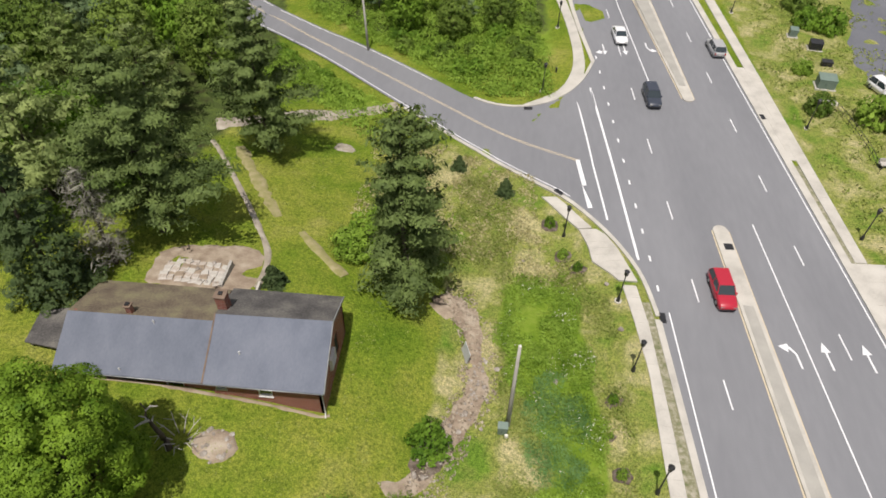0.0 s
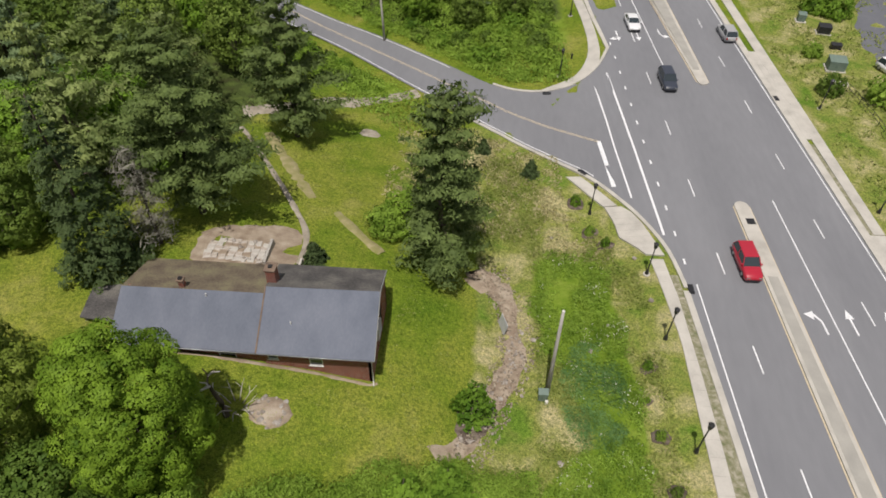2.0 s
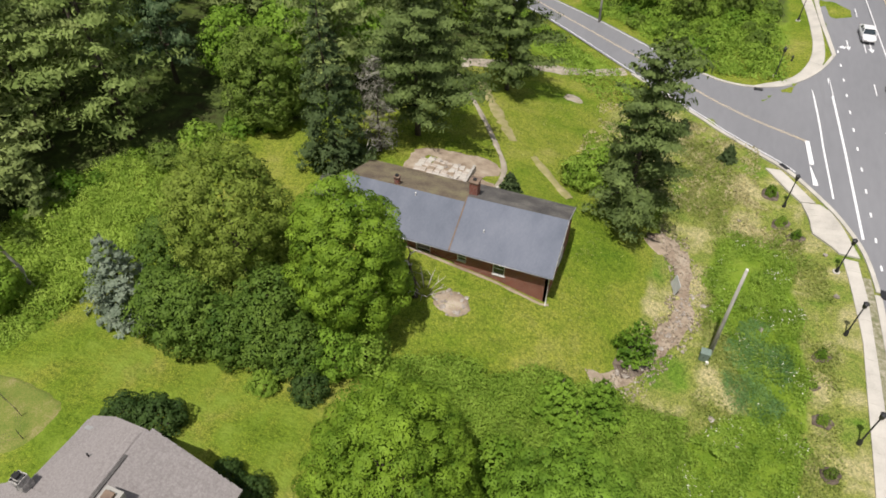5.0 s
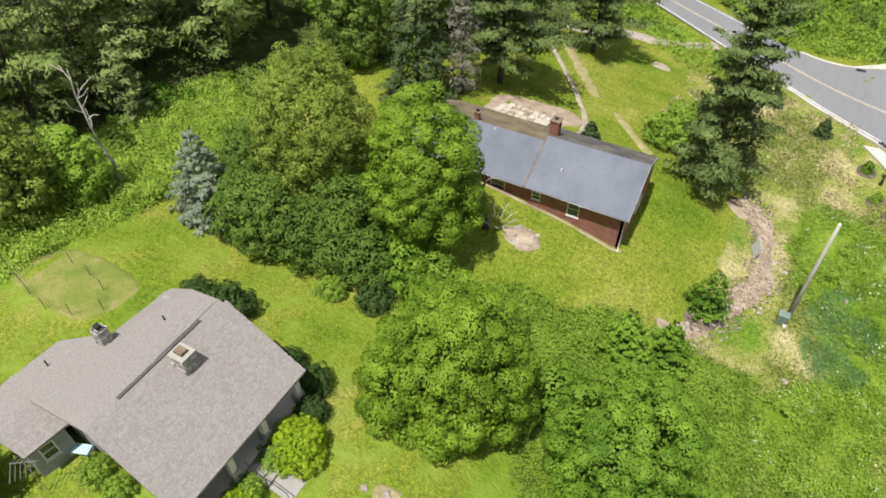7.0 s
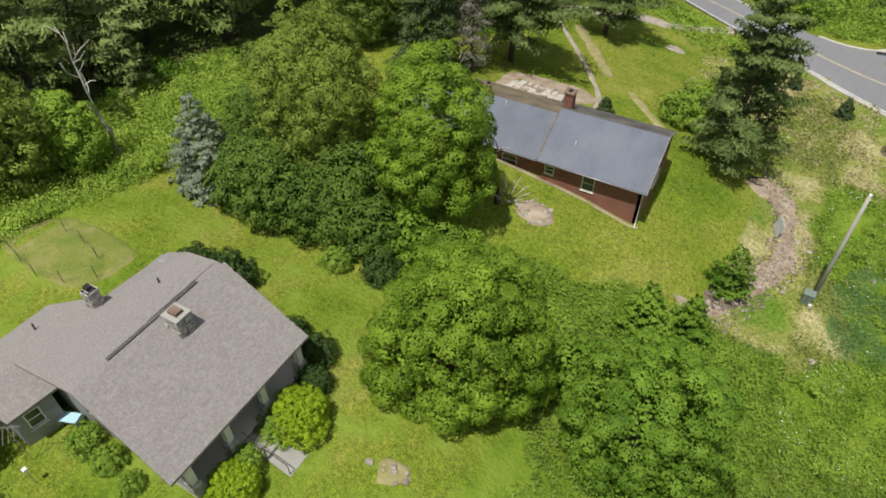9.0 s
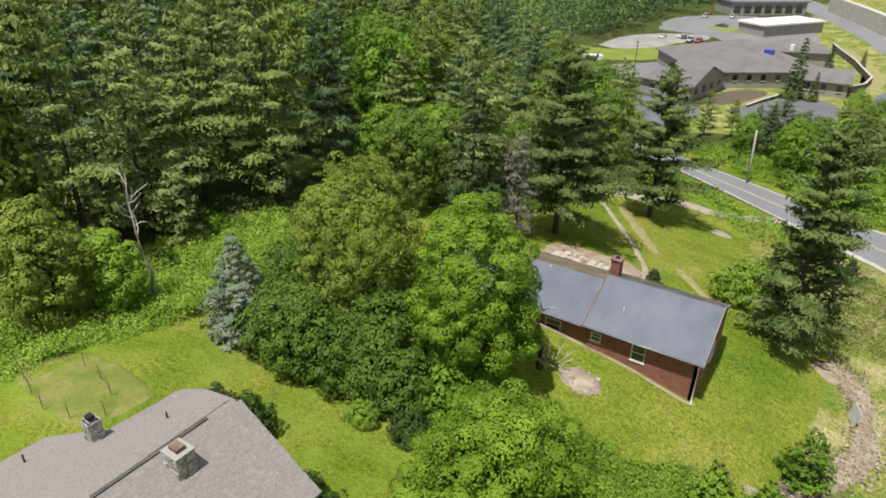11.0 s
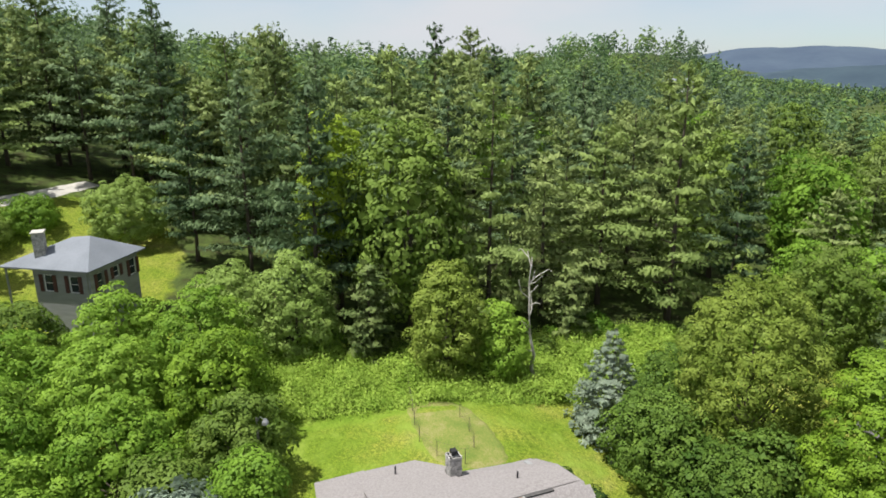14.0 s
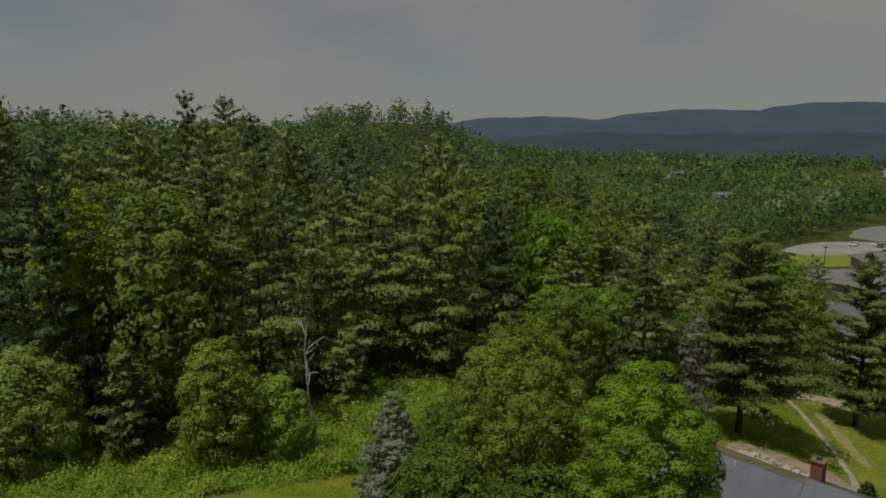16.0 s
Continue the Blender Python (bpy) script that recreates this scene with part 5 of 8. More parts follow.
def bungalow():
    rng = np.random.default_rng(5)
    h = thing("bungalow", Matrix(), "stone bungalow with a broad grey-brown shingle roof", "house")
    # slopes: front to the porch eave, shallow back, rear addition and side wing
    slopes = [
        ("front", [(-22.0, 0.1, 10.0), (-27.65, 0.25, 12.62), (-27.65, -9.15, 12.62), (-22.1, -9.5, 10.0)]),
        ("back", [(-27.65, 0.25, 12.62), (-30.4, 0.55, 11.75), (-32.3, 0.4, 10.95), (-32.6, -4.8, 11.1), (-27.65, -9.15, 12.62)]),
        ("rear", [(-27.65, -9.15, 12.60), (-29.6, -4.5, 12.02), (-33.4, -4.4, 11.0), (-33.2, -8.9, 10.75)]),
        ("rear", [(-33.2, -8.9, 10.75), (-33.4, -4.4, 11.0), (-35.5, -5.4, 10.3), (-35.9, -8.4, 10.05)]),
    ]
    for n, q in slopes:
        q = [Vector(p) for p in q]
        if (q[1] - q[0]).cross(q[2] - q[0]).z < 0:
            q.reverse()
        part("roof", Shape().plate(q, 0.16), M_ROOF_B, h, "shingled roof slope")
    s = Shape()
    shingles(s, (-22.1, -9.5, 10.0), Vector((0.1, 9.6, 0)).normalized(), (Vector((-27.65, -9.15, 12.62)) - Vector((-22.1, -9.5, 10.0))).normalized(), 9.6, 6.1, rng)
    tagged(part("shingles", s, M_ROOF_B, h, "grey-brown roof shingles"), kind="stuff")
    s = Shape()
    shingles(s, (-32.35, 0.1, 11.0), (0, -1, 0), (Vector((-27.65, 0.1, 12.63)) - Vector((-32.35, 0.1, 10.97))).normalized(), 4.6, 4.9, rng)
    tagged(part("shingles", s, M_ROOF_B, h, "grey-brown roof shingles"), kind="stuff")
    part("ridge_cap", Shape().plate([(-27.72, -1.4, 12.67), (-27.54, -1.4, 12.66), (-27.54, -7.1, 12.66), (-27.72, -7.1, 12.67)], 0.06), M_ROOF_OLD, h, "dark ridge vent strip")
    wing = part("wing_roof", Shape().plate([(-31.1, -11.1, 9.95), (-30.7, -8.5, 10.05), (-33.2, -8.65, 10.65), (-33.6, -11.2, 10.6)], 0.14), M_ROOF_B, h, "shingled side wing roof")
    part("wing_roof", Shape().plate([(-33.6, -11.2, 10.6), (-33.2, -8.65, 10.65), (-35.9, -8.2, 10.1), (-36.0, -10.9, 9.95)], 0.14), M_ROOF_B, h)
    s = Shape()
    shingles(s, (-31.1, -11.1, 9.96), Vector((0.4, 2.6, 0.10)).normalized(), (Vector((-33.6, -11.2, 10.61)) - Vector((-31.1, -11.1, 9.96))).normalized(), 2.6, 2.5, rng)
    tagged(part("shingles", s, M_ROOF_B, wing, "grey-brown roof shingles"), kind="stuff")
    # walls
    for p, q, top, holes in (
        ((-24.8, -8.4), (-24.8, -0.3), 10.6, [(0.6, 1.7, 8.2, 9.6), (3.6, 4.6, 7.35, 9.5), (6.0, 7.2, 8.2, 9.6)]),
        ((-24.8, -0.3), (-32.0, -0.3), 10.9, [(2.2, 3.4, 8.3, 9.7), (4.8, 6.0, 8.3, 9.7)]),
        ((-32.0, -0.3), (-32.0, -8.4), 10.6, []),
        ((-32.0, -8.4), (-24.8, -8.4), 10.6, [(2.4, 3.4, 8.4, 9.6)])):
        s = Shape()
        wall_along(s, p, q, 5.6, top, 0.25, holes)
        part("wall", s, M_GREY_WALL, h, "grey rendered wall")
    for y, top in ((-8.4, 1), (-0.3, 0)):
        y0, y1 = (y, y + 0.25) if top else (y - 0.25, y)
        s = Shape()
        s.add([(x, yy, z) for yy in (y0, y1) for x, z in ((-24.8, 10.5), (-32.0, 10.5), (-32.0, 11.2), (-27.65, 12.45), (-24.8, 11.1))], [(4, 3, 2, 1, 0), (5, 6, 7, 8, 9), (0, 1, 6, 5), (1, 2, 7, 6), (2, 3, 8, 7), (3, 4, 9, 8), (4, 0, 5, 9)])
        part("gable_wall", s, M_GREY_WALL, h)
    for y0, y1 in ((-7.8, -6.7), (-2.4, -1.2)):
        window(h, (-24.8, y0), (-24.8, y1), 8.2, 9.6)
    part("door", Shape().box(-24.95, -24.87, -4.8, -3.8, 7.35, 9.5), M_WOOD_POLE, h, "wooden front door")
    s = Shape()
    wall_along(s, (-31.4, -10.9), (-31.0, -8.9), 6.2, 9.85, 0.2, [(0.5, 1.3, 8.3, 9.5)])
    wall_along(s, (-36.0, -10.7), (-31.4, -10.9), 6.2, 9.4, 0.2)
    wall_along(s, (-35.4, -5.6), (-35.7, -10.7), 6.2, 9.6, 0.2)
    wall_along(s, (-32.0, -4.8), (-35.4, -5.6), 6.2, 10.2, 0.2)
    part("wing_wall", s, M_GREY_WALL, h)
    window(h, (-31.3, -10.4), (-31.14, -9.62), 8.3, 9.5)
    # porch
    part("porch_floor", Shape().box(-24.8, -22.45, -8.6, -0.1, 5.8, 7.25), M_CONCRETE, h, "grey concrete porch floor")
    # End wall assumed here, added to keep the sun off the porch columns.
    part("porch_wall", Shape().box(-24.8, -22.75, -8.6, -8.35, 7.25, 9.85), M_GREY_WALL, h)
    part("porch_beam", Shape().box(-22.75, -22.45, -8.6, -0.1, 9.5, 9.85), M_CREAM, h)
    for y in (-0.4, -3.3, -5.9, -8.4):
        p = part("column", Shape().box(-22.78, -22.42, y - 0.18, y + 0.18, 8.0, 9.5), M_CREAM, h, "cream square porch column")
        part("base", Shape().box(-22.88, -22.32, y - 0.28, y + 0.28, 7.25, 8.0), M_STONE_CHIM, p, "fieldstone column base")
    st = part("steps", Shape().box(-22.35, -21.9, -5.3, -4.1, 5.8, 7.08).box(-21.9, -21.45, -5.3, -4.1, 5.8, 6.9).box(-21.45, -21.0, -5.3, -4.1, 5.8, 6.72), M_PATH, h, "concrete porch steps")
    for y in (-5.3, -4.1):
        part("handrail", Shape().tube([(-22.3, y, 8.1), (-21.0, y, 7.6), (-19.6, y, 7.2)], [0.025] * 3, 6).tube([(-19.6, y, 7.2), (-19.6, y, 6.2)], [0.025] * 2, 6).tube([(-21.0, y, 7.6), (-21.0, y, 6.5)], [0.025] * 2, 6), M_BLACK_METAL, st, "thin black handrail")
    stone_chimney(h, -26.55, -3.7, 1.0, 0.9, 11.5, 13.05, rng)
    stone_chimney(h, -32.2, -4.45, 0.62, 0.62, 10.6, 12.4, rng, cap=False)
    for x, y, z in ((-29.95, -2.0, 11.85), (-34.3, -6.9, 10.62)):
        part("vent_pipe", Shape().tube([(x, y, z - 0.1), (x, y, z + 0.4)], [0.05, 0.05], 8), M_BLACK_METAL, h, "dark roof vent pipe")


bungalow()
s = Shape()
s.plate([(x, y, G(x, y) + 0.05) for x, y in ((-21.0, -5.3), (-19.5, -5.4), (-19.5, -4.0), (-21.0, -4.1))], 0.2)
tagged(part("garden_path", s, M_PATH), "short concrete path at the porch steps", "path", kind="structure")


def grey_house():
    h = thing("grey_house", Matrix(), "two-storey grey house with a blue-grey hip roof", "house")
    c, e1, e2 = Vector((-67.97, -24.41, 0)), Vector((-0.843, 0.538, 0)), Vector((-0.538, -0.843, 0))
    L1, L2, top, low = 7.4, 6.2, 13.9, 5.5
    P = lambda u, v, z: tuple(c + e1 * u + e2 * v + Vector((0, 0, z)))
    walls = [(0.4, 0.4), (L1 - 0.4, 0.4), (L1 - 0.4, L2 - 0.4), (0.4, L2 - 0.4)]
    pts = [P(u, v, 0) for u, v in walls]
    holes = {0: [(0.9, 1.8, 11.6, 13.2), (3.1, 3.9, 12.1, 13.2), (5.4, 6.3, 11.6, 13.2), (1.6, 2.5, 8.4, 10.4)], 3: [(1.0, 1.9, 11.6, 13.2), (3.6, 4.5, 11.6, 13.2)]}
    for i in range(4):
        a, b = pts[i][:2], pts[(i + 1) % 4][:2]
        s = Shape()
        wall_along(s, b, a, low, top, 0.2, [((Vector(pts[(i + 1) % 4]) - Vector(pts[i])).length - h1, (Vector(pts[(i + 1) % 4]) - Vector(pts[i])).length - h0, z0, z1) for h0, h1, z0, z1 in holes.get(i, [])])
        part("wall", s, M_GREY_WALL, h, "grey rendered wall")
        for h0, h1, z0, z1 in holes.get(i, []):
            way = (Vector((*b, 0)) - Vector((*a, 0))).normalized()
            p, q = Vector((*a, 0)) + way * h0, Vector((*a, 0)) + way * h1
            w = window(h, (q.x, q.y), (p.x, p.y), z0, z1)
            m = Matrix.Translation((q.x, q.y, 0)) @ (-way).to_track_quat("X", "Z").to_matrix().to_4x4()
            for u0 in (-0.42, h1 - h0 + 0.06):
                part("shutter", Shape().box(u0, u0 + 0.36, -0.27, 0.27, z0, z1, m), M_SHUTTER, h, "dark maroon shutter")
    r = Shape()
    o = [P(-0.35, -0.35, top), P(L1 + 0.35, -0.35, top), P(L1 + 0.35, L2 + 2.6, top), P(-0.35, L2 + 2.6, top)]
    a, b = P(L1 / 2, 2.3, top + 2.1), P(L1 / 2, 4.2, top + 1.9)
    for q in ((o[0], o[1], a), (o[1], o[2], b, a), (o[2], o[3], b), (o[3], o[0], a, b)):
        q = [Vector(p) for p in q]
        if (q[1] - q[0]).cross(q[2] - q[0]).z < 0:
            q.reverse()
        r.plate(q, 0.12)
    part("roof", r, M_ROOF_C, h, "blue-grey shingled hip roof")
    for u in (0.2, L1 - 0.2):
        p = P(u, L2 + 2.4, 0)
        part("porch_post", Shape().box(p[0] - 0.08, p[0] + 0.08, p[1] - 0.08, p[1] + 0.08, low, top), M_GREY_WALL, h)
    p = P(1.5, 5.8, 0)
    ch = part("chimney", Shape().box(p[0] - 0.6, p[0] + 0.6, p[1] - 0.45, p[1] + 0.45, top + 0.2, top + 2.8), M_STONE_CHIM, h, "broad grey stone chimney")
    part("cap", Shape().box(p[0] - 0.68, p[0] + 0.68, p[1] - 0.53, p[1] + 0.53, top + 2.8, top + 2.92), M_CONCRETE, ch)
    p, q = P(4.3, 0.38, 0), P(6.6, 0.38, 0)
    wy = (Vector(q) - Vector(p)).normalized()
    m = Matrix.Translation(p) @ wy.to_track_quat("X", "Z").to_matrix().to_4x4()
    part("brick_panel", Shape().box(0, 2.3, -0.05, 0.03, low, 10.2, m), M_BRICK, h, "red brick panel on the lower wall")


M_SHUTTER = material("maroon_shutter", ((0.06, 0.025, 0.022), (0.10, 0.04, 0.035)), 0.6, 2.0)
grey_house()


# ---- paths, beds and bare ground ----
M_SLAB = material("pale_slab", ((0.34, 0.31, 0.27), (0.54, 0.51, 0.46)), 0.9, 1.2, 8, fine=0.8)
M_SLAB2 = material("stained_slab", ((0.30, 0.25, 0.20), (0.56, 0.52, 0.47)), 0.9, 1.0, 8, fine=0.8)
M_TARP = material("blue_plastic_sheet", ((0.34, 0.56, 0.64), (0.46, 0.66, 0.72)), 0.4, 3.0)
M_BLUE = material("blue_paint", ((0.04, 0.06, 0.35), (0.06, 0.09, 0.45)), 0.5, 3.0)
M_GRAVEL_PALE = material("pale_gravel", ((0.21, 0.208, 0.20), (0.32, 0.315, 0.30)), 0.95, 0.2, 6)
M_LAWN_FAR = material("rough_grass", ((0.13, 0.18, 0.025), (0.22, 0.25, 0.05)), 0.95, 0.15, 7)
M_SPRUCE_LEAF = leafy("dark_shrub_leaves", (0.030, 0.065, 0.016), (0.085, 0.14, 0.035))
M_DRYWEED = leafy("straw_grass", (0.28, 0.26, 0.11), (0.50, 0.45, 0.25), island=0.6)
M_LITTER = leafy("leaf_litter", (0.20, 0.16, 0.115), (0.46, 0.40, 0.31), island=0.7)
def drape(name, outline, lift, mat, label, category="bare ground", jag=0.0, seed=1):
    """A patch with an uneven edge that follows the land, finely cut so that it lies close."""
    r = np.random.default_rng(seed)
    o = np.array(outline, float)
    pts = smooth_line(np.vstack([o, o[:1]]), max(0.6, float(np.ptp(o, axis=0).max()) / 40))[:-1]
    pts = pts + r.normal(size=pts.shape) * jag
    c = pts.mean(0)
    s = Shape()
    m = min(12, max(3, int(np.linalg.norm(pts - c, axis=1).max() / 0.55)))
    rings = [c + (pts - c) * k for k in [1.0] + list(np.linspace(0.93, 0.12, m))]
    n = len(pts)
    for k, ring in enumerate(rings):
        s.v += [(x, y, G(x, y) + (lift if k else -0.10)) for x, y in ring]
    s.v.append((c[0], c[1], G(*c) + lift))
    s.f = [(k * n + i, k * n + (i + 1) % n, (k + 1) * n + (i + 1) % n, (k + 1) * n + i) for k in range(m) for i in range(n)]
    s.f += [(m * n + i, m * n + (i + 1) % n, (m + 1) * n) for i in range(n)]
    return tagged(part(name, s, mat, smooth=True), label, category, kind="structure")


def track(name, pts, width, mat, label, lift=0.05, jag=0.08, seed=2, category="path"):
    """A worn track with ragged sides."""
    r = np.random.default_rng(seed)
    line = smooth_line(pts, 0.7)
    n = len(line)
    w = width / 2 * (1 + r.normal(size=n) * jag)
    l, rr = offset(line, 0), offset(line, 0)
    t = np.gradient(line, axis=0)
    t /= np.linalg.norm(t, axis=1, keepdims=True)
    nrm = np.stack([-t[:, 1], t[:, 0]], 1)
    s = Shape()
    for k, f in enumerate((-1.0, -0.6, 0.0, 0.6, 1.0)):
        q = line + nrm * (w * f)[:, None]
        s.v += [(x, y, G(x, y) + (-0.1 if abs(f) == 1 else lift)) for x, y in q]
    s.f = [(k * n + i, (k + 1) * n + i, (k + 1) * n + i + 1, k * n + i + 1) for k in range(4) for i in range(n - 1)]
    return tagged(part(name, s, mat, smooth=True), label, category, kind="structure")


M_DRY = material("dry_grass", ((0.20, 0.20, 0.06), (0.27, 0.245, 0.11), (0.36, 0.31, 0.18)), 0.95, 1.4, 8, bump=0.5, bump_scale=10)
M_MULCH = material("dark_mulch", ((0.05, 0.038, 0.03), (0.11, 0.085, 0.065), (0.20, 0.165, 0.13)), 0.95, 2.0, 8, bump=0.7, bump_scale=12)
M_BANK = material("stony_verge", ((0.10, 0.12, 0.045), (0.22, 0.21, 0.13), (0.40, 0.37, 0.30)), 0.95, 2.4, 9, bump=0.5, bump_scale=12, fine=0.8)
track("track", [(-32.0, 60.6), (-30.7, 59.0), (-25.0, 50.4), (-21.0, 44.0), (-19.3, 40.8), (-19.2, 36.6)], 0.72, M_GRAVEL, "narrow gravel path with a stone edge", lift=0.12)
track("track", [(-28.6, 60.0), (-23.6, 52.0), (-20.4, 47.2)], 1.5, M_DRY, "worn dry grass track beside the path", lift=0.09, seed=4, jag=0.2)
track("track", [(-17.6, 45.4), (-15.2, 42.8), (-12.4, 40.4)], 1.1, M_DRY, "worn bare dirt track in the lawn", lift=0.09, seed=5, jag=0.15)
track("driveway", [(-33, 64.5), (-27.0, 67.0), (-22.6, 69.8), (-17.5, 73.4), (-12.6, 75.6)], 2.9, M_GRAVEL, "pale gravel driveway joining the side road", seed=6, lift=0.14)
track("lane", [(-95, -44), (-100, -37.0), (-104.5, -32.0), (-110.5, -28.0)], 3.4, M_CONCRETE, "pale concrete lane above the grey house", lift=0.1, jag=0.03, category="road")
drape("bare_patch", [(-28.8, 35.4), (-20.0, 34.6), (-18.8, 38.8), (-20.6, 42.6), (-24.5, 41.4), (-29.2, 40.6)], 0.05, M_EARTH, "bare reddish earth behind the house", jag=0.15)
drape("gravel_patch", [(-18.6, 63.0), (-16.6, 62.4), (-15.6, 63.4), (-16.8, 64.6), (-18.4, 64.4)], 0.06, M_GRAVEL, "small pale gravel patch in the lawn", jag=0.12)
drape("rubble_patch", [(-18.0 + 1.65 * math.cos(a), 21.9 + 1.35 * math.sin(a)) for a in np.linspace(0, 5.76, 12)], 0.07, M_EARTH, "round grey-brown patch of rubble in the lawn", jag=0.12)
drape("dirt_patch", [(-16.4, -2.6), (-15.4, -3.3), (-14.4, -2.8), (-14.4, -1.9), (-15.6, -1.6)], 0.05, M_DRY, "small bare patch with stones in the lawn", jag=0.3)
track("foundation_strip", [(-30.4, 25.95), (-24, 25.95), (-19.4, 25.85), (-15, 25.75), (-12.6, 25.7), (-11.0, 25.6), (-10.7, 25.9)], 0.34, M_EARTH, "strip of bare earth along the house wall", jag=0.25, seed=9, category="bare ground")
drape("mulch_bed", [(-4.2, 22.4), (-2.2, 22.6), (-1.2, 25.4), (-2.0, 27.4), (-3.6, 26.6), (-4.6, 24.6)], 0.07, M_MULCH, "dark mulch bed round a young tree", jag=0.2)
# Brown patch laid in place of the pine's shadow on the grass.
drape("mulch_bed", [(-3.6, 38.2), (-1.2, 38.4), (-0.4, 40.2), (-1.8, 41.4), (-4.4, 41.0), (-4.8, 39.2)], 0.06, M_EARTH, "brown earth patch standing for shadow beneath the pine", jag=0.25)
track("gully", [(-1.4, 39.6), (0.0, 37.0), (0.6, 34.0), (0.4, 31.0), (-0.6, 28.6), (-1.6, 26.6), (-2.6, 23.6), (-4.0, 21.9), (-5.6, 20.6)], 2.5, M_EARTH, "stony brown washed-out gully", jag=0.22, seed=11, category="bare ground")
M_PLOT = material("weedy_plot", ((0.11, 0.16, 0.025), (0.17, 0.195, 0.04), (0.27, 0.235, 0.10)), 0.95, 0.7, 9, bump=0.6, bump_scale=9, fine=0.8)
drape("garden_plot", [(-46.4, -2.6), (-42.0, -3.4), (-37.6, -3.0), (-36.8, 0.2), (-37.2, 1.9), (-41.0, 2.0), (-45.2, 1.7)], 0.07, M_PLOT, "weedy vegetable plot in the lawn", jag=0.06, seed=12)
ys = np.arange(-20, 44, 2.0)
ribbon("verge", [(float(np.interp(y, [-20, 23, 30, 39, 45], [16.9, 16.38, 16.13, 15.63, 14.9])), y) for y in ys], [(float(left_kerb(y)) - 0.6, y) for y in ys], 0.06, M_BANK, "stony dry grass verge by the kerb", "verge")
ys = np.arange(49, 66.1, 2.0)
ribbon("verge", [(float(right_kerb(y)) + 0.9, y) for y in ys], [(float(right_kerb(y)) + 1.4, y) for y in ys], 0.06, M_BANK, "stony dry grass verge by the kerb", "verge")

# slab of a former outbuilding, with a low wall
ruin = thing("ruined_slab", Matrix(), "broken pale concrete slab of a former shed", "ruin")
rs = np.random.default_rng(6)
xs = np.linspace(-27.5, -22.3, 9)
ys = np.linspace(35.9, 38.8, 6)
for i in range(8):
    for j in range(5):
        dx0, dx1, dy0, dy1 = rs.uniform(-0.12, 0.10, 4)
        zc = G((xs[i] + xs[i + 1]) / 2, (ys[j] + ys[j + 1]) / 2)
        if rs.uniform() < 0.1:
            continue
        part("panel", Shape().box(-(xs[i + 1] - xs[i]) / 2 + dx0, (xs[i + 1] - xs[i]) / 2 - dx1, -(ys[j + 1] - ys[j]) / 2 + dy0, (ys[j + 1] - ys[j]) / 2 - dy1, -0.3, 0.10 + rs.uniform(0, 0.03)), (M_SLAB, M_SLAB2, M_SLAB2, M_CONCRETE, M_EARTH)[rs.integers(5)], ruin, at=pose((xs[i] + xs[i + 1]) / 2, (ys[j] + ys[j + 1]) / 2, zc, rs.normal() * 1.0, rs.normal() * 1.0, rs.normal() * 9))
part("low_wall", Shape().box(-22.2, -21.95, 36.0, 38.9, 3.4, 4.7), M_WOOD_POLE, ruin)
part("low_wall", Shape().box(-19.1, -18.9, 35.2, 37.0, 3.4, 4.4), M_CONCRETE, ruin)


def rock(size, seed):
    """A lumpy stone."""
    r = np.random.default_rng(seed)
    bm = bmesh.new()
    bmesh.ops.create_icosphere(bm, subdivisions=1, radius=size)
    for v in bm.verts:
        v.co *= 1 + r.uniform(-0.25, 0.25)
        v.co.z *= 0.6
    me = bpy.data.meshes.new("rock")
    bm.to_mesh(me)
    bm.free()
    me.materials.append(M_STONE)
    return me


ROCKS = [rock(0.22 + 0.06 * i, i) for i in range(4)]
rng = np.random.default_rng(77)
spots = [(4.2, 47.0), (8.9, 36.0), (12.2, 44.2), (13.0, 38.6), (0.9, 27.6), (5.2, 31.6), (7.1, 33.1), (3.9, 22.0), (6.0, 20.4), (-11.6, 33.6)]
spots += [(x + rng.normal() * 0.6, y + rng.normal() * 0.6) for x, y in ((0.4, 34.5), (0.5, 33), (0.4, 31.6), (0.2, 30.4), (-0.6, 28.9), (-1.4, 27.0), (-2.2, 24.4), (-2.9, 22.6)) for _ in range(9)]
spots += [(-18.0 + 1.1 * math.cos(k) + rng.normal() * 0.3, 21.9 + 0.9 * math.sin(k) + rng.normal() * 0.25) for k in np.linspace(0, 6.1, 30)]
spots += [(-26 + rng.uniform(-1.5, 3.5), 37 + rng.uniform(-1, 2)) for _ in range(12)]
spots += [(-15.4 + rng.normal() * 0.7, -2.4 + rng.normal() * 0.5) for _ in range(10)]
for i, (x, y) in enumerate(spots):
    o = new("rock", ROCKS[i % 4])
    k = rng.uniform(0.22, 0.75) if i > 9 else 0.8
    o.matrix_basis = pose(x, y, G(x, y) + 0.07 + (0.12 if 112 < i < 126 else 0), 0, 0, rng.uniform(0, 360)) @ Matrix.Diagonal((k, k, k, 1))
    tagged(o, "pale weathered stone lying on the ground", "rock", "scattered stones")


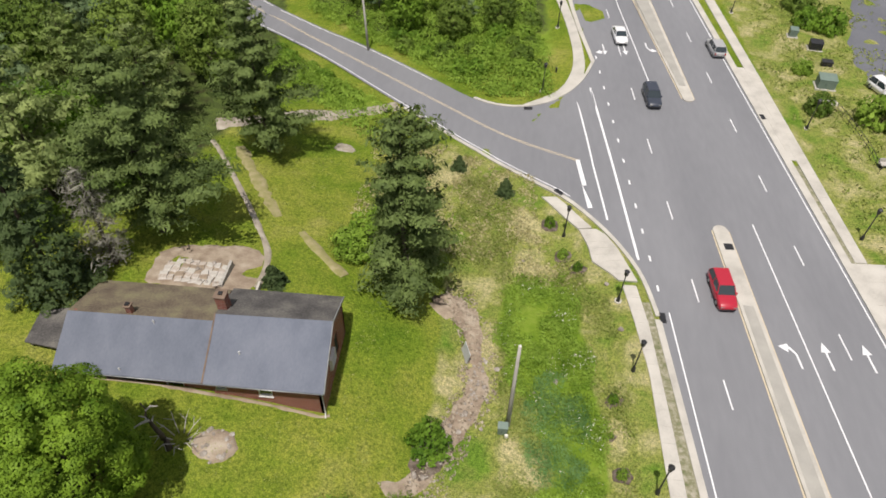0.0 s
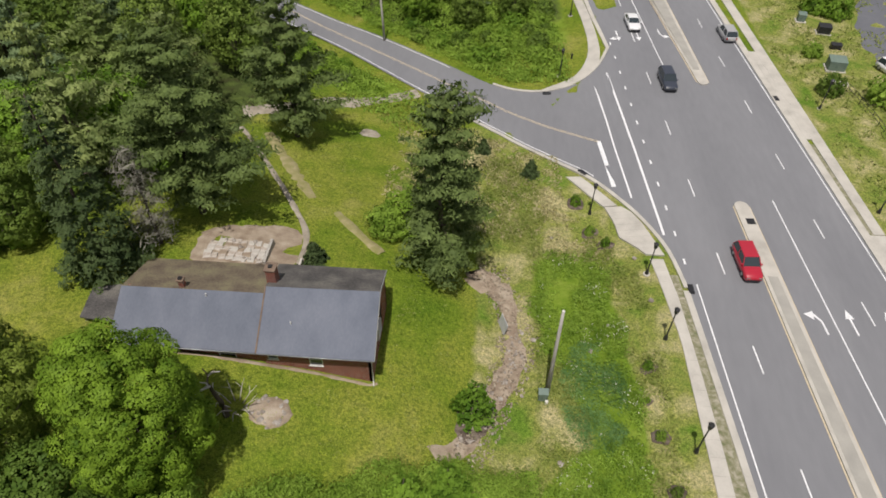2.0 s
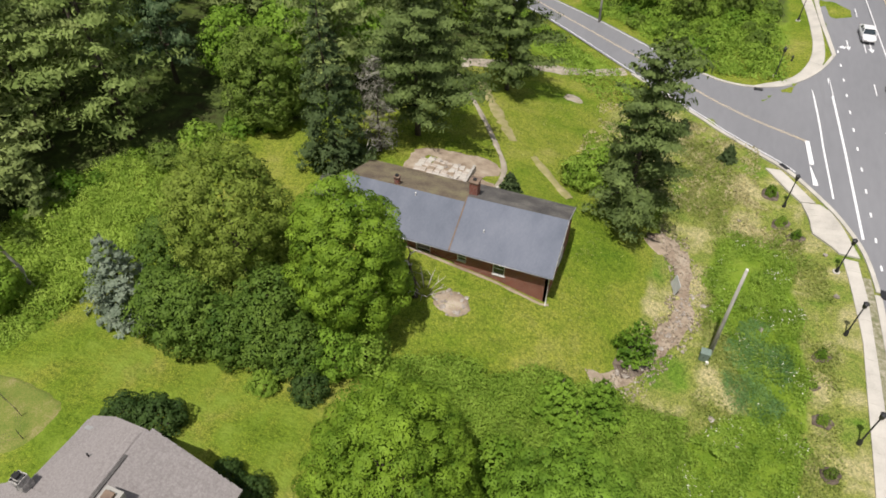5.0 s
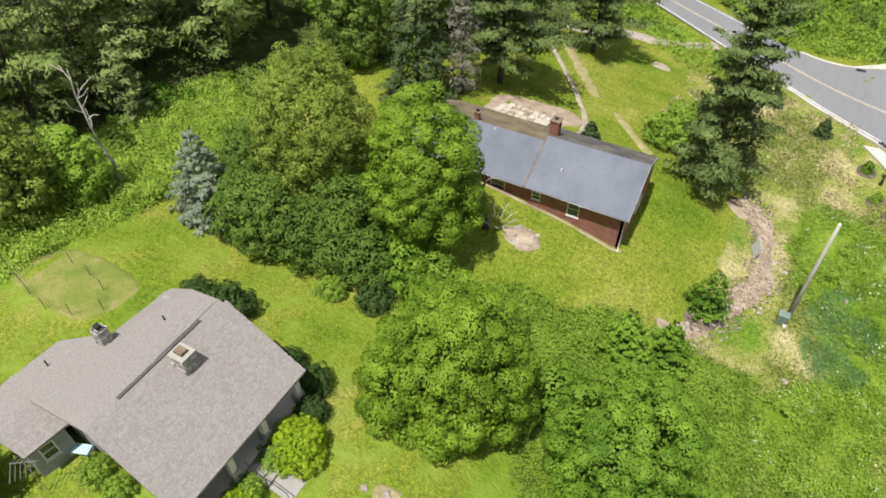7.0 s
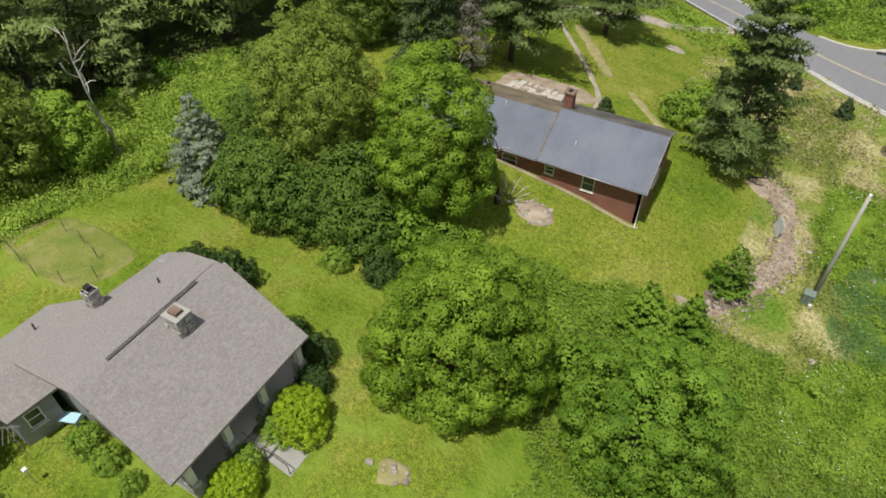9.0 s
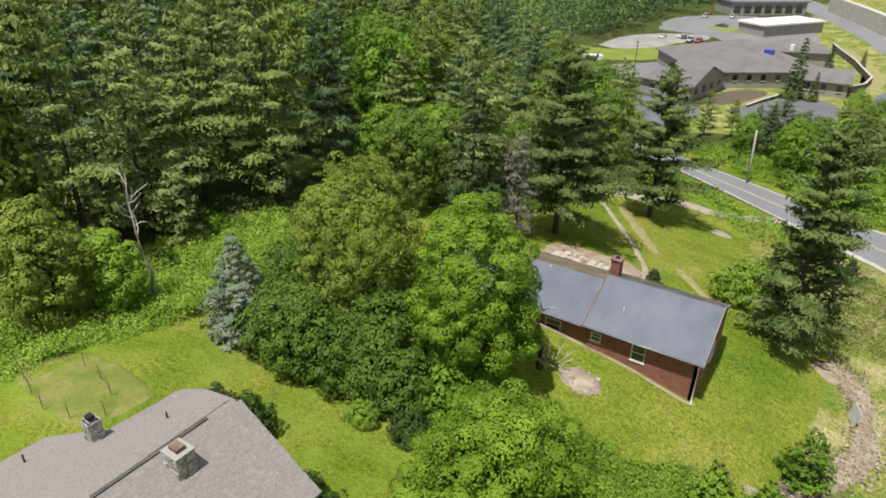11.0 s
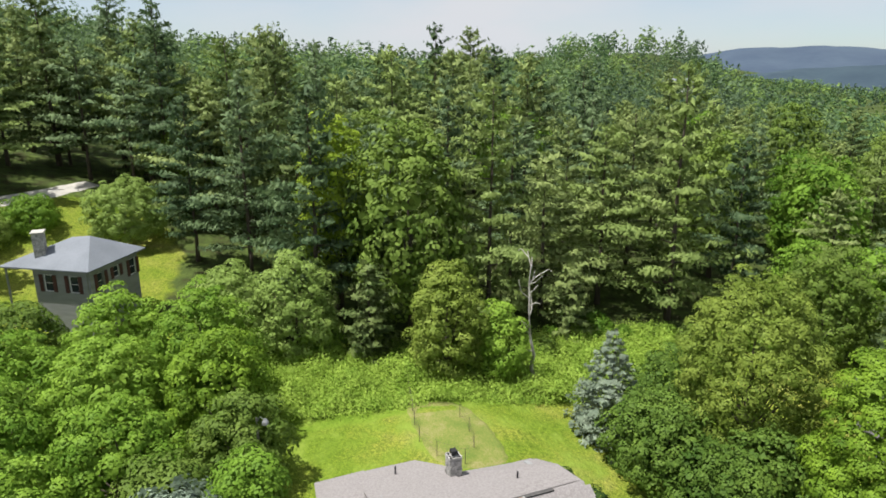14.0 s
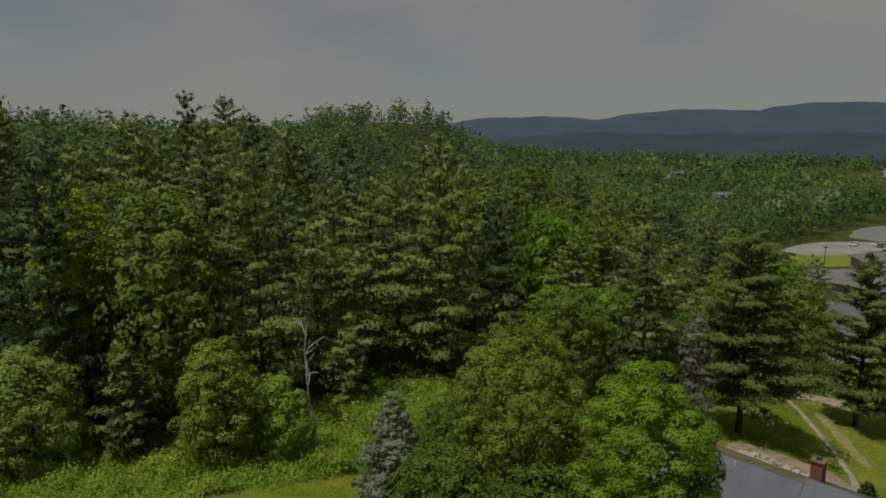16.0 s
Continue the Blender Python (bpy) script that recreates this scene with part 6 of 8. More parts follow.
# ---- street furniture ----
def street_lamp(x, y, height=4.1, pad=False, turn=0):
    z = G(x, y)
    h = thing("street_lamp", pose(x, y, z, 0, 0, turn), "black metal lantern street lamp on a post", "street lamp", "street lamps along the road")
    part("base", Shape().tube([(0, 0, -0.1), (0, 0, 0.12), (0, 0, 0.5), (0, 0, 0.62)], [0.2, 0.2, 0.13, 0.08], 10), M_BLACK_METAL, h)
    part("post", Shape().tube([(0, 0, 0.6), (0, 0, height - 0.6)], [0.075, 0.055], 8), M_BLACK_METAL, h)
    lan = part("lantern", Shape().tube([(0, 0, height - 0.6), (0, 0, height - 0.5), (0, 0, height - 0.05), (0, 0, height)], [0.08, 0.17, 0.22, 0.23], 8), M_BLACK_METAL, h, "black lantern head")
    part("lid", Shape().tube([(0, 0, height), (0, 0, height + 0.12), (0, 0, height + 0.25)], [0.26, 0.14, 0.02], 8), M_BLACK_METAL, lan)
    part("glass", Shape().tube([(0, 0, height - 0.48), (0, 0, height - 0.08)], [0.15, 0.19], 8), M_LAMP_GLASS, lan)
    if pad:
        part("footing", Shape().tube([(0, 0, -0.1), (0, 0, 0.08)], [0.34, 0.34], 14), M_CONCRETE, h, "round pale concrete footing")
    return h


M_LAMP_GLASS = material("lamp_glass", ((0.16, 0.16, 0.15), (0.24, 0.24, 0.22)), 0.2, 2.0, spec=0.6)
for x, y, pad in ((13.05, 42.0, True), (13.6, 34.2, False), (8.4, 51.0, False), (14.2, 23.4, False), (6.6, 79.4, True), (9.2, 97.6, True), (39.2, 72.9, True), (39.1, 53.1, False), (36.6, 104.3, True), (14.0, 12.0, False)):
    street_lamp(x, y, pad=pad)


def utility_pole(x, y, tip, label, radius=0.17, cross=False):
    h = thing("utility_pole", Matrix(), label, "utility pole")
    z = G(x, y)
    part("pole", Shape().tube([(x, y, z - 0.5), ((x + tip[0]) / 2, (y + tip[1]) / 2, (z + tip[2]) / 2), tip], [radius, radius * 0.85, radius * 0.7], 10), M_WOOD_POLE, h, smooth=True)
    part("cap", Shape().tube([tip, (tip[0], tip[1], tip[2] + 0.08)], [radius * 0.75, radius * 0.4], 8), M_CREAM, h)
    return h


p = utility_pole(3.0, 28.1, (3.05, 28.9, 9.2), "bare grey wooden utility pole in the meadow")
part("cable", Shape().tube([(3.2, 28.1, -0.6), (3.18, 28.6, 4.0), (3.15, 28.85, 8.6)], [0.025] * 3, 5), M_GREY_METAL, p)
utility_pole(-19.8, 93.8, (-20.2, 94.0, 3.7), "bare grey wooden utility pole by the side road", 0.2)


def cabinet(x, y, w, d, hgt, mat, label, turn=0, pad=0.2, name="utility_cabinet", doors=2):
    z = G(x, y)
    h = thing(name, pose(x, y, z, 0, 0, turn), label, "utility box", "utility boxes")
    if pad:
        part("pad", Shape().box(-w / 2 - pad, w / 2 + pad, -d / 2 - pad, d / 2 + pad, -0.2, 0.1), M_CONCRETE, h, "concrete pad")
    b = part("body", Shape().box(-w / 2, w / 2, -d / 2, d / 2, 0.05, hgt * 0.85), mat, h)
    part("lid", Shape().plate([(-w / 2 - 0.04, -d / 2 - 0.04, hgt * 0.88), (w / 2 + 0.04, -d / 2 - 0.04, hgt * 0.88), (w / 2 + 0.04, d / 2 + 0.04, hgt), (-w / 2 - 0.04, d / 2 + 0.04, hgt)], 0.08), mat, b)
    for k in range(doors):
        dr = part("door", Shape().box(-w / 2 + 0.05 + k * w / doors, -w / 2 + (k + 1) * w / doors - 0.05, -d / 2 - 0.025, -d / 2, 0.18, hgt * 0.78), mat, b)
        part("handle", Shape().box(-w / 2 + (k + 0.8) * w / doors - 0.02, -w / 2 + (k + 0.8) * w / doors + 0.02, -d / 2 - 0.06, -d / 2 - 0.025, hgt * 0.4, hgt * 0.55), M_BLACK_METAL, dr)


cabinet(2.62, 27.6, 0.75, 0.5, 1.2, M_GREEN_BOX, "pale green metal cabinet beside the pole", pad=0)
tagged(part("marker_cap", Shape().tube([(2.95, 27.25, -1.0), (2.95, 27.25, -0.45)], [0.14, 0.14], 10), M_CREAM), "round white cap of a buried pipe", "pipe cap")
cabinet(44.3, 82.9, 2.2, 1.7, 1.6, M_GREEN_BOX, "large green transformer cabinet on a pad", turn=-8)
cabinet(46.0, 93.2, 1.7, 1.2, 1.3, M_BLACK_METAL, "dark metal utility cabinet on a concrete pad", turn=-8)
cabinet(46.2, 88.5, 1.4, 0.8, 0.8, M_BLACK_METAL, "low dark metal utility box", turn=-8, pad=0)
cabinet(43.9, 97.0, 1.1, 1.0, 1.3, M_GREEN_BOX, "green utility cabinet in the grass", turn=-8)
s = Shape().box(43.0, 44.8, 78.2, 79.5, 0.0, 0.42)
vault = tagged(part("utility_vault", s, M_CONCRETE), "pale concrete utility vault lid", "utility box")
part("grate", Shape().box(43.5, 44.3, 78.6, 79.1, 0.42, 0.45), M_BLACK_METAL, vault, "dark steel hatch")


def inlet(x, y, turn, w=1.1, d=0.55):
    z = G(x, y)
    h = thing("storm_drain", pose(x, y, z, 0, 0, turn), "dark iron storm drain grate at the kerb", "drain", "storm drains")
    part("frame", Shape().box(-w / 2, w / 2, -d / 2, d / 2, 0.0, 0.142), M_BLACK_METAL, h)
    for k in range(5):
        part("bar", Shape().box(-w / 2 + 0.08 + k * w / 5, -w / 2 + 0.16 + k * w / 5, -d / 2 + 0.04, d / 2 - 0.04, 0.142, 0.152), M_BLACK_METAL, h)


inlet(16.95, 40.3, 90)
inlet(8.0, 57.2, -42)
inlet(4.7, 74.7, 0)
inlet(34.3, 74.8, 95)
inlet(25.0, 50.4, 92, 0.9, 0.9)
hyd = thing("fire_hydrant", pose(8.6, 84.6, G(8.6, 84.6)), "small dark fire hydrant in the grass", "hydrant")
part("body", Shape().tube([(0, 0, 0), (0, 0, 0.1), (0, 0, 0.55), (0, 0, 0.72), (0, 0, 0.8)], [0.16, 0.12, 0.12, 0.14, 0.03], 10), M_BLACK_METAL, hyd)
part("outlet", Shape().tube([(-0.2, 0, 0.5), (0.2, 0, 0.5)], [0.06, 0.06], 8), M_BLACK_METAL, hyd)
M_GREY_BOARD = material("weathered_board", ((0.34, 0.35, 0.35), (0.48, 0.49, 0.49)), 0.8, 2.0, 6)
board = thing("leaning_board", pose(-0.9, 34.3, G(-0.9, 34.3) + 0.05, 76, 0, -70), "weathered pale grey sheet of board in the grass", "board")
part("sheet", Shape().box(-0.75, 0.75, 0.0, 1.2, -0.03, 0.03), M_GREY_BOARD, board)
part("stake", Shape().box(-0.5, -0.42, -0.4, 1.1, -0.1, -0.03), M_WOOD_POLE, board)

# young planted trees in rings of mulch, and clipped evergreens
for x, y, k in ((8.2, 48.2, 1.0), (9.6, 46.4, 0.9), (6.9, 52.3, 1.1), (11.7, 31.2, 0.8), (11.8, 24.6, 0.8), (12.2, 20.0, 0.8), (6.2, 86.0, 0.9), (3.6, 87.4, 0.8), (11.2, 27.9, 0.5)):
    drape("mulch_ring", [(x + math.cos(a) * 1.0 * k, y + math.sin(a) * 0.9 * k) for a in np.linspace(0, 5.6, 9)], 0.14, M_MULCH, "ring of dark mulch round a planted sapling", jag=0.08, seed=int(x * 7 + y))
    plant(BUSHES[int(y) % 3], "planted_sapling", "small planted sapling in a mulch ring", "sapling", x, y, x * 40, 0.25 * k, "planted saplings", tall=2.0)
ever = spruce_meshes("evergreen", 2.1, 0.95, np.random.default_rng(4), M_SPRUCE, tufts=60, whorls=9, leaf=(0.2, 0.1), low=0.05)
for x, y, k in ((2.1, 56.8, 1.1), (-3.3, 61.0, 1.0), (-18.0, 37.6, 1.15)):
    plant(ever, "evergreen_shrub", "small dark conical evergreen shrub", "shrub", x, y, x * 30, k, "evergreen shrubs")
rng = np.random.default_rng(15)
GOLD = round_meshes("shrub", 2.0, 1.45, -0.2, 0.15, 34, rng, M_GOLD, leaf=(0.075, 0.055), waist=0.35)
DARKS = round_meshes("shrub", 2.0, 1.4, -0.2, 0.3, 40, rng, M_SPRUCE_LEAF, leaf=(0.14, 0.1), waist=0.3)
GREENS = round_meshes("shrub", 1.7, 1.3, -0.2, 0.3, 40, rng, M_BRUSH, leaf=(0.14, 0.1), waist=0.3)
for me, x, y, k, lab in ((GREENS, -21.6, -3.7, 0.8, "green shrub beside the clipped shrub"), (GOLD, -20.9, -2.7, 1.1, "rounded yellow-green clipped shrub"), (GOLD, -21.2, -7.4, 0.9, "rounded yellow-green clipped shrub"), (GREENS, -21.7, -6.1, 0.7, "green shrub beside the porch"), (DARKS, -21.7, -0.6, 0.7, "dark green shrub by the porch corner"), (DARKS, -22.8, 1.2, 0.75, "dark green shrub by the house wall"), (DARKS, -24.8, 1.6, 0.7, "dark green shrub by the house wall"), (DARKS, -31.0, 3.0, 1.1, "spreading dark green shrub by the house corner"), (DARKS, -33.0, 2.4, 1.0, "spreading dark green shrub by the house corner"), (GREENS, -29.2, -9.3, 0.7, "leafy shrub at the house wall"), (GREENS, -27.4, -9.5, 0.62, "leafy shrub at the house wall"), (GREENS, -25.6, -9.8, 0.5, "leafy shrub at the house wall"), (GREENS, -22.8, -10.2, 0.6, "leafy shrub at the house corner"), (DARKS, -24.0, 9.6, 0.9, "low green shrub in the border"), (GREENS, -27.0, 8.6, 0.8, "low green shrub in the border")):
    plant(me, "shrub", lab, "shrub", x, y, x * 50, k)


# ---- the bungalow's yard ----
def tv_aerial(x, y):
    z = G(x, y)
    h = thing("tv_aerial", pose(x, y, z, 0, 0, 35) @ Matrix.Diagonal((0.72, 0.72, 1.3, 1)), "old silver television aerial on a short mast", "aerial")
    part("mast", Shape().tube([(0, 0, -0.1), (0, 0, 2.4)], [0.03, 0.03], 6), M_GREY_METAL, h)
    part("boom", Shape().tube([(-0.9, 0, 2.3), (0.9, 0, 2.3)], [0.025, 0.025], 6), M_GREY_METAL, h)
    for k in range(6):
        w = 1.1 - 0.12 * k
        part("rod", Shape().tube([(-0.8 + k * 0.32, -w, 2.2 - 0.3), (-0.8 + k * 0.32, 0, 2.33), (-0.8 + k * 0.32, w, 2.2 - 0.3)], [0.018] * 3, 5), M_GREY_METAL, h)


tv_aerial(-30.7, -11.3)
tab = thing("garden_table", pose(-30.6, -8.95, G(-30.6, -8.95), 0, 0, 20) @ Matrix.Diagonal((0.65, 0.65, 1.0, 1)), "small table under a pale blue plastic sheet", "table")
part("sheet", Shape().box(-0.75, 0.75, -0.45, 0.45, 0.62, 0.68).box(-0.78, -0.74, -0.46, 0.46, 0.3, 0.68).box(0.74, 0.78, -0.46, 0.46, 0.35, 0.68), M_TARP, tab, "pale blue plastic sheet")
for x in (-0.65, 0.65):
    for y in (-0.35, 0.35):
        part("leg", Shape().box(x - 0.03, x + 0.03, y - 0.03, y + 0.03, -0.05, 0.62), M_GREY_METAL, tab)
feeder = thing("bird_feeder", pose(-29.6, -12.0, G(-29.6, -12.0)) @ Matrix.Diagonal((0.6, 0.6, 0.8, 1)), "small white bird feeder on a post", "bird feeder")
part("post", Shape().tube([(0, 0, -0.1), (0, 0, 1.4)], [0.03, 0.03], 6), M_GREY_METAL, feeder)
part("box", Shape().box(-0.15, 0.15, -0.15, 0.15, 1.4, 1.6).plate([(-0.18, -0.18, 1.65), (0.18, -0.18, 1.65), (0.18, 0.18, 1.65), (-0.18, 0.18, 1.65)], 0.05), M_WHITE, feeder)
yl = thing("yard_light", pose(-39.6, -13.3, G(-39.6, -13.3)), "grey yard light on a tall thin pole", "yard light")
part("pole", Shape().tube([(0, 0, -0.2), (0, 0, 4.6)], [0.09, 0.06], 8), M_WOOD_POLE, yl)
part("arm", Shape().tube([(0, 0, 4.3), (0.25, 0.15, 4.75), (0.75, 0.4, 4.8)], [0.03] * 3, 6), M_GREY_METAL, yl)
part("head", Shape().tube([(0.75, 0.4, 4.85), (0.75, 0.4, 4.7), (0.75, 0.4, 4.55)], [0.06, 0.17, 0.2], 10), M_GREY_METAL, yl)
fence = thing("wire_fence", Matrix(), "thin wire garden fence on slender posts", "fence")
line = smooth_line([(-48.4, -1.5), (-44.0, -2.6), (-40.7, -3.5), (-38.3, -2.6), (-37.2, -1.0), (-40.0, 0.2), (-42.8, 0.4)], 1.8)
for x, y in line:
    part("post", Shape().tube([(x, y, G(x, y) - 0.2), (x, y, G(x, y) + 1.15)], [0.025, 0.02], 5), M_BARK, fence)
for hgt in (0.4, 0.75, 1.1):
    part("wire", Shape().tube([(x, y, G(x, y) + hgt) for x, y in line], [0.006] * len(line), 4), M_BARK, fence)


# ---- vehicles ----
def wheel(parent, x, y, r):
    t = part("wheel", Shape().tube([(x - 0.11, y, r), (x + 0.11, y, r)], [r, r], 14), M_TYRE, parent, smooth=False)
    part("rim", Shape().tube([(x - 0.12, y, r), (x + 0.12, y, r)], [r * 0.6, r * 0.6], 10), M_GREY_METAL, t)


def car(x, y, turn, paint, label, suv=True, name="car", length=4.7, width=1.86, z=None):
    """A car: a shaped body of cross sections, a cabin with glass all round, wheels, lights and mirrors. Its nose points along +y."""
    h = thing(name, pose(x, y, (G(x, y) if z is None else z) + 0.02, 0, 0, turn), label, "car")
    hw, L = width / 2, length / 2
    top = 1.02 if suv else 0.92
    roof = 1.72 if suv else 1.42
    body = Shape()
    rows = [(-L, 0.55, 0.78, top * 0.80), (-L + 0.12, 0.32, 0.92, top * 0.97), (-L + 0.9, 0.22, 1.0, top), (0, 0.22, 1.0, top), (L - 1.25, 0.22, 1.0, top * 0.99), (L - 0.4, 0.25, 0.95, top * 0.86), (L - 0.08, 0.32, 0.86, top * 0.72), (L, 0.48, 0.74, top * 0.58)]
    ring = []
    for yy, lo, f, hi in rows:
        w = hw * f
        ring.append([(-w * 0.96, yy, lo), (-w, yy, (lo + hi) * 0.5), (-w * 0.95, yy, hi * 0.94), (-w * 0.8, yy, hi), (w * 0.8, yy, hi), (w * 0.95, yy, hi * 0.94), (w, yy, (lo + hi) * 0.5), (w * 0.96, yy, lo)])
    body.v = [p for r_ in ring for p in r_]
    n = 8
    body.f = [(i * n + k, i * n + (k + 1) % n, (i + 1) * n + (k + 1) % n, (i + 1) * n + k) for i in range(len(ring) - 1) for k in range(n)] + [tuple(range(n - 1, -1, -1)), tuple(range((len(ring) - 1) * n, len(ring) * n))]
    b = part("body", body, paint, h, smooth=True)
    r0, r1, f0, f1 = (-L + 0.15, -L + 0.55, 0.35, 1.05) if suv else (-L + 0.75, -L + 1.35, 0.25, 1.05)
    w0, w1 = hw * 0.93, hw * 0.76
    g = Shape()
    g.add([(-w0, r0, top - 0.03), (w0, r0, top - 0.03), (w0, f1, top - 0.03), (-w0, f1, top - 0.03), (-w1, r1, roof - 0.06), (w1, r1, roof - 0.06), (w1, f0, roof - 0.06), (-w1, f0, roof - 0.06)], [(0, 1, 5, 4), (1, 2, 6, 5), (2, 3, 7, 6), (3, 0, 4, 7), (4, 5, 6, 7)])
    part("window_band", g, M_GLASS, b, "dark tinted glass")
    rf = Shape()
    rf.add([(-w1 - 0.02, r1 - 0.06, roof - 0.05), (w1 + 0.02, r1 - 0.06, roof - 0.05), (w1 + 0.02, f0 + 0.04, roof - 0.05), (-w1 - 0.02, f0 + 0.04, roof - 0.05), (-w1 * 0.86, r1 + 0.06, roof), (w1 * 0.86, r1 + 0.06, roof), (w1 * 0.86, f0 - 0.12, roof), (-w1 * 0.86, f0 - 0.12, roof)], [(0, 1, 5, 4), (1, 2, 6, 5), (2, 3, 7, 6), (3, 0, 4, 7), (4, 5, 6, 7), (3, 2, 1, 0)])
    part("roof", rf, paint, b)
    for sx in (-1, 1):
        for (ya, za), (yb, zb) in (((r0, top - 0.03), (r1, roof - 0.05)), ((f1, top - 0.03), (f0, roof - 0.05)), (((r0 + f1) / 2 - 0.1, top - 0.03), ((r1 + f0) / 2, roof - 0.05))):
            part("pillar", Shape().tube([(sx * w0, ya, za), (sx * (w1 + 0.01), yb, zb)], [0.045, 0.04], 5), paint, b)
        part("mirror", Shape().box(sx * (hw + 0.02) - 0.09, sx * (hw + 0.02) + 0.09, f1 - 0.3, f1 - 0.15, top - 0.02, top + 0.13), paint, b)
        part("headlight", Shape().box(sx * hw * 0.62 - 0.18, sx * hw * 0.62 + 0.18, L - 0.22, L - 0.02, top * 0.55, top * 0.7), M_LAMP_GLASS, b, "clear headlight")
        part("tail_light", Shape().box(sx * hw * 0.74 - 0.1, sx * hw * 0.74 + 0.1, -L - 0.01, -L + 0.12, top * 0.62, top * 0.9), M_TAIL, b, "red tail light")
        for yy in (-L + 0.95, L - 0.95):
            wheel(h, sx * (hw - 0.12), yy, 0.36 if suv else 0.32)
    part("bumper", Shape().box(-hw * 0.7, hw * 0.7, L - 0.1, L + 0.03, 0.32, 0.5), M_BLACK_METAL, b)
    part("plate", Shape().box(-0.16, 0.16, -L - 0.03, -L + 0.02, 0.55, 0.66), M_CREAM, b, "plain pale plate")
    return h


M_TYRE = material("tyre_rubber", ((0.012, 0.012, 0.012), (0.025, 0.025, 0.025)), 0.9, 4.0)
M_TAIL = material("tail_light_red", ((0.25, 0.01, 0.01), (0.35, 0.02, 0.02)), 0.3, 4.0)


def paint(name, c):
    m = material(name, (tuple(v * 0.94 for v in c), c), 0.35, 1.5, 3, spec=0.5)
    m.node_tree.nodes["Principled BSDF"].inputs["Coat Weight"].default_value = 0.6
    return m


P_RED, P_WHITE, P_NAVY, P_SILVER, P_BLACK = paint("red_car_paint", (0.40, 0.012, 0.03)), paint("white_car_paint", (0.72, 0.72, 0.72)), paint("dark_blue_car_paint", (0.035, 0.042, 0.06)), paint("silver_car_paint", (0.36, 0.36, 0.36)), paint("black_car_paint", (0.02, 0.02, 0.022))
car(22.9, 43.9, 183, P_RED, "bright red sport utility car on the road")
car(18.0, 93.4, 184, P_WHITE, "white saloon car on the road", suv=False)
car(20.6, 77.2, 184, P_NAVY, "dark blue sport utility car on the road")
car(31.5, 91.4, 4, P_SILVER, "silver sport utility car on the road")
car(51.2, 81.6, 200, P_WHITE, "white sport utility car parked on the lot")
car(42.2, 46.2, 80, P_BLACK, "black car on the driveway apron", suv=False)

# ---- across the main road ----
lot = [(50.6, 78.0), (50.0, 86.0), (50.2, 92.5), (52.8, 100.0), (56.4, 110.0), (62, 122), (75, 122), (70, 96), (66, 76)]
drape("car_park", lot, 0.06, M_ASPHALT_DARK, "dark asphalt lot across the road", "car park")
rail = thing("hand_rail", Matrix(), "low black metal railing on a bank", "railing")
pts = smooth_line([(44.0, 77.2), (44.6, 72.5), (44.9, 68.0), (44.6, 64.2)], 1.6)
for x, y in pts:
    part("post", Shape().tube([(x, y, G(x, y) - 0.1), (x, y, G(x, y) + 1.05)], [0.035, 0.035], 6), M_BLACK_METAL, rail)
for hgt in (0.55, 1.05):
    part("bar", Shape().tube([(x, y, G(x, y) + hgt) for x, y in pts], [0.03] * len(pts), 6), M_BLACK_METAL, rail)
sh = thing("bench_shelter", pose(46.6, 65.6, G(46.6, 65.6), 0, 0, 8), "pale concrete bench with a dark frame", "bench")
part("seat", Shape().box(-1.6, 1.6, -0.35, 0.35, 0.42, 0.54), M_CONCRETE, sh)
part("back", Shape().box(-1.6, 1.6, 0.35, 0.45, 0.42, 1.0), M_CONCRETE, sh)
for x in (-1.3, 1.3):
    part("leg", Shape().box(x - 0.1, x + 0.1, -0.3, 0.3, -0.1, 0.42), M_BLACK_METAL, sh)
for x, y, k in ((48.4, 74.4, 1.3), (46.6, 100.5, 0.9), (49.4, 99.0, 1.1), (41.6, 76.8, 0.8), (42.4, 86.6, 0.6), (47.2, 106.0, 1.2), (49.0, 112.0, 1.4)):
    plant(BUSHES[int(x) % 3], "young_tree", "young leafy tree on the bank across the road", "tree", x, y, x * 20, k, "young trees across the road", tall=1.3)

# ---- offices beyond the wood ----
M_OFFICE_ROOF = material("office_shingle_roof", ((0.135, 0.127, 0.13), (0.19, 0.178, 0.178)), 0.9, 0.3, 6)
M_OFFICE_WALL = material("office_render", ((0.27, 0.25, 0.23), (0.34, 0.32, 0.29)), 0.85, 0.3, 5)


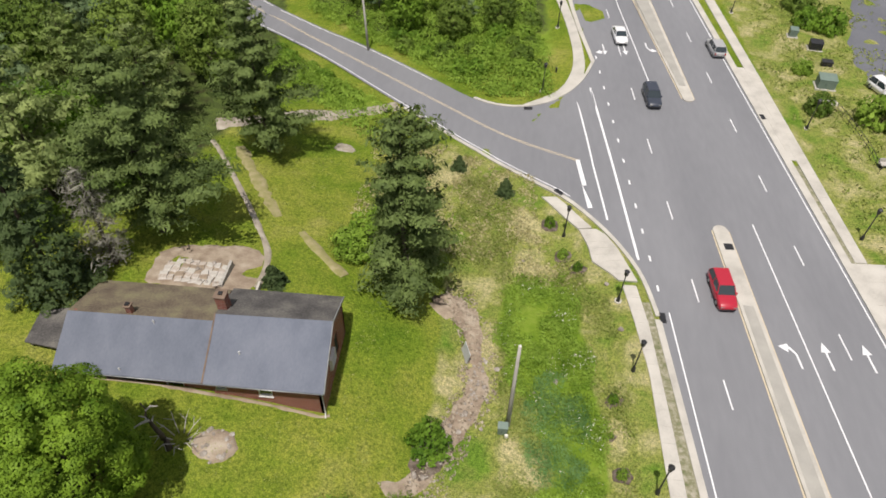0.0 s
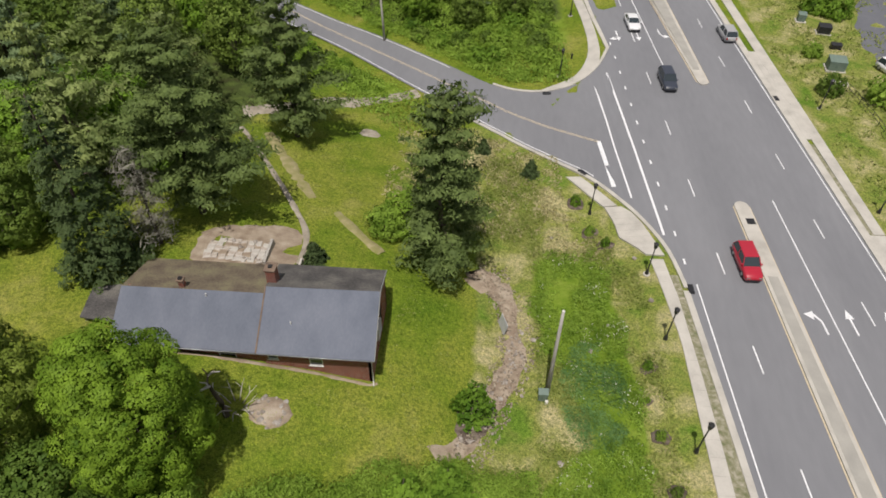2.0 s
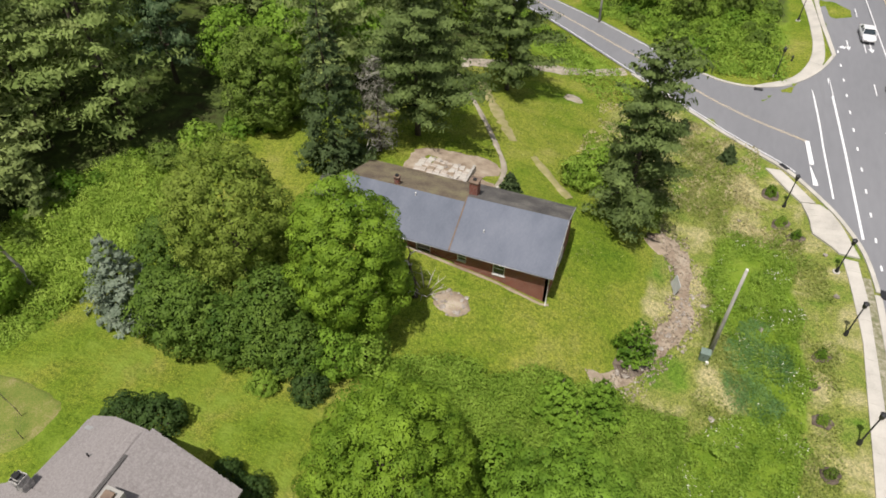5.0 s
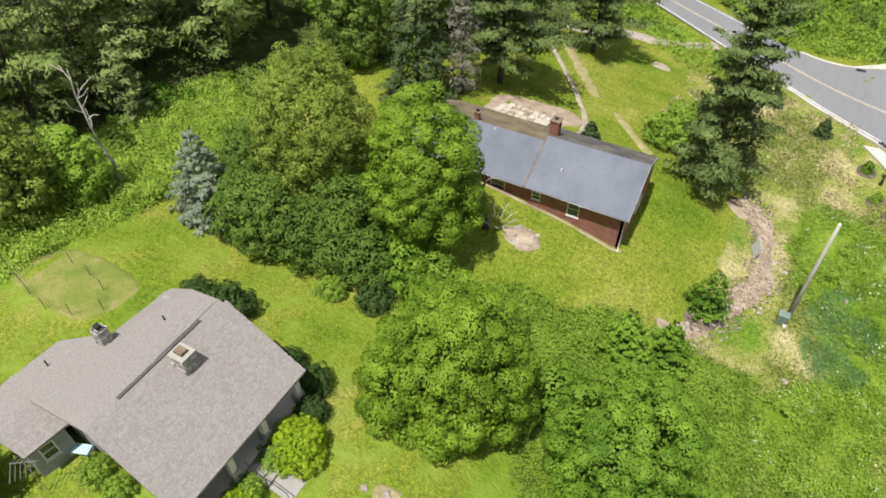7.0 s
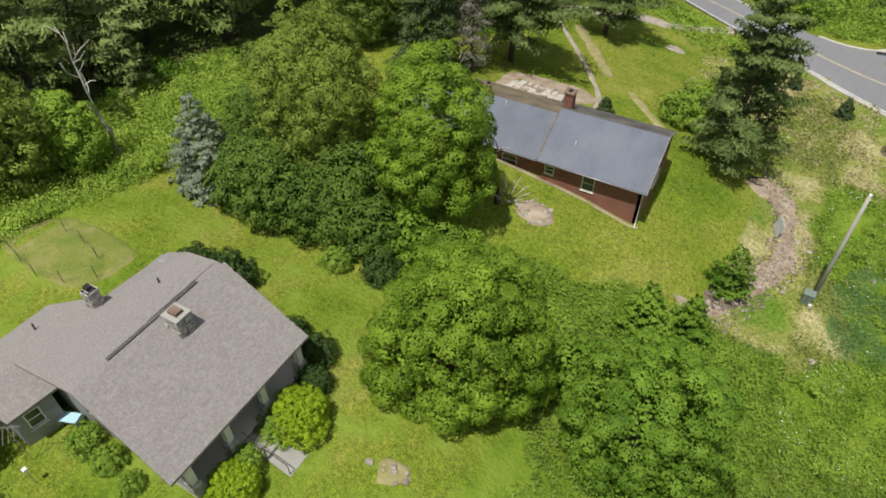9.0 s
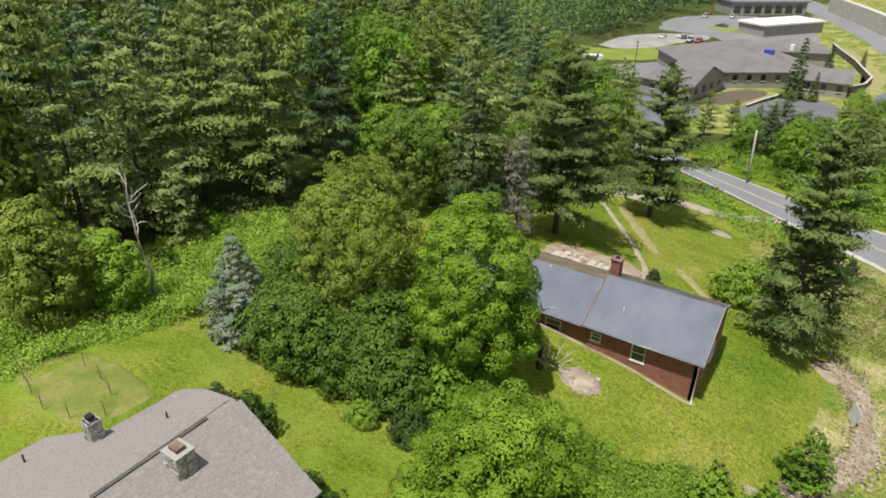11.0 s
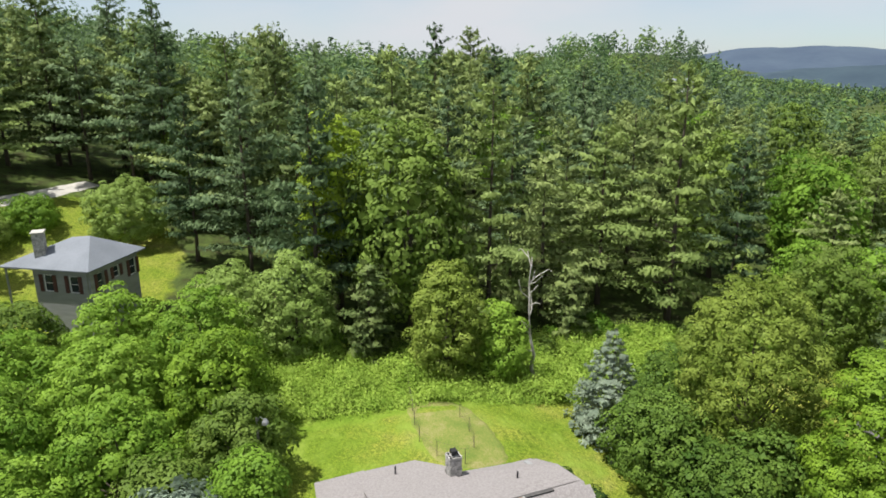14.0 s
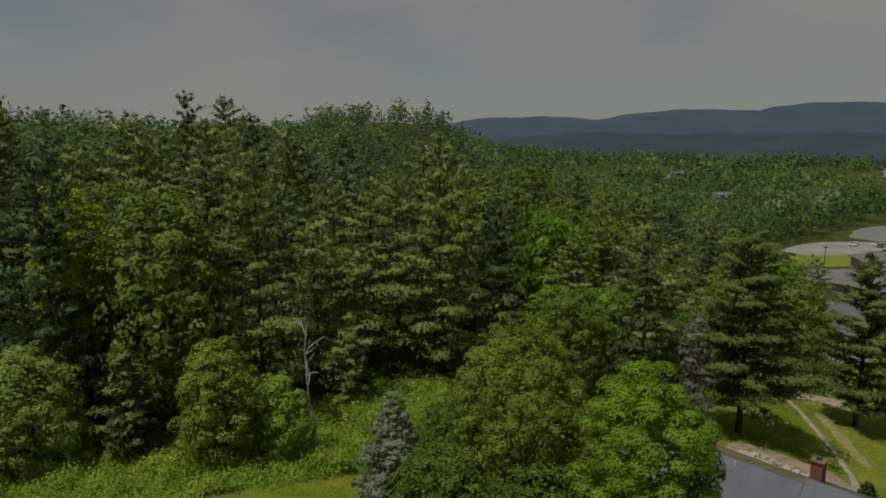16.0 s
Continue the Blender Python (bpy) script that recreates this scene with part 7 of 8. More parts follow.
def hits_wing(parent, p, q, depth, eave, rise, base, windows, gable=False):
    """A wing whose near eave runs from p to q in plan: walls, roof (hipped, or with a gable over the q end) and windows along the near side."""
    a, b = Vector((*p, 0)), Vector((*q, 0))
    way, n = (b - a).normalized(), (b - a).length
    m = Matrix.Translation((a.x, a.y, 0)) @ Matrix.Rotation(math.atan2(way.y, way.x), 4, "Z")
    w = part("wall", Shape().box(0.7, n - 0.7, 0.7, depth - 0.7, base, eave, m), M_OFFICE_WALL, parent)
    d = min(depth, n) / 2
    if gable:
        r0, r1 = (d * 0.8, depth / 2), (n, depth / 2)
    elif n > depth:
        r0, r1 = (d, depth / 2), (n - d, depth / 2)
    else:
        r0, r1 = (n / 2, d), (n / 2, depth - d)
    o = [m @ Vector((x, y, eave)) for x, y in ((0, 0), (n, 0), (n, depth), (0, depth))]
    e, f = (m @ Vector((x, y, eave + rise)) for x, y in (r0, r1))
    faces = ((o[0], o[1], f, e), (o[1], o[2], f), (o[2], o[3], e, f), (o[3], o[0], e)) if n > depth or gable else ((o[0], o[1], e), (o[1], o[2], f, e), (o[2], o[3], f), (o[3], o[0], e, f))
    r = Shape()
    for i, face in enumerate(faces):
        if gable and i == 1:
            part("gable", Shape().plate([p_ + way * -0.5 for p_ in face], 0.2, way), M_OFFICE_WALL, parent)
        else:
            r.plate(list(face), 0.25)
    part("roof", r, M_OFFICE_ROOF, parent, "grey-brown shingled roof")
    for k in range(windows):
        u = 0.7 + (n - 1.4) * (k + 0.5) / windows
        part("window", Shape().box(u - 0.6, u + 0.6, 0.6, 0.72, eave - 2.3, eave - 0.8, m), M_GLASS, w)
        part("sill", Shape().box(u - 0.7, u + 0.7, 0.5, 0.72, eave - 2.42, eave - 2.3, m), M_WHITE, w)
    return m


off = thing("office_building", Matrix(), "long low cream office building with hipped grey-brown roofs", "office building")
hits_wing(off, (-57.7, 150.0), (-43.1, 147.3), 18.8, -3.5, 3.6, -7.4, 2, gable=True)
hits_wing(off, (-46.0, 162.0), (-18.0, 183.2), 32.0, -3.0, 5.4, -7.4, 9)
hits_wing(off, (-24.5, 172.4), (-12.4, 173.9), 9.0, -3.6, 2.6, -7.4, 3, gable=True)
hits_wing(off, (-37.0, 205.0), (-20.0, 212.0), 12.0, -3.2, 2.6, -7.4, 0)
m = Matrix.Translation((-43.1, 147.3, 0)) @ Matrix.Rotation(radians(79.5), 4, "Z")
for k in range(4):
    part("window", Shape().box(2.6 + k * 4.2, 3.9 + k * 4.2, 0.5, 0.8, -5.8, -4.3, m), M_GLASS, off)
part("roof_unit", Shape().box(-35, -32.6, 182, 183.6, -0.9, 0.9), M_BLUE, off, "small blue rooftop unit")
for x, y, z in ((-41.0, 185.0, 1.2), (-30.0, 190.0, 1.0)):
    part("roof_vent", Shape().box(x, x + 1.0, y, y + 1.0, z - 0.8, z + 0.6), M_WHITE, off, "small white roof vent")
off2 = thing("white_roofed_store", pose(-44.5, 270, 0, 0, 0, 58), "flat white-roofed commercial building", "store")
part("wall", Shape().box(-15, 15, -6, 6, -7.6, -3.4), M_OFFICE_WALL, off2)
part("roof", Shape().box(-15.6, 15.6, -6.6, 6.6, -3.4, -2.8), M_WHITE, off2)
off3 = thing("dark_store", pose(-62, 322, 0, 0, 0, 39), "far flat commercial building with a dark front", "store")
part("wall", Shape().box(-17, 17, -8, 8, -7.6, -2.2), M_OFFICE_WALL, off3)
part("roof", Shape().box(-17.6, 17.6, -8.6, 8.6, -2.2, -1.4), M_ROOF_C, off3)
part("parapet", Shape().box(-17.6, 17.6, 2.0, 8.6, -1.4, -0.2), M_WHITE, off3, "pale rear parapet")
for k in range(7):
    part("window", Shape().box(-16 + k * 4.7, -13 + k * 4.7, -8.15, -7.9, -6.2, -3.6), M_GLASS, off3)
def yard_wall(pts, high, label):
    """A dark block wall with a pale coping, following the land."""
    w = Shape()
    c = Shape()
    for (x0, y0), (x1, y1) in zip(pts, pts[1:]):
        d = Vector((x1 - x0, y1 - y0, 0)).normalized().cross(Vector((0, 0, 1))) * 0.25
        for s, lo, hi, k in ((w, -1.0, high, 1.0), (c, high, high + 0.14, 1.1)):
            low = [(x0 - d.x * k, y0 - d.y * k, G(x0, y0)), (x1 - d.x * k, y1 - d.y * k, G(x1, y1)), (x1 + d.x * k, y1 + d.y * k, G(x1, y1)), (x0 + d.x * k, y0 + d.y * k, G(x0, y0))]
            s.add([(p[0], p[1], p[2] + lo) for p in low] + [(p[0], p[1], p[2] + hi) for p in low], ((3, 2, 1, 0), (4, 5, 6, 7), (0, 1, 5, 4), (1, 2, 6, 5), (2, 3, 7, 6), (3, 0, 4, 7)))
    ob = tagged(part("retaining_wall", w, M_ROOF_OLD), label, "wall", kind="structure")
    part("coping", c, M_CONCRETE, ob, "pale concrete coping")


yard_wall([(-24, 246), (-21.7, 237.6), (-15.6, 220), (-9.4, 195.7), (-10.4, 186), (-13.3, 180.2)], 1.8, "dark retaining wall with a pale coping round the office yard")
yard_wall([(-31.4, 150.5), (-29.4, 158.0), (-26.7, 166.1)], 0.7, "low pale-topped wall below the offices")
drape("car_park", [(-66, 122), (-50, 118), (-39, 128), (-38, 146.6), (-58, 149), (-66, 142)], 0.12, M_ASPHALT_DARK, "dark asphalt office car park", "car park")
drape("car_park", [(-35, 145), (-24, 134), (-13, 140), (-12, 160), (-15, 169), (-24, 170), (-28.6, 160)], 0.14, M_ASPHALT_DARK, "dark asphalt office car park", "car park")
drape("court_garden", [(-41.5, 149), (-35.5, 149), (-28.8, 167), (-31, 172), (-40, 164.5)], 0.14, M_MULCH, "brown mulched garden in the office court", "garden bed")
drape("car_park", [(-86, 152), (-66, 160), (-58, 172), (-47, 196), (-40, 214), (-48, 218), (-60, 196), (-72, 178), (-88, 166)], 0.13, M_ASPHALT, "grey asphalt lane behind the offices", "car park")
drape("car_park", [(-90, 203), (-82, 200), (-73, 208), (-68, 226), (-60, 240), (-66, 248), (-80, 240), (-90, 226)], 0.15, M_GRAVEL_PALE, "pale gravel car park", "car park")
drape("car_park", [(-84, 248), (-62, 244), (-40, 222), (-26, 226), (-28, 262), (-42, 310), (-74, 306), (-92, 280)], 0.13, M_ASPHALT, "grey asphalt store car park", "car park")
drape("meadow_patch", [(-100, 176), (-80, 180), (-64, 192), (-54, 210), (-52, 226), (-62, 232), (-72, 212), (-84, 198), (-100, 200)], 0.1, M_LAWN_FAR, "bright rough grass between car parks", "grass")
drape("meadow_patch", [(-70, 262), (-50, 256), (-48, 262), (-68, 270)], 0.3, M_LAWN_FAR, "grass island between car parks", "grass")
drape("access_road", [(-7.4, 166), (-7.6, 180), (-4.5, 192), (-1.0, 198), (4.5, 196), (4.5, 173), (-2.4, 165.6)], 0.16, M_ASPHALT_DARK, "dark asphalt access road below the main road", "road")
drape("dry_bank", [(-23.4, 248), (-15, 222), (-8.6, 197), (-11.8, 181), (-9.2, 179), (-5.5, 196), (-6.0, 208), (-12, 228), (-19, 251)], 0.12, M_DRY, "dry grass bank behind the retaining wall", "bank", jag=0.1)
lp = thing("car_park_lamp", pose(-66, 172.2, G(-66, 172.2)), "slim dark car park lamp on a tall pole", "street lamp")
part("pole", Shape().tube([(0, 0, -0.2), (0, 0, 8.0)], [0.12, 0.08], 6), M_BLACK_METAL, lp)
part("head", Shape().box(-0.5, 0.5, -0.2, 0.2, 7.9, 8.1), M_BLACK_METAL, lp)
bx = thing("storage_box", pose(-79.8, 174.5, G(-79.8, 174.5), 0, 0, 30), "white storage container beside the grass", "container")
part("body", Shape().box(-3, 3, -1.3, 1.3, 0.0, 2.6), M_WHITE, bx)
part("door", Shape().box(-1.2, 1.2, -1.36, -1.3, 0.2, 2.4), M_GREY_METAL, bx)
rng = np.random.default_rng(3)
for i in range(16):
    x, y = (-70 + rng.uniform(-8, 12), 234 + rng.uniform(-6, 6)) if i < 5 else (-62 + rng.uniform(-16, 18), 282 + rng.uniform(-16, 18))
    car(x, y, rng.choice([0, 90, 180]), (P_WHITE, P_SILVER, P_NAVY, P_RED, P_WHITE)[i % 5], "parked car far off on the car park", suv=bool(i % 2))
OFFICE_SPRUCE = spruce_meshes("conifer", 15.0, 3.2, np.random.default_rng(41), M_SPRUCE, tufts=20, whorls=18, leaf=(0.7, 0.3), droop=0.3, power=0.8)
for x, y, k in ((-24.0, 166.5, 1.0), (-19.6, 166.0, 0.5), (-20.5, 202.0, 0.55), (-13.0, 214.0, 0.4)):
    plant(OFFICE_SPRUCE, "conifer", "dark conifer beside the offices", "conifer", x, y, x * 9, k, "conifers by the offices")
# houses far off in the forest
FAR_HOUSES = ((-330, 264, 18, 20), (-186, 461, 17, 65), (-170, 490, 15, 70), (-255, 509, 14, 40), (-430, 749, 20, 55), (-150, 560, 16, 80))


def far_house(x, y, length, turn):
    h = thing("far_house", pose(x, y, G(x, y), 0, 0, turn), "pale far house with a grey roof among the trees", "house", "far houses")
    L, D = length / 2, length * 0.3
    part("wall", Shape().box(-L, L, -D, D, -2, 6.2), M_CREAM, h, "pale painted wall")
    part("roof", Shape().plate([(-L - 0.5, -D - 0.6, 6.0), (L + 0.5, -D - 0.6, 6.0), (L + 0.5, 0, 9.2), (-L - 0.5, 0, 9.2)], 0.2), M_ROOF_C, h, "grey roof slope")
    part("roof", Shape().plate([(-L - 0.5, 0, 9.2), (L + 0.5, 0, 9.2), (L + 0.5, D + 0.6, 6.0), (-L - 0.5, D + 0.6, 6.0)], 0.2), M_ROOF_C, h, "grey roof slope")
    for k in range(4):
        wx = -L + (k + 0.5) * length / 4
        part("window", Shape().box(wx - 0.7, wx + 0.7, -D - 0.05, -D + 0.1, 3.6, 5.2), M_DARK, h, "dark window")
    for side in (-1, 1):
        part("gable", Shape().add([(side * (L - d), yy, z) for d in (0, 0.2) for yy, z in ((-D, 6.2), (D, 6.2), (0, 9.0))], [(0, 1, 2), (5, 4, 3), (0, 3, 4, 1), (1, 4, 5, 2), (2, 5, 3, 0)]), M_CREAM, h)


for spec in FAR_HOUSES:
    far_house(*spec)


# ---- grass, weeds and brush ----
def growth(name, n, region, keep, sizes, quads, spread, tall, mat, label, seed, category="grass"):
    """Tufts of small leaves over a stretch of land, as one mesh."""
    r = np.random.default_rng(seed)
    x, y = r.uniform(region[0], region[1], n), r.uniform(region[2], region[3], n)
    ok = keep(x, y, r)
    x, y = x[ok], y[ok]
    m = len(x)
    k = r.uniform(0.5, 1.3, (m, 1))
    ox, oy = r.normal(size=(m, quads)) * spread * k, r.normal(size=(m, quads)) * spread * k
    mound = np.array([max(0.0, noise.noise(Vector((a * 0.45, b * 0.45, seed)))) * 2.6 * tall if tall > 0.3 else 0.0 for a, b in zip(x, y)])
    z = ground(x, y)[:, None] + mound[:, None] + np.abs(r.normal(size=(m, quads))) * tall * k * 0.5 + 0.05
    c = np.stack([x[:, None] + ox, y[:, None] + oy, z], -1).reshape(-1, 3)
    dome = np.stack([ox / (spread * k), oy / (spread * k), np.full(ox.shape, 1.2)], -1).reshape(-1, 3)
    nrm = dome + r.normal(size=dome.shape) * 0.3
    size = np.repeat((sizes * r.uniform(0.7, 1.3, m))[:, None], quads, 1).reshape(-1, 1)
    v, f = leaves(c, nrm, size, size * 0.55, r)
    tagged(new(name, arrays_mesh(name, v, f, mat, nrm)), label, category, kind="stuff")


off_road = lambda x, y: (side_distance(x, y)[0] > 6) & (x < left_kerb(y) - 4.2) & ~((y > 43.5) & (x > 5.5 + 0.8 * np.clip(52 - y, 0, 6)))
patchy = lambda x, y, s, lo: np.array([noise.noise(Vector((a * s, b * s, 3))) for a, b in zip(x, y)]) + np.random.default_rng(len(x)).normal(size=len(x)) * 0.14 > lo
clover = lambda x, y: ((x - 7.0) / 2.8) ** 2 + ((y - 28.5) / 5.6) ** 2 < 1
in_strip = lambda x, y: (x > meadow_left(y) + 0.5 * np.sin(y * 1.3)) & (x < meadow_right(y) + 0.4 * np.sin(y * 0.9 + 1))
growth("meadow_weeds", 14000, (-3, 13, 8, 60), lambda x, y, r: off_road(x, y) & patchy(x, y, 0.22, -0.05) & ~((x < 2.2) & (y > 21) & (y < 42)) & ~in_strip(x, y), 0.2, 7, 0.24, 0.22, M_WEED, "rank mixed weeds and grasses of the meadow", 1)
growth("meadow_brush", 5200, (0.5, 11.5, 8, 45), lambda x, y, r: patchy(x, y, 0.3, -0.3) & in_strip(x, y) & ~(clover(x, y) & patchy(x, y, 0.4, -0.15)), 0.17, 16, 0.27, 0.45, M_BRUSH, "dense bright green brambles in the meadow", 2, "brush")
M_CLOVER = leafy("bluish_green_leaves", (0.085, 0.185, 0.05), (0.20, 0.335, 0.11), island=0.2)
growth("meadow_vetch", 2600, (4, 10, 22, 35), lambda x, y, r: clover(x, y) & patchy(x, y, 0.35, -0.2), 0.13, 12, 0.26, 0.28, M_CLOVER, "low bluish green vetch spreading in the meadow", 16, "brush")
lawn_foot = lambda x: np.interp(x, [-21, -19.9, -17.7, -14.4, -11.2, -8.1, -5, 2], [12.3, 15.3, 16.4, 17.1, 18.0, 20.0, 20.3, 21]) + 0.5 * np.sin(x * 1.1)
growth("lawn_brush", 8200, (-21, 2, 8, 21), lambda x, y, r: (y < lawn_foot(x)) & (y > np.interp(x, [-21, -16, -8, 2], [12.0, 11.6, 11.2, 8.5])), 0.17, 18, 0.3, 0.6, M_BRUSH, "thick green brush at the foot of the lawn", 3, "brush")
growth("slope_brush", 6000, (-13, 12.5, -14, 14), lambda x, y, r: (x > -11.5 + 0.9 * np.sin(y * 0.7) + 0.25 * np.clip(6 - y, 0, 30)) & (x < left_kerb(y) - 5.2) & patchy(x, y, 0.2, -0.3), 0.17, 15, 0.3, 0.5, M_RANK, "dense olive green brush down the slope", 14, "brush")
growth("wood_edge_brush", 6000, (-58, -43.2, -14, 25), lambda x, y, r: (x < -45.2 + 0.10 * y) & (woods(x, y) < 0.95), 0.19, 26, 0.42, 0.75, M_LUSH, "tall lush green growth along the wood edge", 4, "brush")
growth("roadside_brush", 7500, (-34, 9, 74, 112), lambda x, y, r: (side_distance(x, y)[0] > 6.0) & (x < 8.4 - 0.1 * (y - 76)) & (y > 78), 0.32, 14, 0.5, 0.8, M_BRUSH, "thick bright green brush by the junction", 5, "brush")
growth("driveway_brush", 2200, (-36, -8, 66, 92), lambda x, y, r: (side_distance(x, y)[0] > 5.2) & (side_distance(x, y)[0] < 13) & (y < 94 - (x + 36) * 0.8) & (y > 72 - (x + 22) * 0.75), 0.34, 9, 0.4, 0.5, M_BRUSH, "bright green brush between driveway and road", 6, "brush")
growth("bank_weeds", 6000, (37, 60, 30, 118), lambda x, y, r: (x > right_kerb(y) + 4.2) & patchy(x, y, 0.15, 0.0), 0.34, 4, 0.25, 0.2, M_WEED, "rough grass and weeds on the bank", 7)
growth("verge_grass", 6500, (-14, 12, 44, 66), lambda x, y, r: off_road(x, y) & patchy(x, y, 0.3, 0.0), 0.26, 4, 0.2, 0.16, M_DRYWEED, "dry straw-coloured grass tufts", 8)
growth("lawn_tufts", 9000, (-34, -3, 12, 72), lambda x, y, r: off_road(x, y) & ~((x > -32) & (x < -10) & (y > 24.6) & (y < 43)) & patchy(x, y, 0.35, 0.05), 0.13, 4, 0.16, 0.05, M_WEED, "short uneven grass tufts in the lawn", 9)
growth("gully_litter", 1500, (-5, 3, 20, 42), lambda x, y, r: np.abs(x - np.interp(y, [20, 24, 28, 31, 34, 37, 41], [-3.6, -2.2, -0.7, 0.3, 0.6, 0.0, -2.0])) < 1.7, 0.28, 3, 0.2, 0.05, M_LITTER, "dead brown leaves and twigs in the gully", 10, "leaf litter")
M_FLOWER = material("white_petals", ((0.55, 0.55, 0.42), (0.75, 0.75, 0.62)), 0.7, 3.0)
growth("meadow_flowers", 1700, (2.0, 11, 10, 44), lambda x, y, r: in_strip(x, y) & patchy(x, y, 0.3, 0.2), 0.13, 3, 0.16, 0.5, M_FLOWER, "small white wild flowers among the brambles", 12, "flowers")


# ---- the wood ----
def scatter(n, x0, x1, y0, y1, gap, ok, rng, taken):
    """Up to n places at least gap apart where ok(x, y) holds."""
    out = []
    for _ in range(n * 12):
        if len(out) >= n:
            break
        x, y = rng.uniform(x0, x1), rng.uniform(y0, y1)
        if not ok(x, y):
            continue
        if all((x - a) ** 2 + (y - b) ** 2 > gap * gap for a, b in taken):
            out.append((x, y))
            taken.append((x, y))
    return out


taken = [(-44.0, 36.6), (-29.4, 42.6), (-25.2, 62.6), (-36.0, 36.6), (-39.3, 10.2), (-34.4, 17.2), (-24.9, 17.4)]
rng = np.random.default_rng(21)
HOUSE_C = (-70.5, -24.5)


def in_wood(x, y):
    if float(woods(x + 2.5, y)) < 0.9 or float(side_distance(x, y)[0]) < 9:
        return False
    if math.hypot(x - HOUSE_C[0], y - HOUSE_C[1]) < 11 or (-100 < x < -60 and -20 < y < -8 and x > -74) or (x > -58 and y < -14):
        return False
    return not (y > 112 and x > -95)


def wood_tree(i, x, y, near):
    mixed = x > -60 and y > 42
    if rng.uniform() < (0.5 if mixed else 0.93 if near else 0.84):
        plant((PINES[(1, 3)[i % 2]] if x < -55 and y < 2 else PINES[i % 6]) if near else (PINES_DEEP + PINES_HIGH)[i % 5], "pine_tree", "tall green white pine in the wood", "pine tree", x, y, rng.uniform(0, 360), rng.uniform(0.8, 1.1) * (0.82 if y > 48 else 1.0), "pines of the wood", tall=rng.uniform(0.78, 1.2))
    else:
        plant(BROAD[(0, 1, 3)[i % 3]], "broadleaf_tree", "leafy green broadleaf tree in the wood", "tree", x, y, rng.uniform(0, 360), rng.uniform(0.85, 1.2) * (0.8 if mixed else 1.0), "broadleaf trees of the wood", tall=1.15)


BRIGHT = ((-52.5, 43.5), (-48.2, 47.5), (-44.6, 51.0), (-41.6, 54.5))
taken += list(BRIGHT)
for i, (x, y) in enumerate(BRIGHT):
    plant(BROAD[0], "broadleaf_tree", "bright green rounded tree at the wood edge", "tree", x, y, i * 70, 0.72 + 0.05 * (i % 3), "bright trees at the wood edge")
edge_places = scatter(86, -85, -32, -45, 110, 6.6, lambda x, y: in_wood(x, y) and float(woods(x + 18, y)) < 0.9, rng, taken)
for i, (x, y) in enumerate(edge_places):
    wood_tree(i, x, y, True)
for i, (x, y) in enumerate(scatter(180, -135, -36, -70, 112, 6.8, in_wood, rng, taken)):
    wood_tree(i, x, y, False)
for i, (x, y) in enumerate(((-97, -13), (-104, -9), (-102, -17.5), (-112, -3), (-118, -14), (-111, -20), (-122, -24), (-119, -33), (-114, -41), (-108, -48))):
    plant(PINES[(0, 2, 3, 4)[i % 4]], "pine_tree", "very tall white pine on the rising ground", "pine tree", x, y, i * 50, 1.08 + 0.06 * (i % 4), "tall pines on the slope")
plant(round_meshes("broadleaf", 19.5, 3.6, 3.0, 0.85, 110, rng, M_YELLOW, leaf=(0.25, 0.18), open_=0.12, point=0.7), "broadleaf_tree", "tall yellow-green tree among the pines", "tree", -66.5, -2.5)
# between the side road and the offices, and beyond the thicket by the junction
rows = scatter(52, -70, 6, 88, 122, 4.4, lambda x, y: float(side_distance(x, y)[0]) > 9 and (y > 95 or x < -12) and x < 4 - (y - 90) * 0.2, rng, taken)
for i, (x, y) in enumerate(rows):
    if rng.uniform() < 0.45:
        plant(PINES[i % 6], "pine_tree", "green white pine beyond the side road", "pine tree", x, y, rng.uniform(0, 360), (0.42 if x > -48 else 0.75) * rng.uniform(0.8, 1.2), "pines beyond the side road")
    else:
        plant(BROAD[i % 4], "broadleaf_tree", "leafy green tree beyond the side road", "tree", x, y, rng.uniform(0, 360), (0.55 if x > -48 else 0.9) * rng.uniform(0.8, 1.2), "trees beyond the side road")
# screen of trees between the offices and the main road
for i, (x, y) in enumerate(((-10.5, 131), (-6.4, 136), (-2.6, 130), (1.0, 138), (-13.4, 126), (-3.2, 122), (-8.0, 124.5), (1.2, 124), (-5.2, 147), (0.2, 148), (-9.2, 142), (3.0, 145), (-1.5, 156), (3.2, 158))):
    if i % 3:
        plant(BROAD[i % 4], "broadleaf_tree", "leafy green tree screening the offices", "tree", x, y, i * 63, 0.56 + 0.05 * (i % 4), "trees screening the offices")
    else:
        plant(PINES[i % 6], "pine_tree", "green white pine screening the offices", "pine tree", x, y, i * 63, 0.5, "pines screening the offices")
# low bushes at the wood's foot and in the rank growth round the clearing
spots = scatter(46, -62, -34, -16, 60, 2.4, lambda x, y: 0.3 < float(woods(x, y)) < 0.98, rng, [])
spots += scatter(34, -34, 6, 84, 98, 2.4, lambda x, y: float(side_distance(x, y)[0]) > 7.5 and x < 5, rng, [])
spots += scatter(16, -32, -12, 66, 88, 2.2, lambda x, y: 5.5 < float(side_distance(x, y)[0]) < 9 and y > x * -0.9 + 62 and x < -24, rng, [])
for i, (x, y) in enumerate(spots):
    plant(BUSHES[i % 3], "bush", "rank green bush in the undergrowth", "bush", x, y, rng.uniform(0, 360), rng.uniform(0.45, 0.95), "undergrowth bushes")


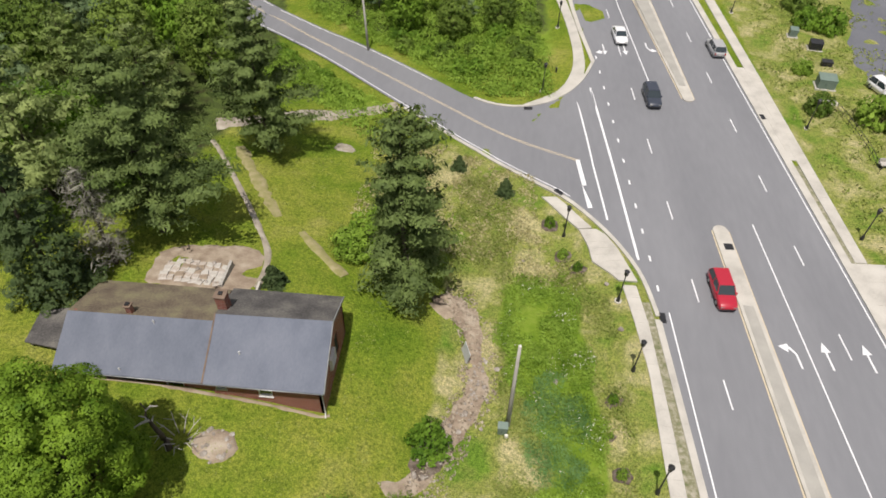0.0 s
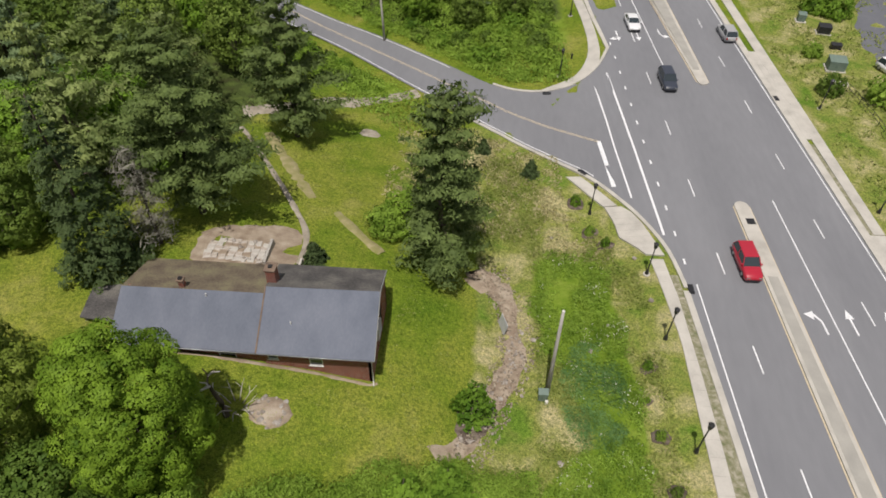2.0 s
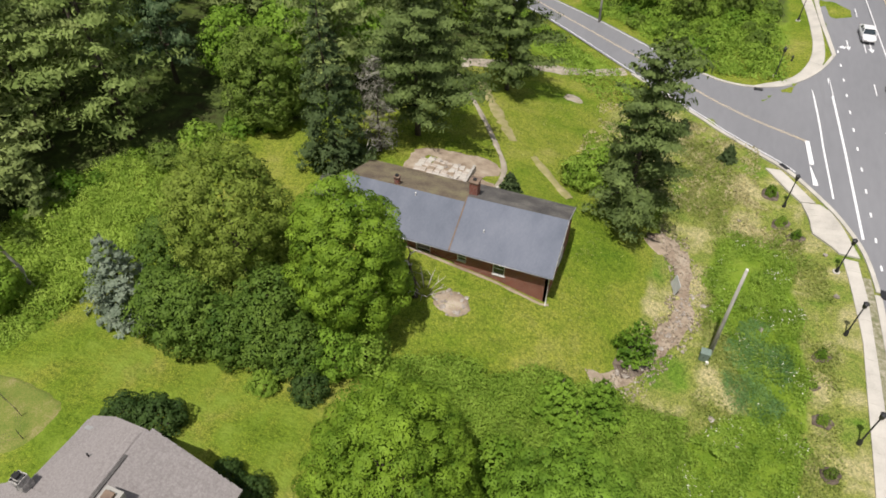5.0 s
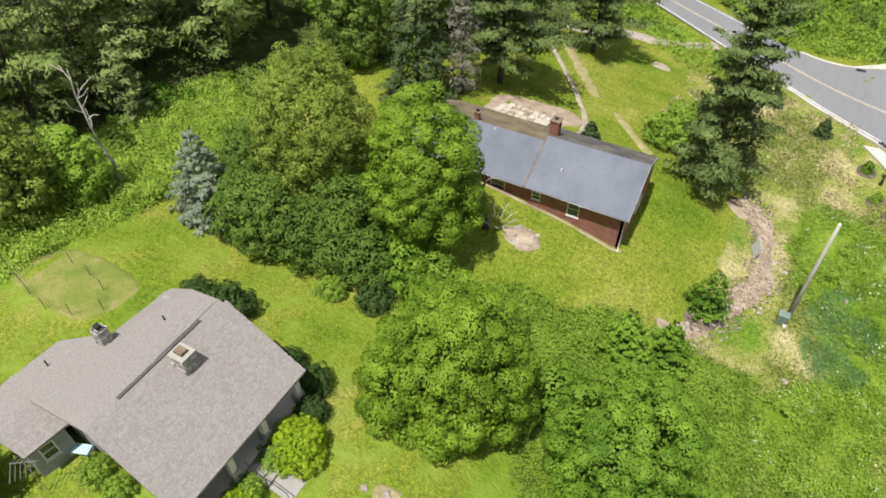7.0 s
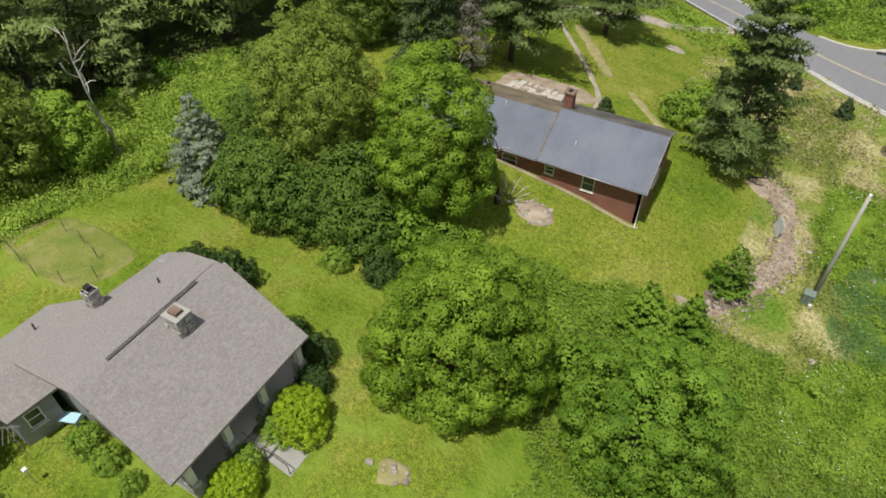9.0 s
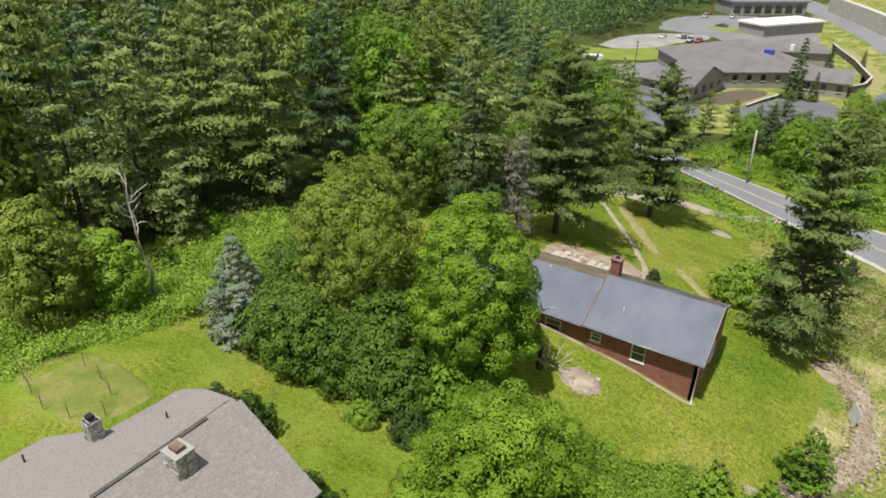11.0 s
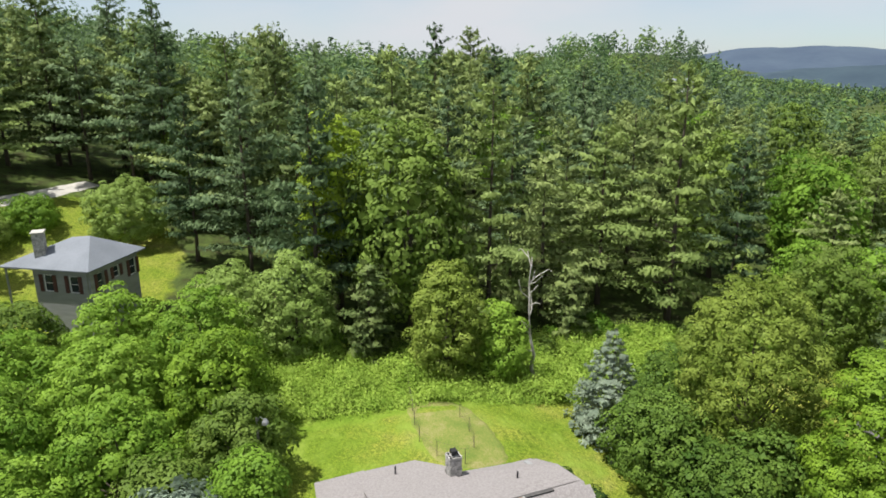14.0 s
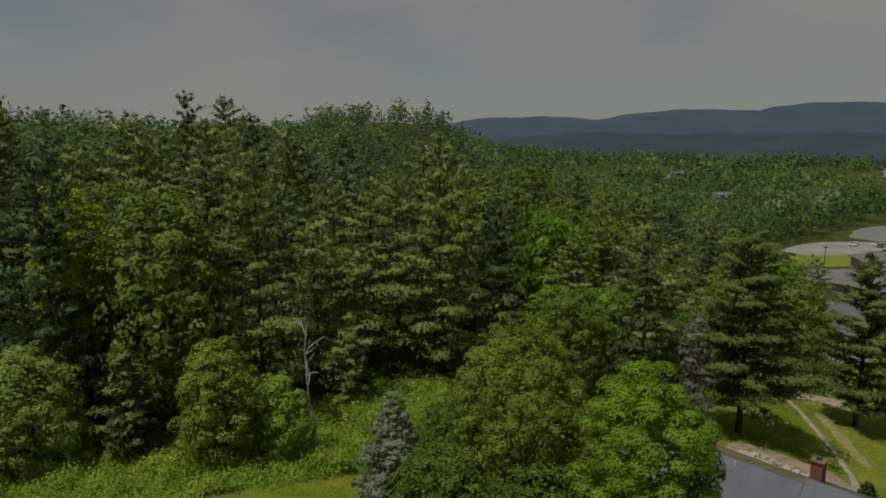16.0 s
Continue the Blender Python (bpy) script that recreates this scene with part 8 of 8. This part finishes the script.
# ---- far woods, hills and mountains ----
def far_woods():
    """Trees too far off to count: crowns laid out over the hills, one mesh for each kind of leaf."""
    r = np.random.default_rng(33)
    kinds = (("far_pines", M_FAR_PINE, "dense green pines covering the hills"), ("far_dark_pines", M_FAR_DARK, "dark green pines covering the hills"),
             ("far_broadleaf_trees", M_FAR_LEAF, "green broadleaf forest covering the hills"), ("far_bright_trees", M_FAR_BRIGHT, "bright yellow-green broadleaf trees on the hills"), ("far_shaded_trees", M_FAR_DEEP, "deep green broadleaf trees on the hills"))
    store = {k[0]: [] for k in kinds}
    yards = [(hx, hy, (hx + 5) / math.hypot(hx + 5, hy + 16), (hy + 16) / math.hypot(hx + 5, hy + 16)) for hx, hy, _, _ in FAR_HOUSES]
    for lo, hi, gap, whorls, tufts, clump, per, size, most in ((112, 260, 8.0, 8, 3, 1.1, 12, 0.85, 330), (260, 520, 10.0, 7, 2, 1.6, 8, 1.45, 120), (520, 800, 13.0, 6, 1, 2.2, 5, 2.3, 50), (800, 2100, 22, 4, 1, 3.0, 3, 4.6, 18)):
        pines = [pine_points(19, 5.6, 1.5, whorls, tufts, r, 0.0, 0.55, 1.2)[:2] for _ in range(6)]
        domes = [round_points(14.5, 5.2, 0.5, clump, per, r, 0.1, 0.45, 1.2, 0.9)[:2] for _ in range(4)]
        n = int(1.6 * (hi * hi - lo * lo) / 2 / gap / gap)
        a, d = r.uniform(0.0, 1.84, n), np.sqrt(r.uniform(lo * lo, hi * hi, n))
        x, y = -5 - np.sin(a) * d, -16 + np.cos(a) * d
        ok = ((x < -130) | (y > 118) | (y < -70)) & (side_distance(x, y)[0] > 10) & ((x - road_line(y)) < -10)
        ok &= ~((y > 108) & (y < 330) & (x > np.interp(y, [108, 165, 190, 215, 250, 280, 330], [-92, -86, -92, -95, -90, -90, -80])) & (x < 60))
        for px, py in zip(x[ok], y[ok]):
            if any(-8 < (hx - px) * ux + (hy - py) * uy < 42 and abs((hx - px) * uy - (hy - py) * ux) < 10 for hx, hy, ux, uy in yards):
                continue
            stand = noise.noise(Vector((px * 0.011, py * 0.011, 3.0))) + 0.5 * noise.noise(Vector((px * 0.035, py * 0.035, 8.0))) + r.normal() * 0.16
            pine = stand > (0.26 if math.atan2(-5 - px, py + 16) < 0.8 and py > 250 else -0.08)
            c, nn = (pines[r.integers(6)] if pine else domes[r.integers(4)])
            if len(c) > most:
                pick = r.choice(len(c), most, replace=False)
                c, nn = c[pick], nn[pick]
            big, turn = r.uniform(0.6, 1.3) * (1.0 if pine else 1.12), r.uniform(0, 6.283)
            co, si = math.cos(turn), math.sin(turn)
            m = np.array([[co, -si, 0], [si, co, 0], [0, 0, 1]])
            tall = r.uniform(0.85, 1.12)
            base = np.array([px, py, float(ground(px, py)) - 0.3])
            name = ("far_broadleaf_trees", "far_bright_trees", "far_shaded_trees", "far_shaded_trees")[r.integers(4)] if not pine else ("far_dark_pines" if stand > 0.2 else "far_pines")
            store[name].append(((c @ m.T) * (big, big, big * tall) + base, nn @ m.T, np.full((len(c), 1), size * big)))
    for name, mat, label in kinds:
        c, nn, s = (np.concatenate([q[k] for q in store[name]]) for k in range(3))
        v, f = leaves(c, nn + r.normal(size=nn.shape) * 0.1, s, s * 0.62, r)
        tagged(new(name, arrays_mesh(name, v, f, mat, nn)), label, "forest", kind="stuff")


# The bluish far pine green carries distance haze in its base colour.
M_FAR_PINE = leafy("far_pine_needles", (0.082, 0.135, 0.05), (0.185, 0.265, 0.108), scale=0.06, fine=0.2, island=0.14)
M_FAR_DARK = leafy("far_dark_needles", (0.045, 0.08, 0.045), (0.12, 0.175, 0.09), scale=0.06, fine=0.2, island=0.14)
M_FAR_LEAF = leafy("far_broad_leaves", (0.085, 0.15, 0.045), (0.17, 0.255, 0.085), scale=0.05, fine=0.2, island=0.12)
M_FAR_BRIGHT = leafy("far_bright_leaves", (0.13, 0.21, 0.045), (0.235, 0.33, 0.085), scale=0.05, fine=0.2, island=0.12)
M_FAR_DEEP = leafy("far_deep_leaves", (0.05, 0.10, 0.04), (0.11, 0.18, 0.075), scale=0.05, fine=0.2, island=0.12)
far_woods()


def mountains():
    """Wooded ridges on the horizon, with blue haze put into their base colours."""
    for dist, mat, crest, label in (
        (5600, M_RIDGE, ((-40, 0.0), (0, 1.0), (8, 1.5), (15, 1.5), (20, 1.55), (22.6, 1.25), (24, 0.5), (30, -0.5), (75, -1.0)), "wooded mountain ridge coloured with blue haze"),
        (4300, M_RIDGE, ((-40, -0.6), (0, -0.2), (10, 0.1), (17, 0.6), (21, 0.95), (23.5, 1.05), (27, 1.17), (30, 1.12), (33, 0.85), (35.6, 0.4), (39.4, 0.78), (42, 0.6), (45, 0.65), (48, 0.1), (54, -0.8), (75, -1.0)), "wooded mountain ridge coloured with blue haze"),
        (2600, M_RIDGE_NEAR, ((-40, -1.2), (0, -0.8), (10, -0.6), (18, -0.7), (24, -0.7), (30, -0.75), (34, -0.6), (37, -0.65), (41, -0.9), (46, -1.5), (55, -1.8), (75, -1.8)), "dark wooded ridge coloured with blue-green haze")):
        az = np.linspace(-40, 75, 160)
        el = np.interp(az, [c[0] for c in crest], [c[1] for c in crest]) + np.array([noise.noise(Vector((a * 0.5, dist * 0.01, 0))) * 0.12 + noise.noise(Vector((a * 3.0, dist * 0.01, 5))) * 0.03 for a in az])
        s = Shape()
        rings = []
        for k, (dd, zf) in enumerate(((0.78, -0.10), (0.86, 0.35), (0.94, 0.8), (1.0, 1.0))):
            for a, e in zip(az, el + 0.3):
                d = dist * dd
                top = 31 + dist * math.tan(radians(e))
                z = -70 + (top + 70) * max(zf, 0) + noise.noise(Vector((a * 0.8, k * 1.7, dist))) * (14 if 0 < k < 3 else 0)
                s.v.append((-5 - math.sin(radians(a)) * d, -16 + math.cos(radians(a)) * d, z))
        n = len(az)
        s.f = [(k * n + i, k * n + i + 1, (k + 1) * n + i + 1, (k + 1) * n + i) for k in range(3) for i in range(n - 1)]
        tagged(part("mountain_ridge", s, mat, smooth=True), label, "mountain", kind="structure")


# Ridge colours hold the blue of distance haze, not of the trees.
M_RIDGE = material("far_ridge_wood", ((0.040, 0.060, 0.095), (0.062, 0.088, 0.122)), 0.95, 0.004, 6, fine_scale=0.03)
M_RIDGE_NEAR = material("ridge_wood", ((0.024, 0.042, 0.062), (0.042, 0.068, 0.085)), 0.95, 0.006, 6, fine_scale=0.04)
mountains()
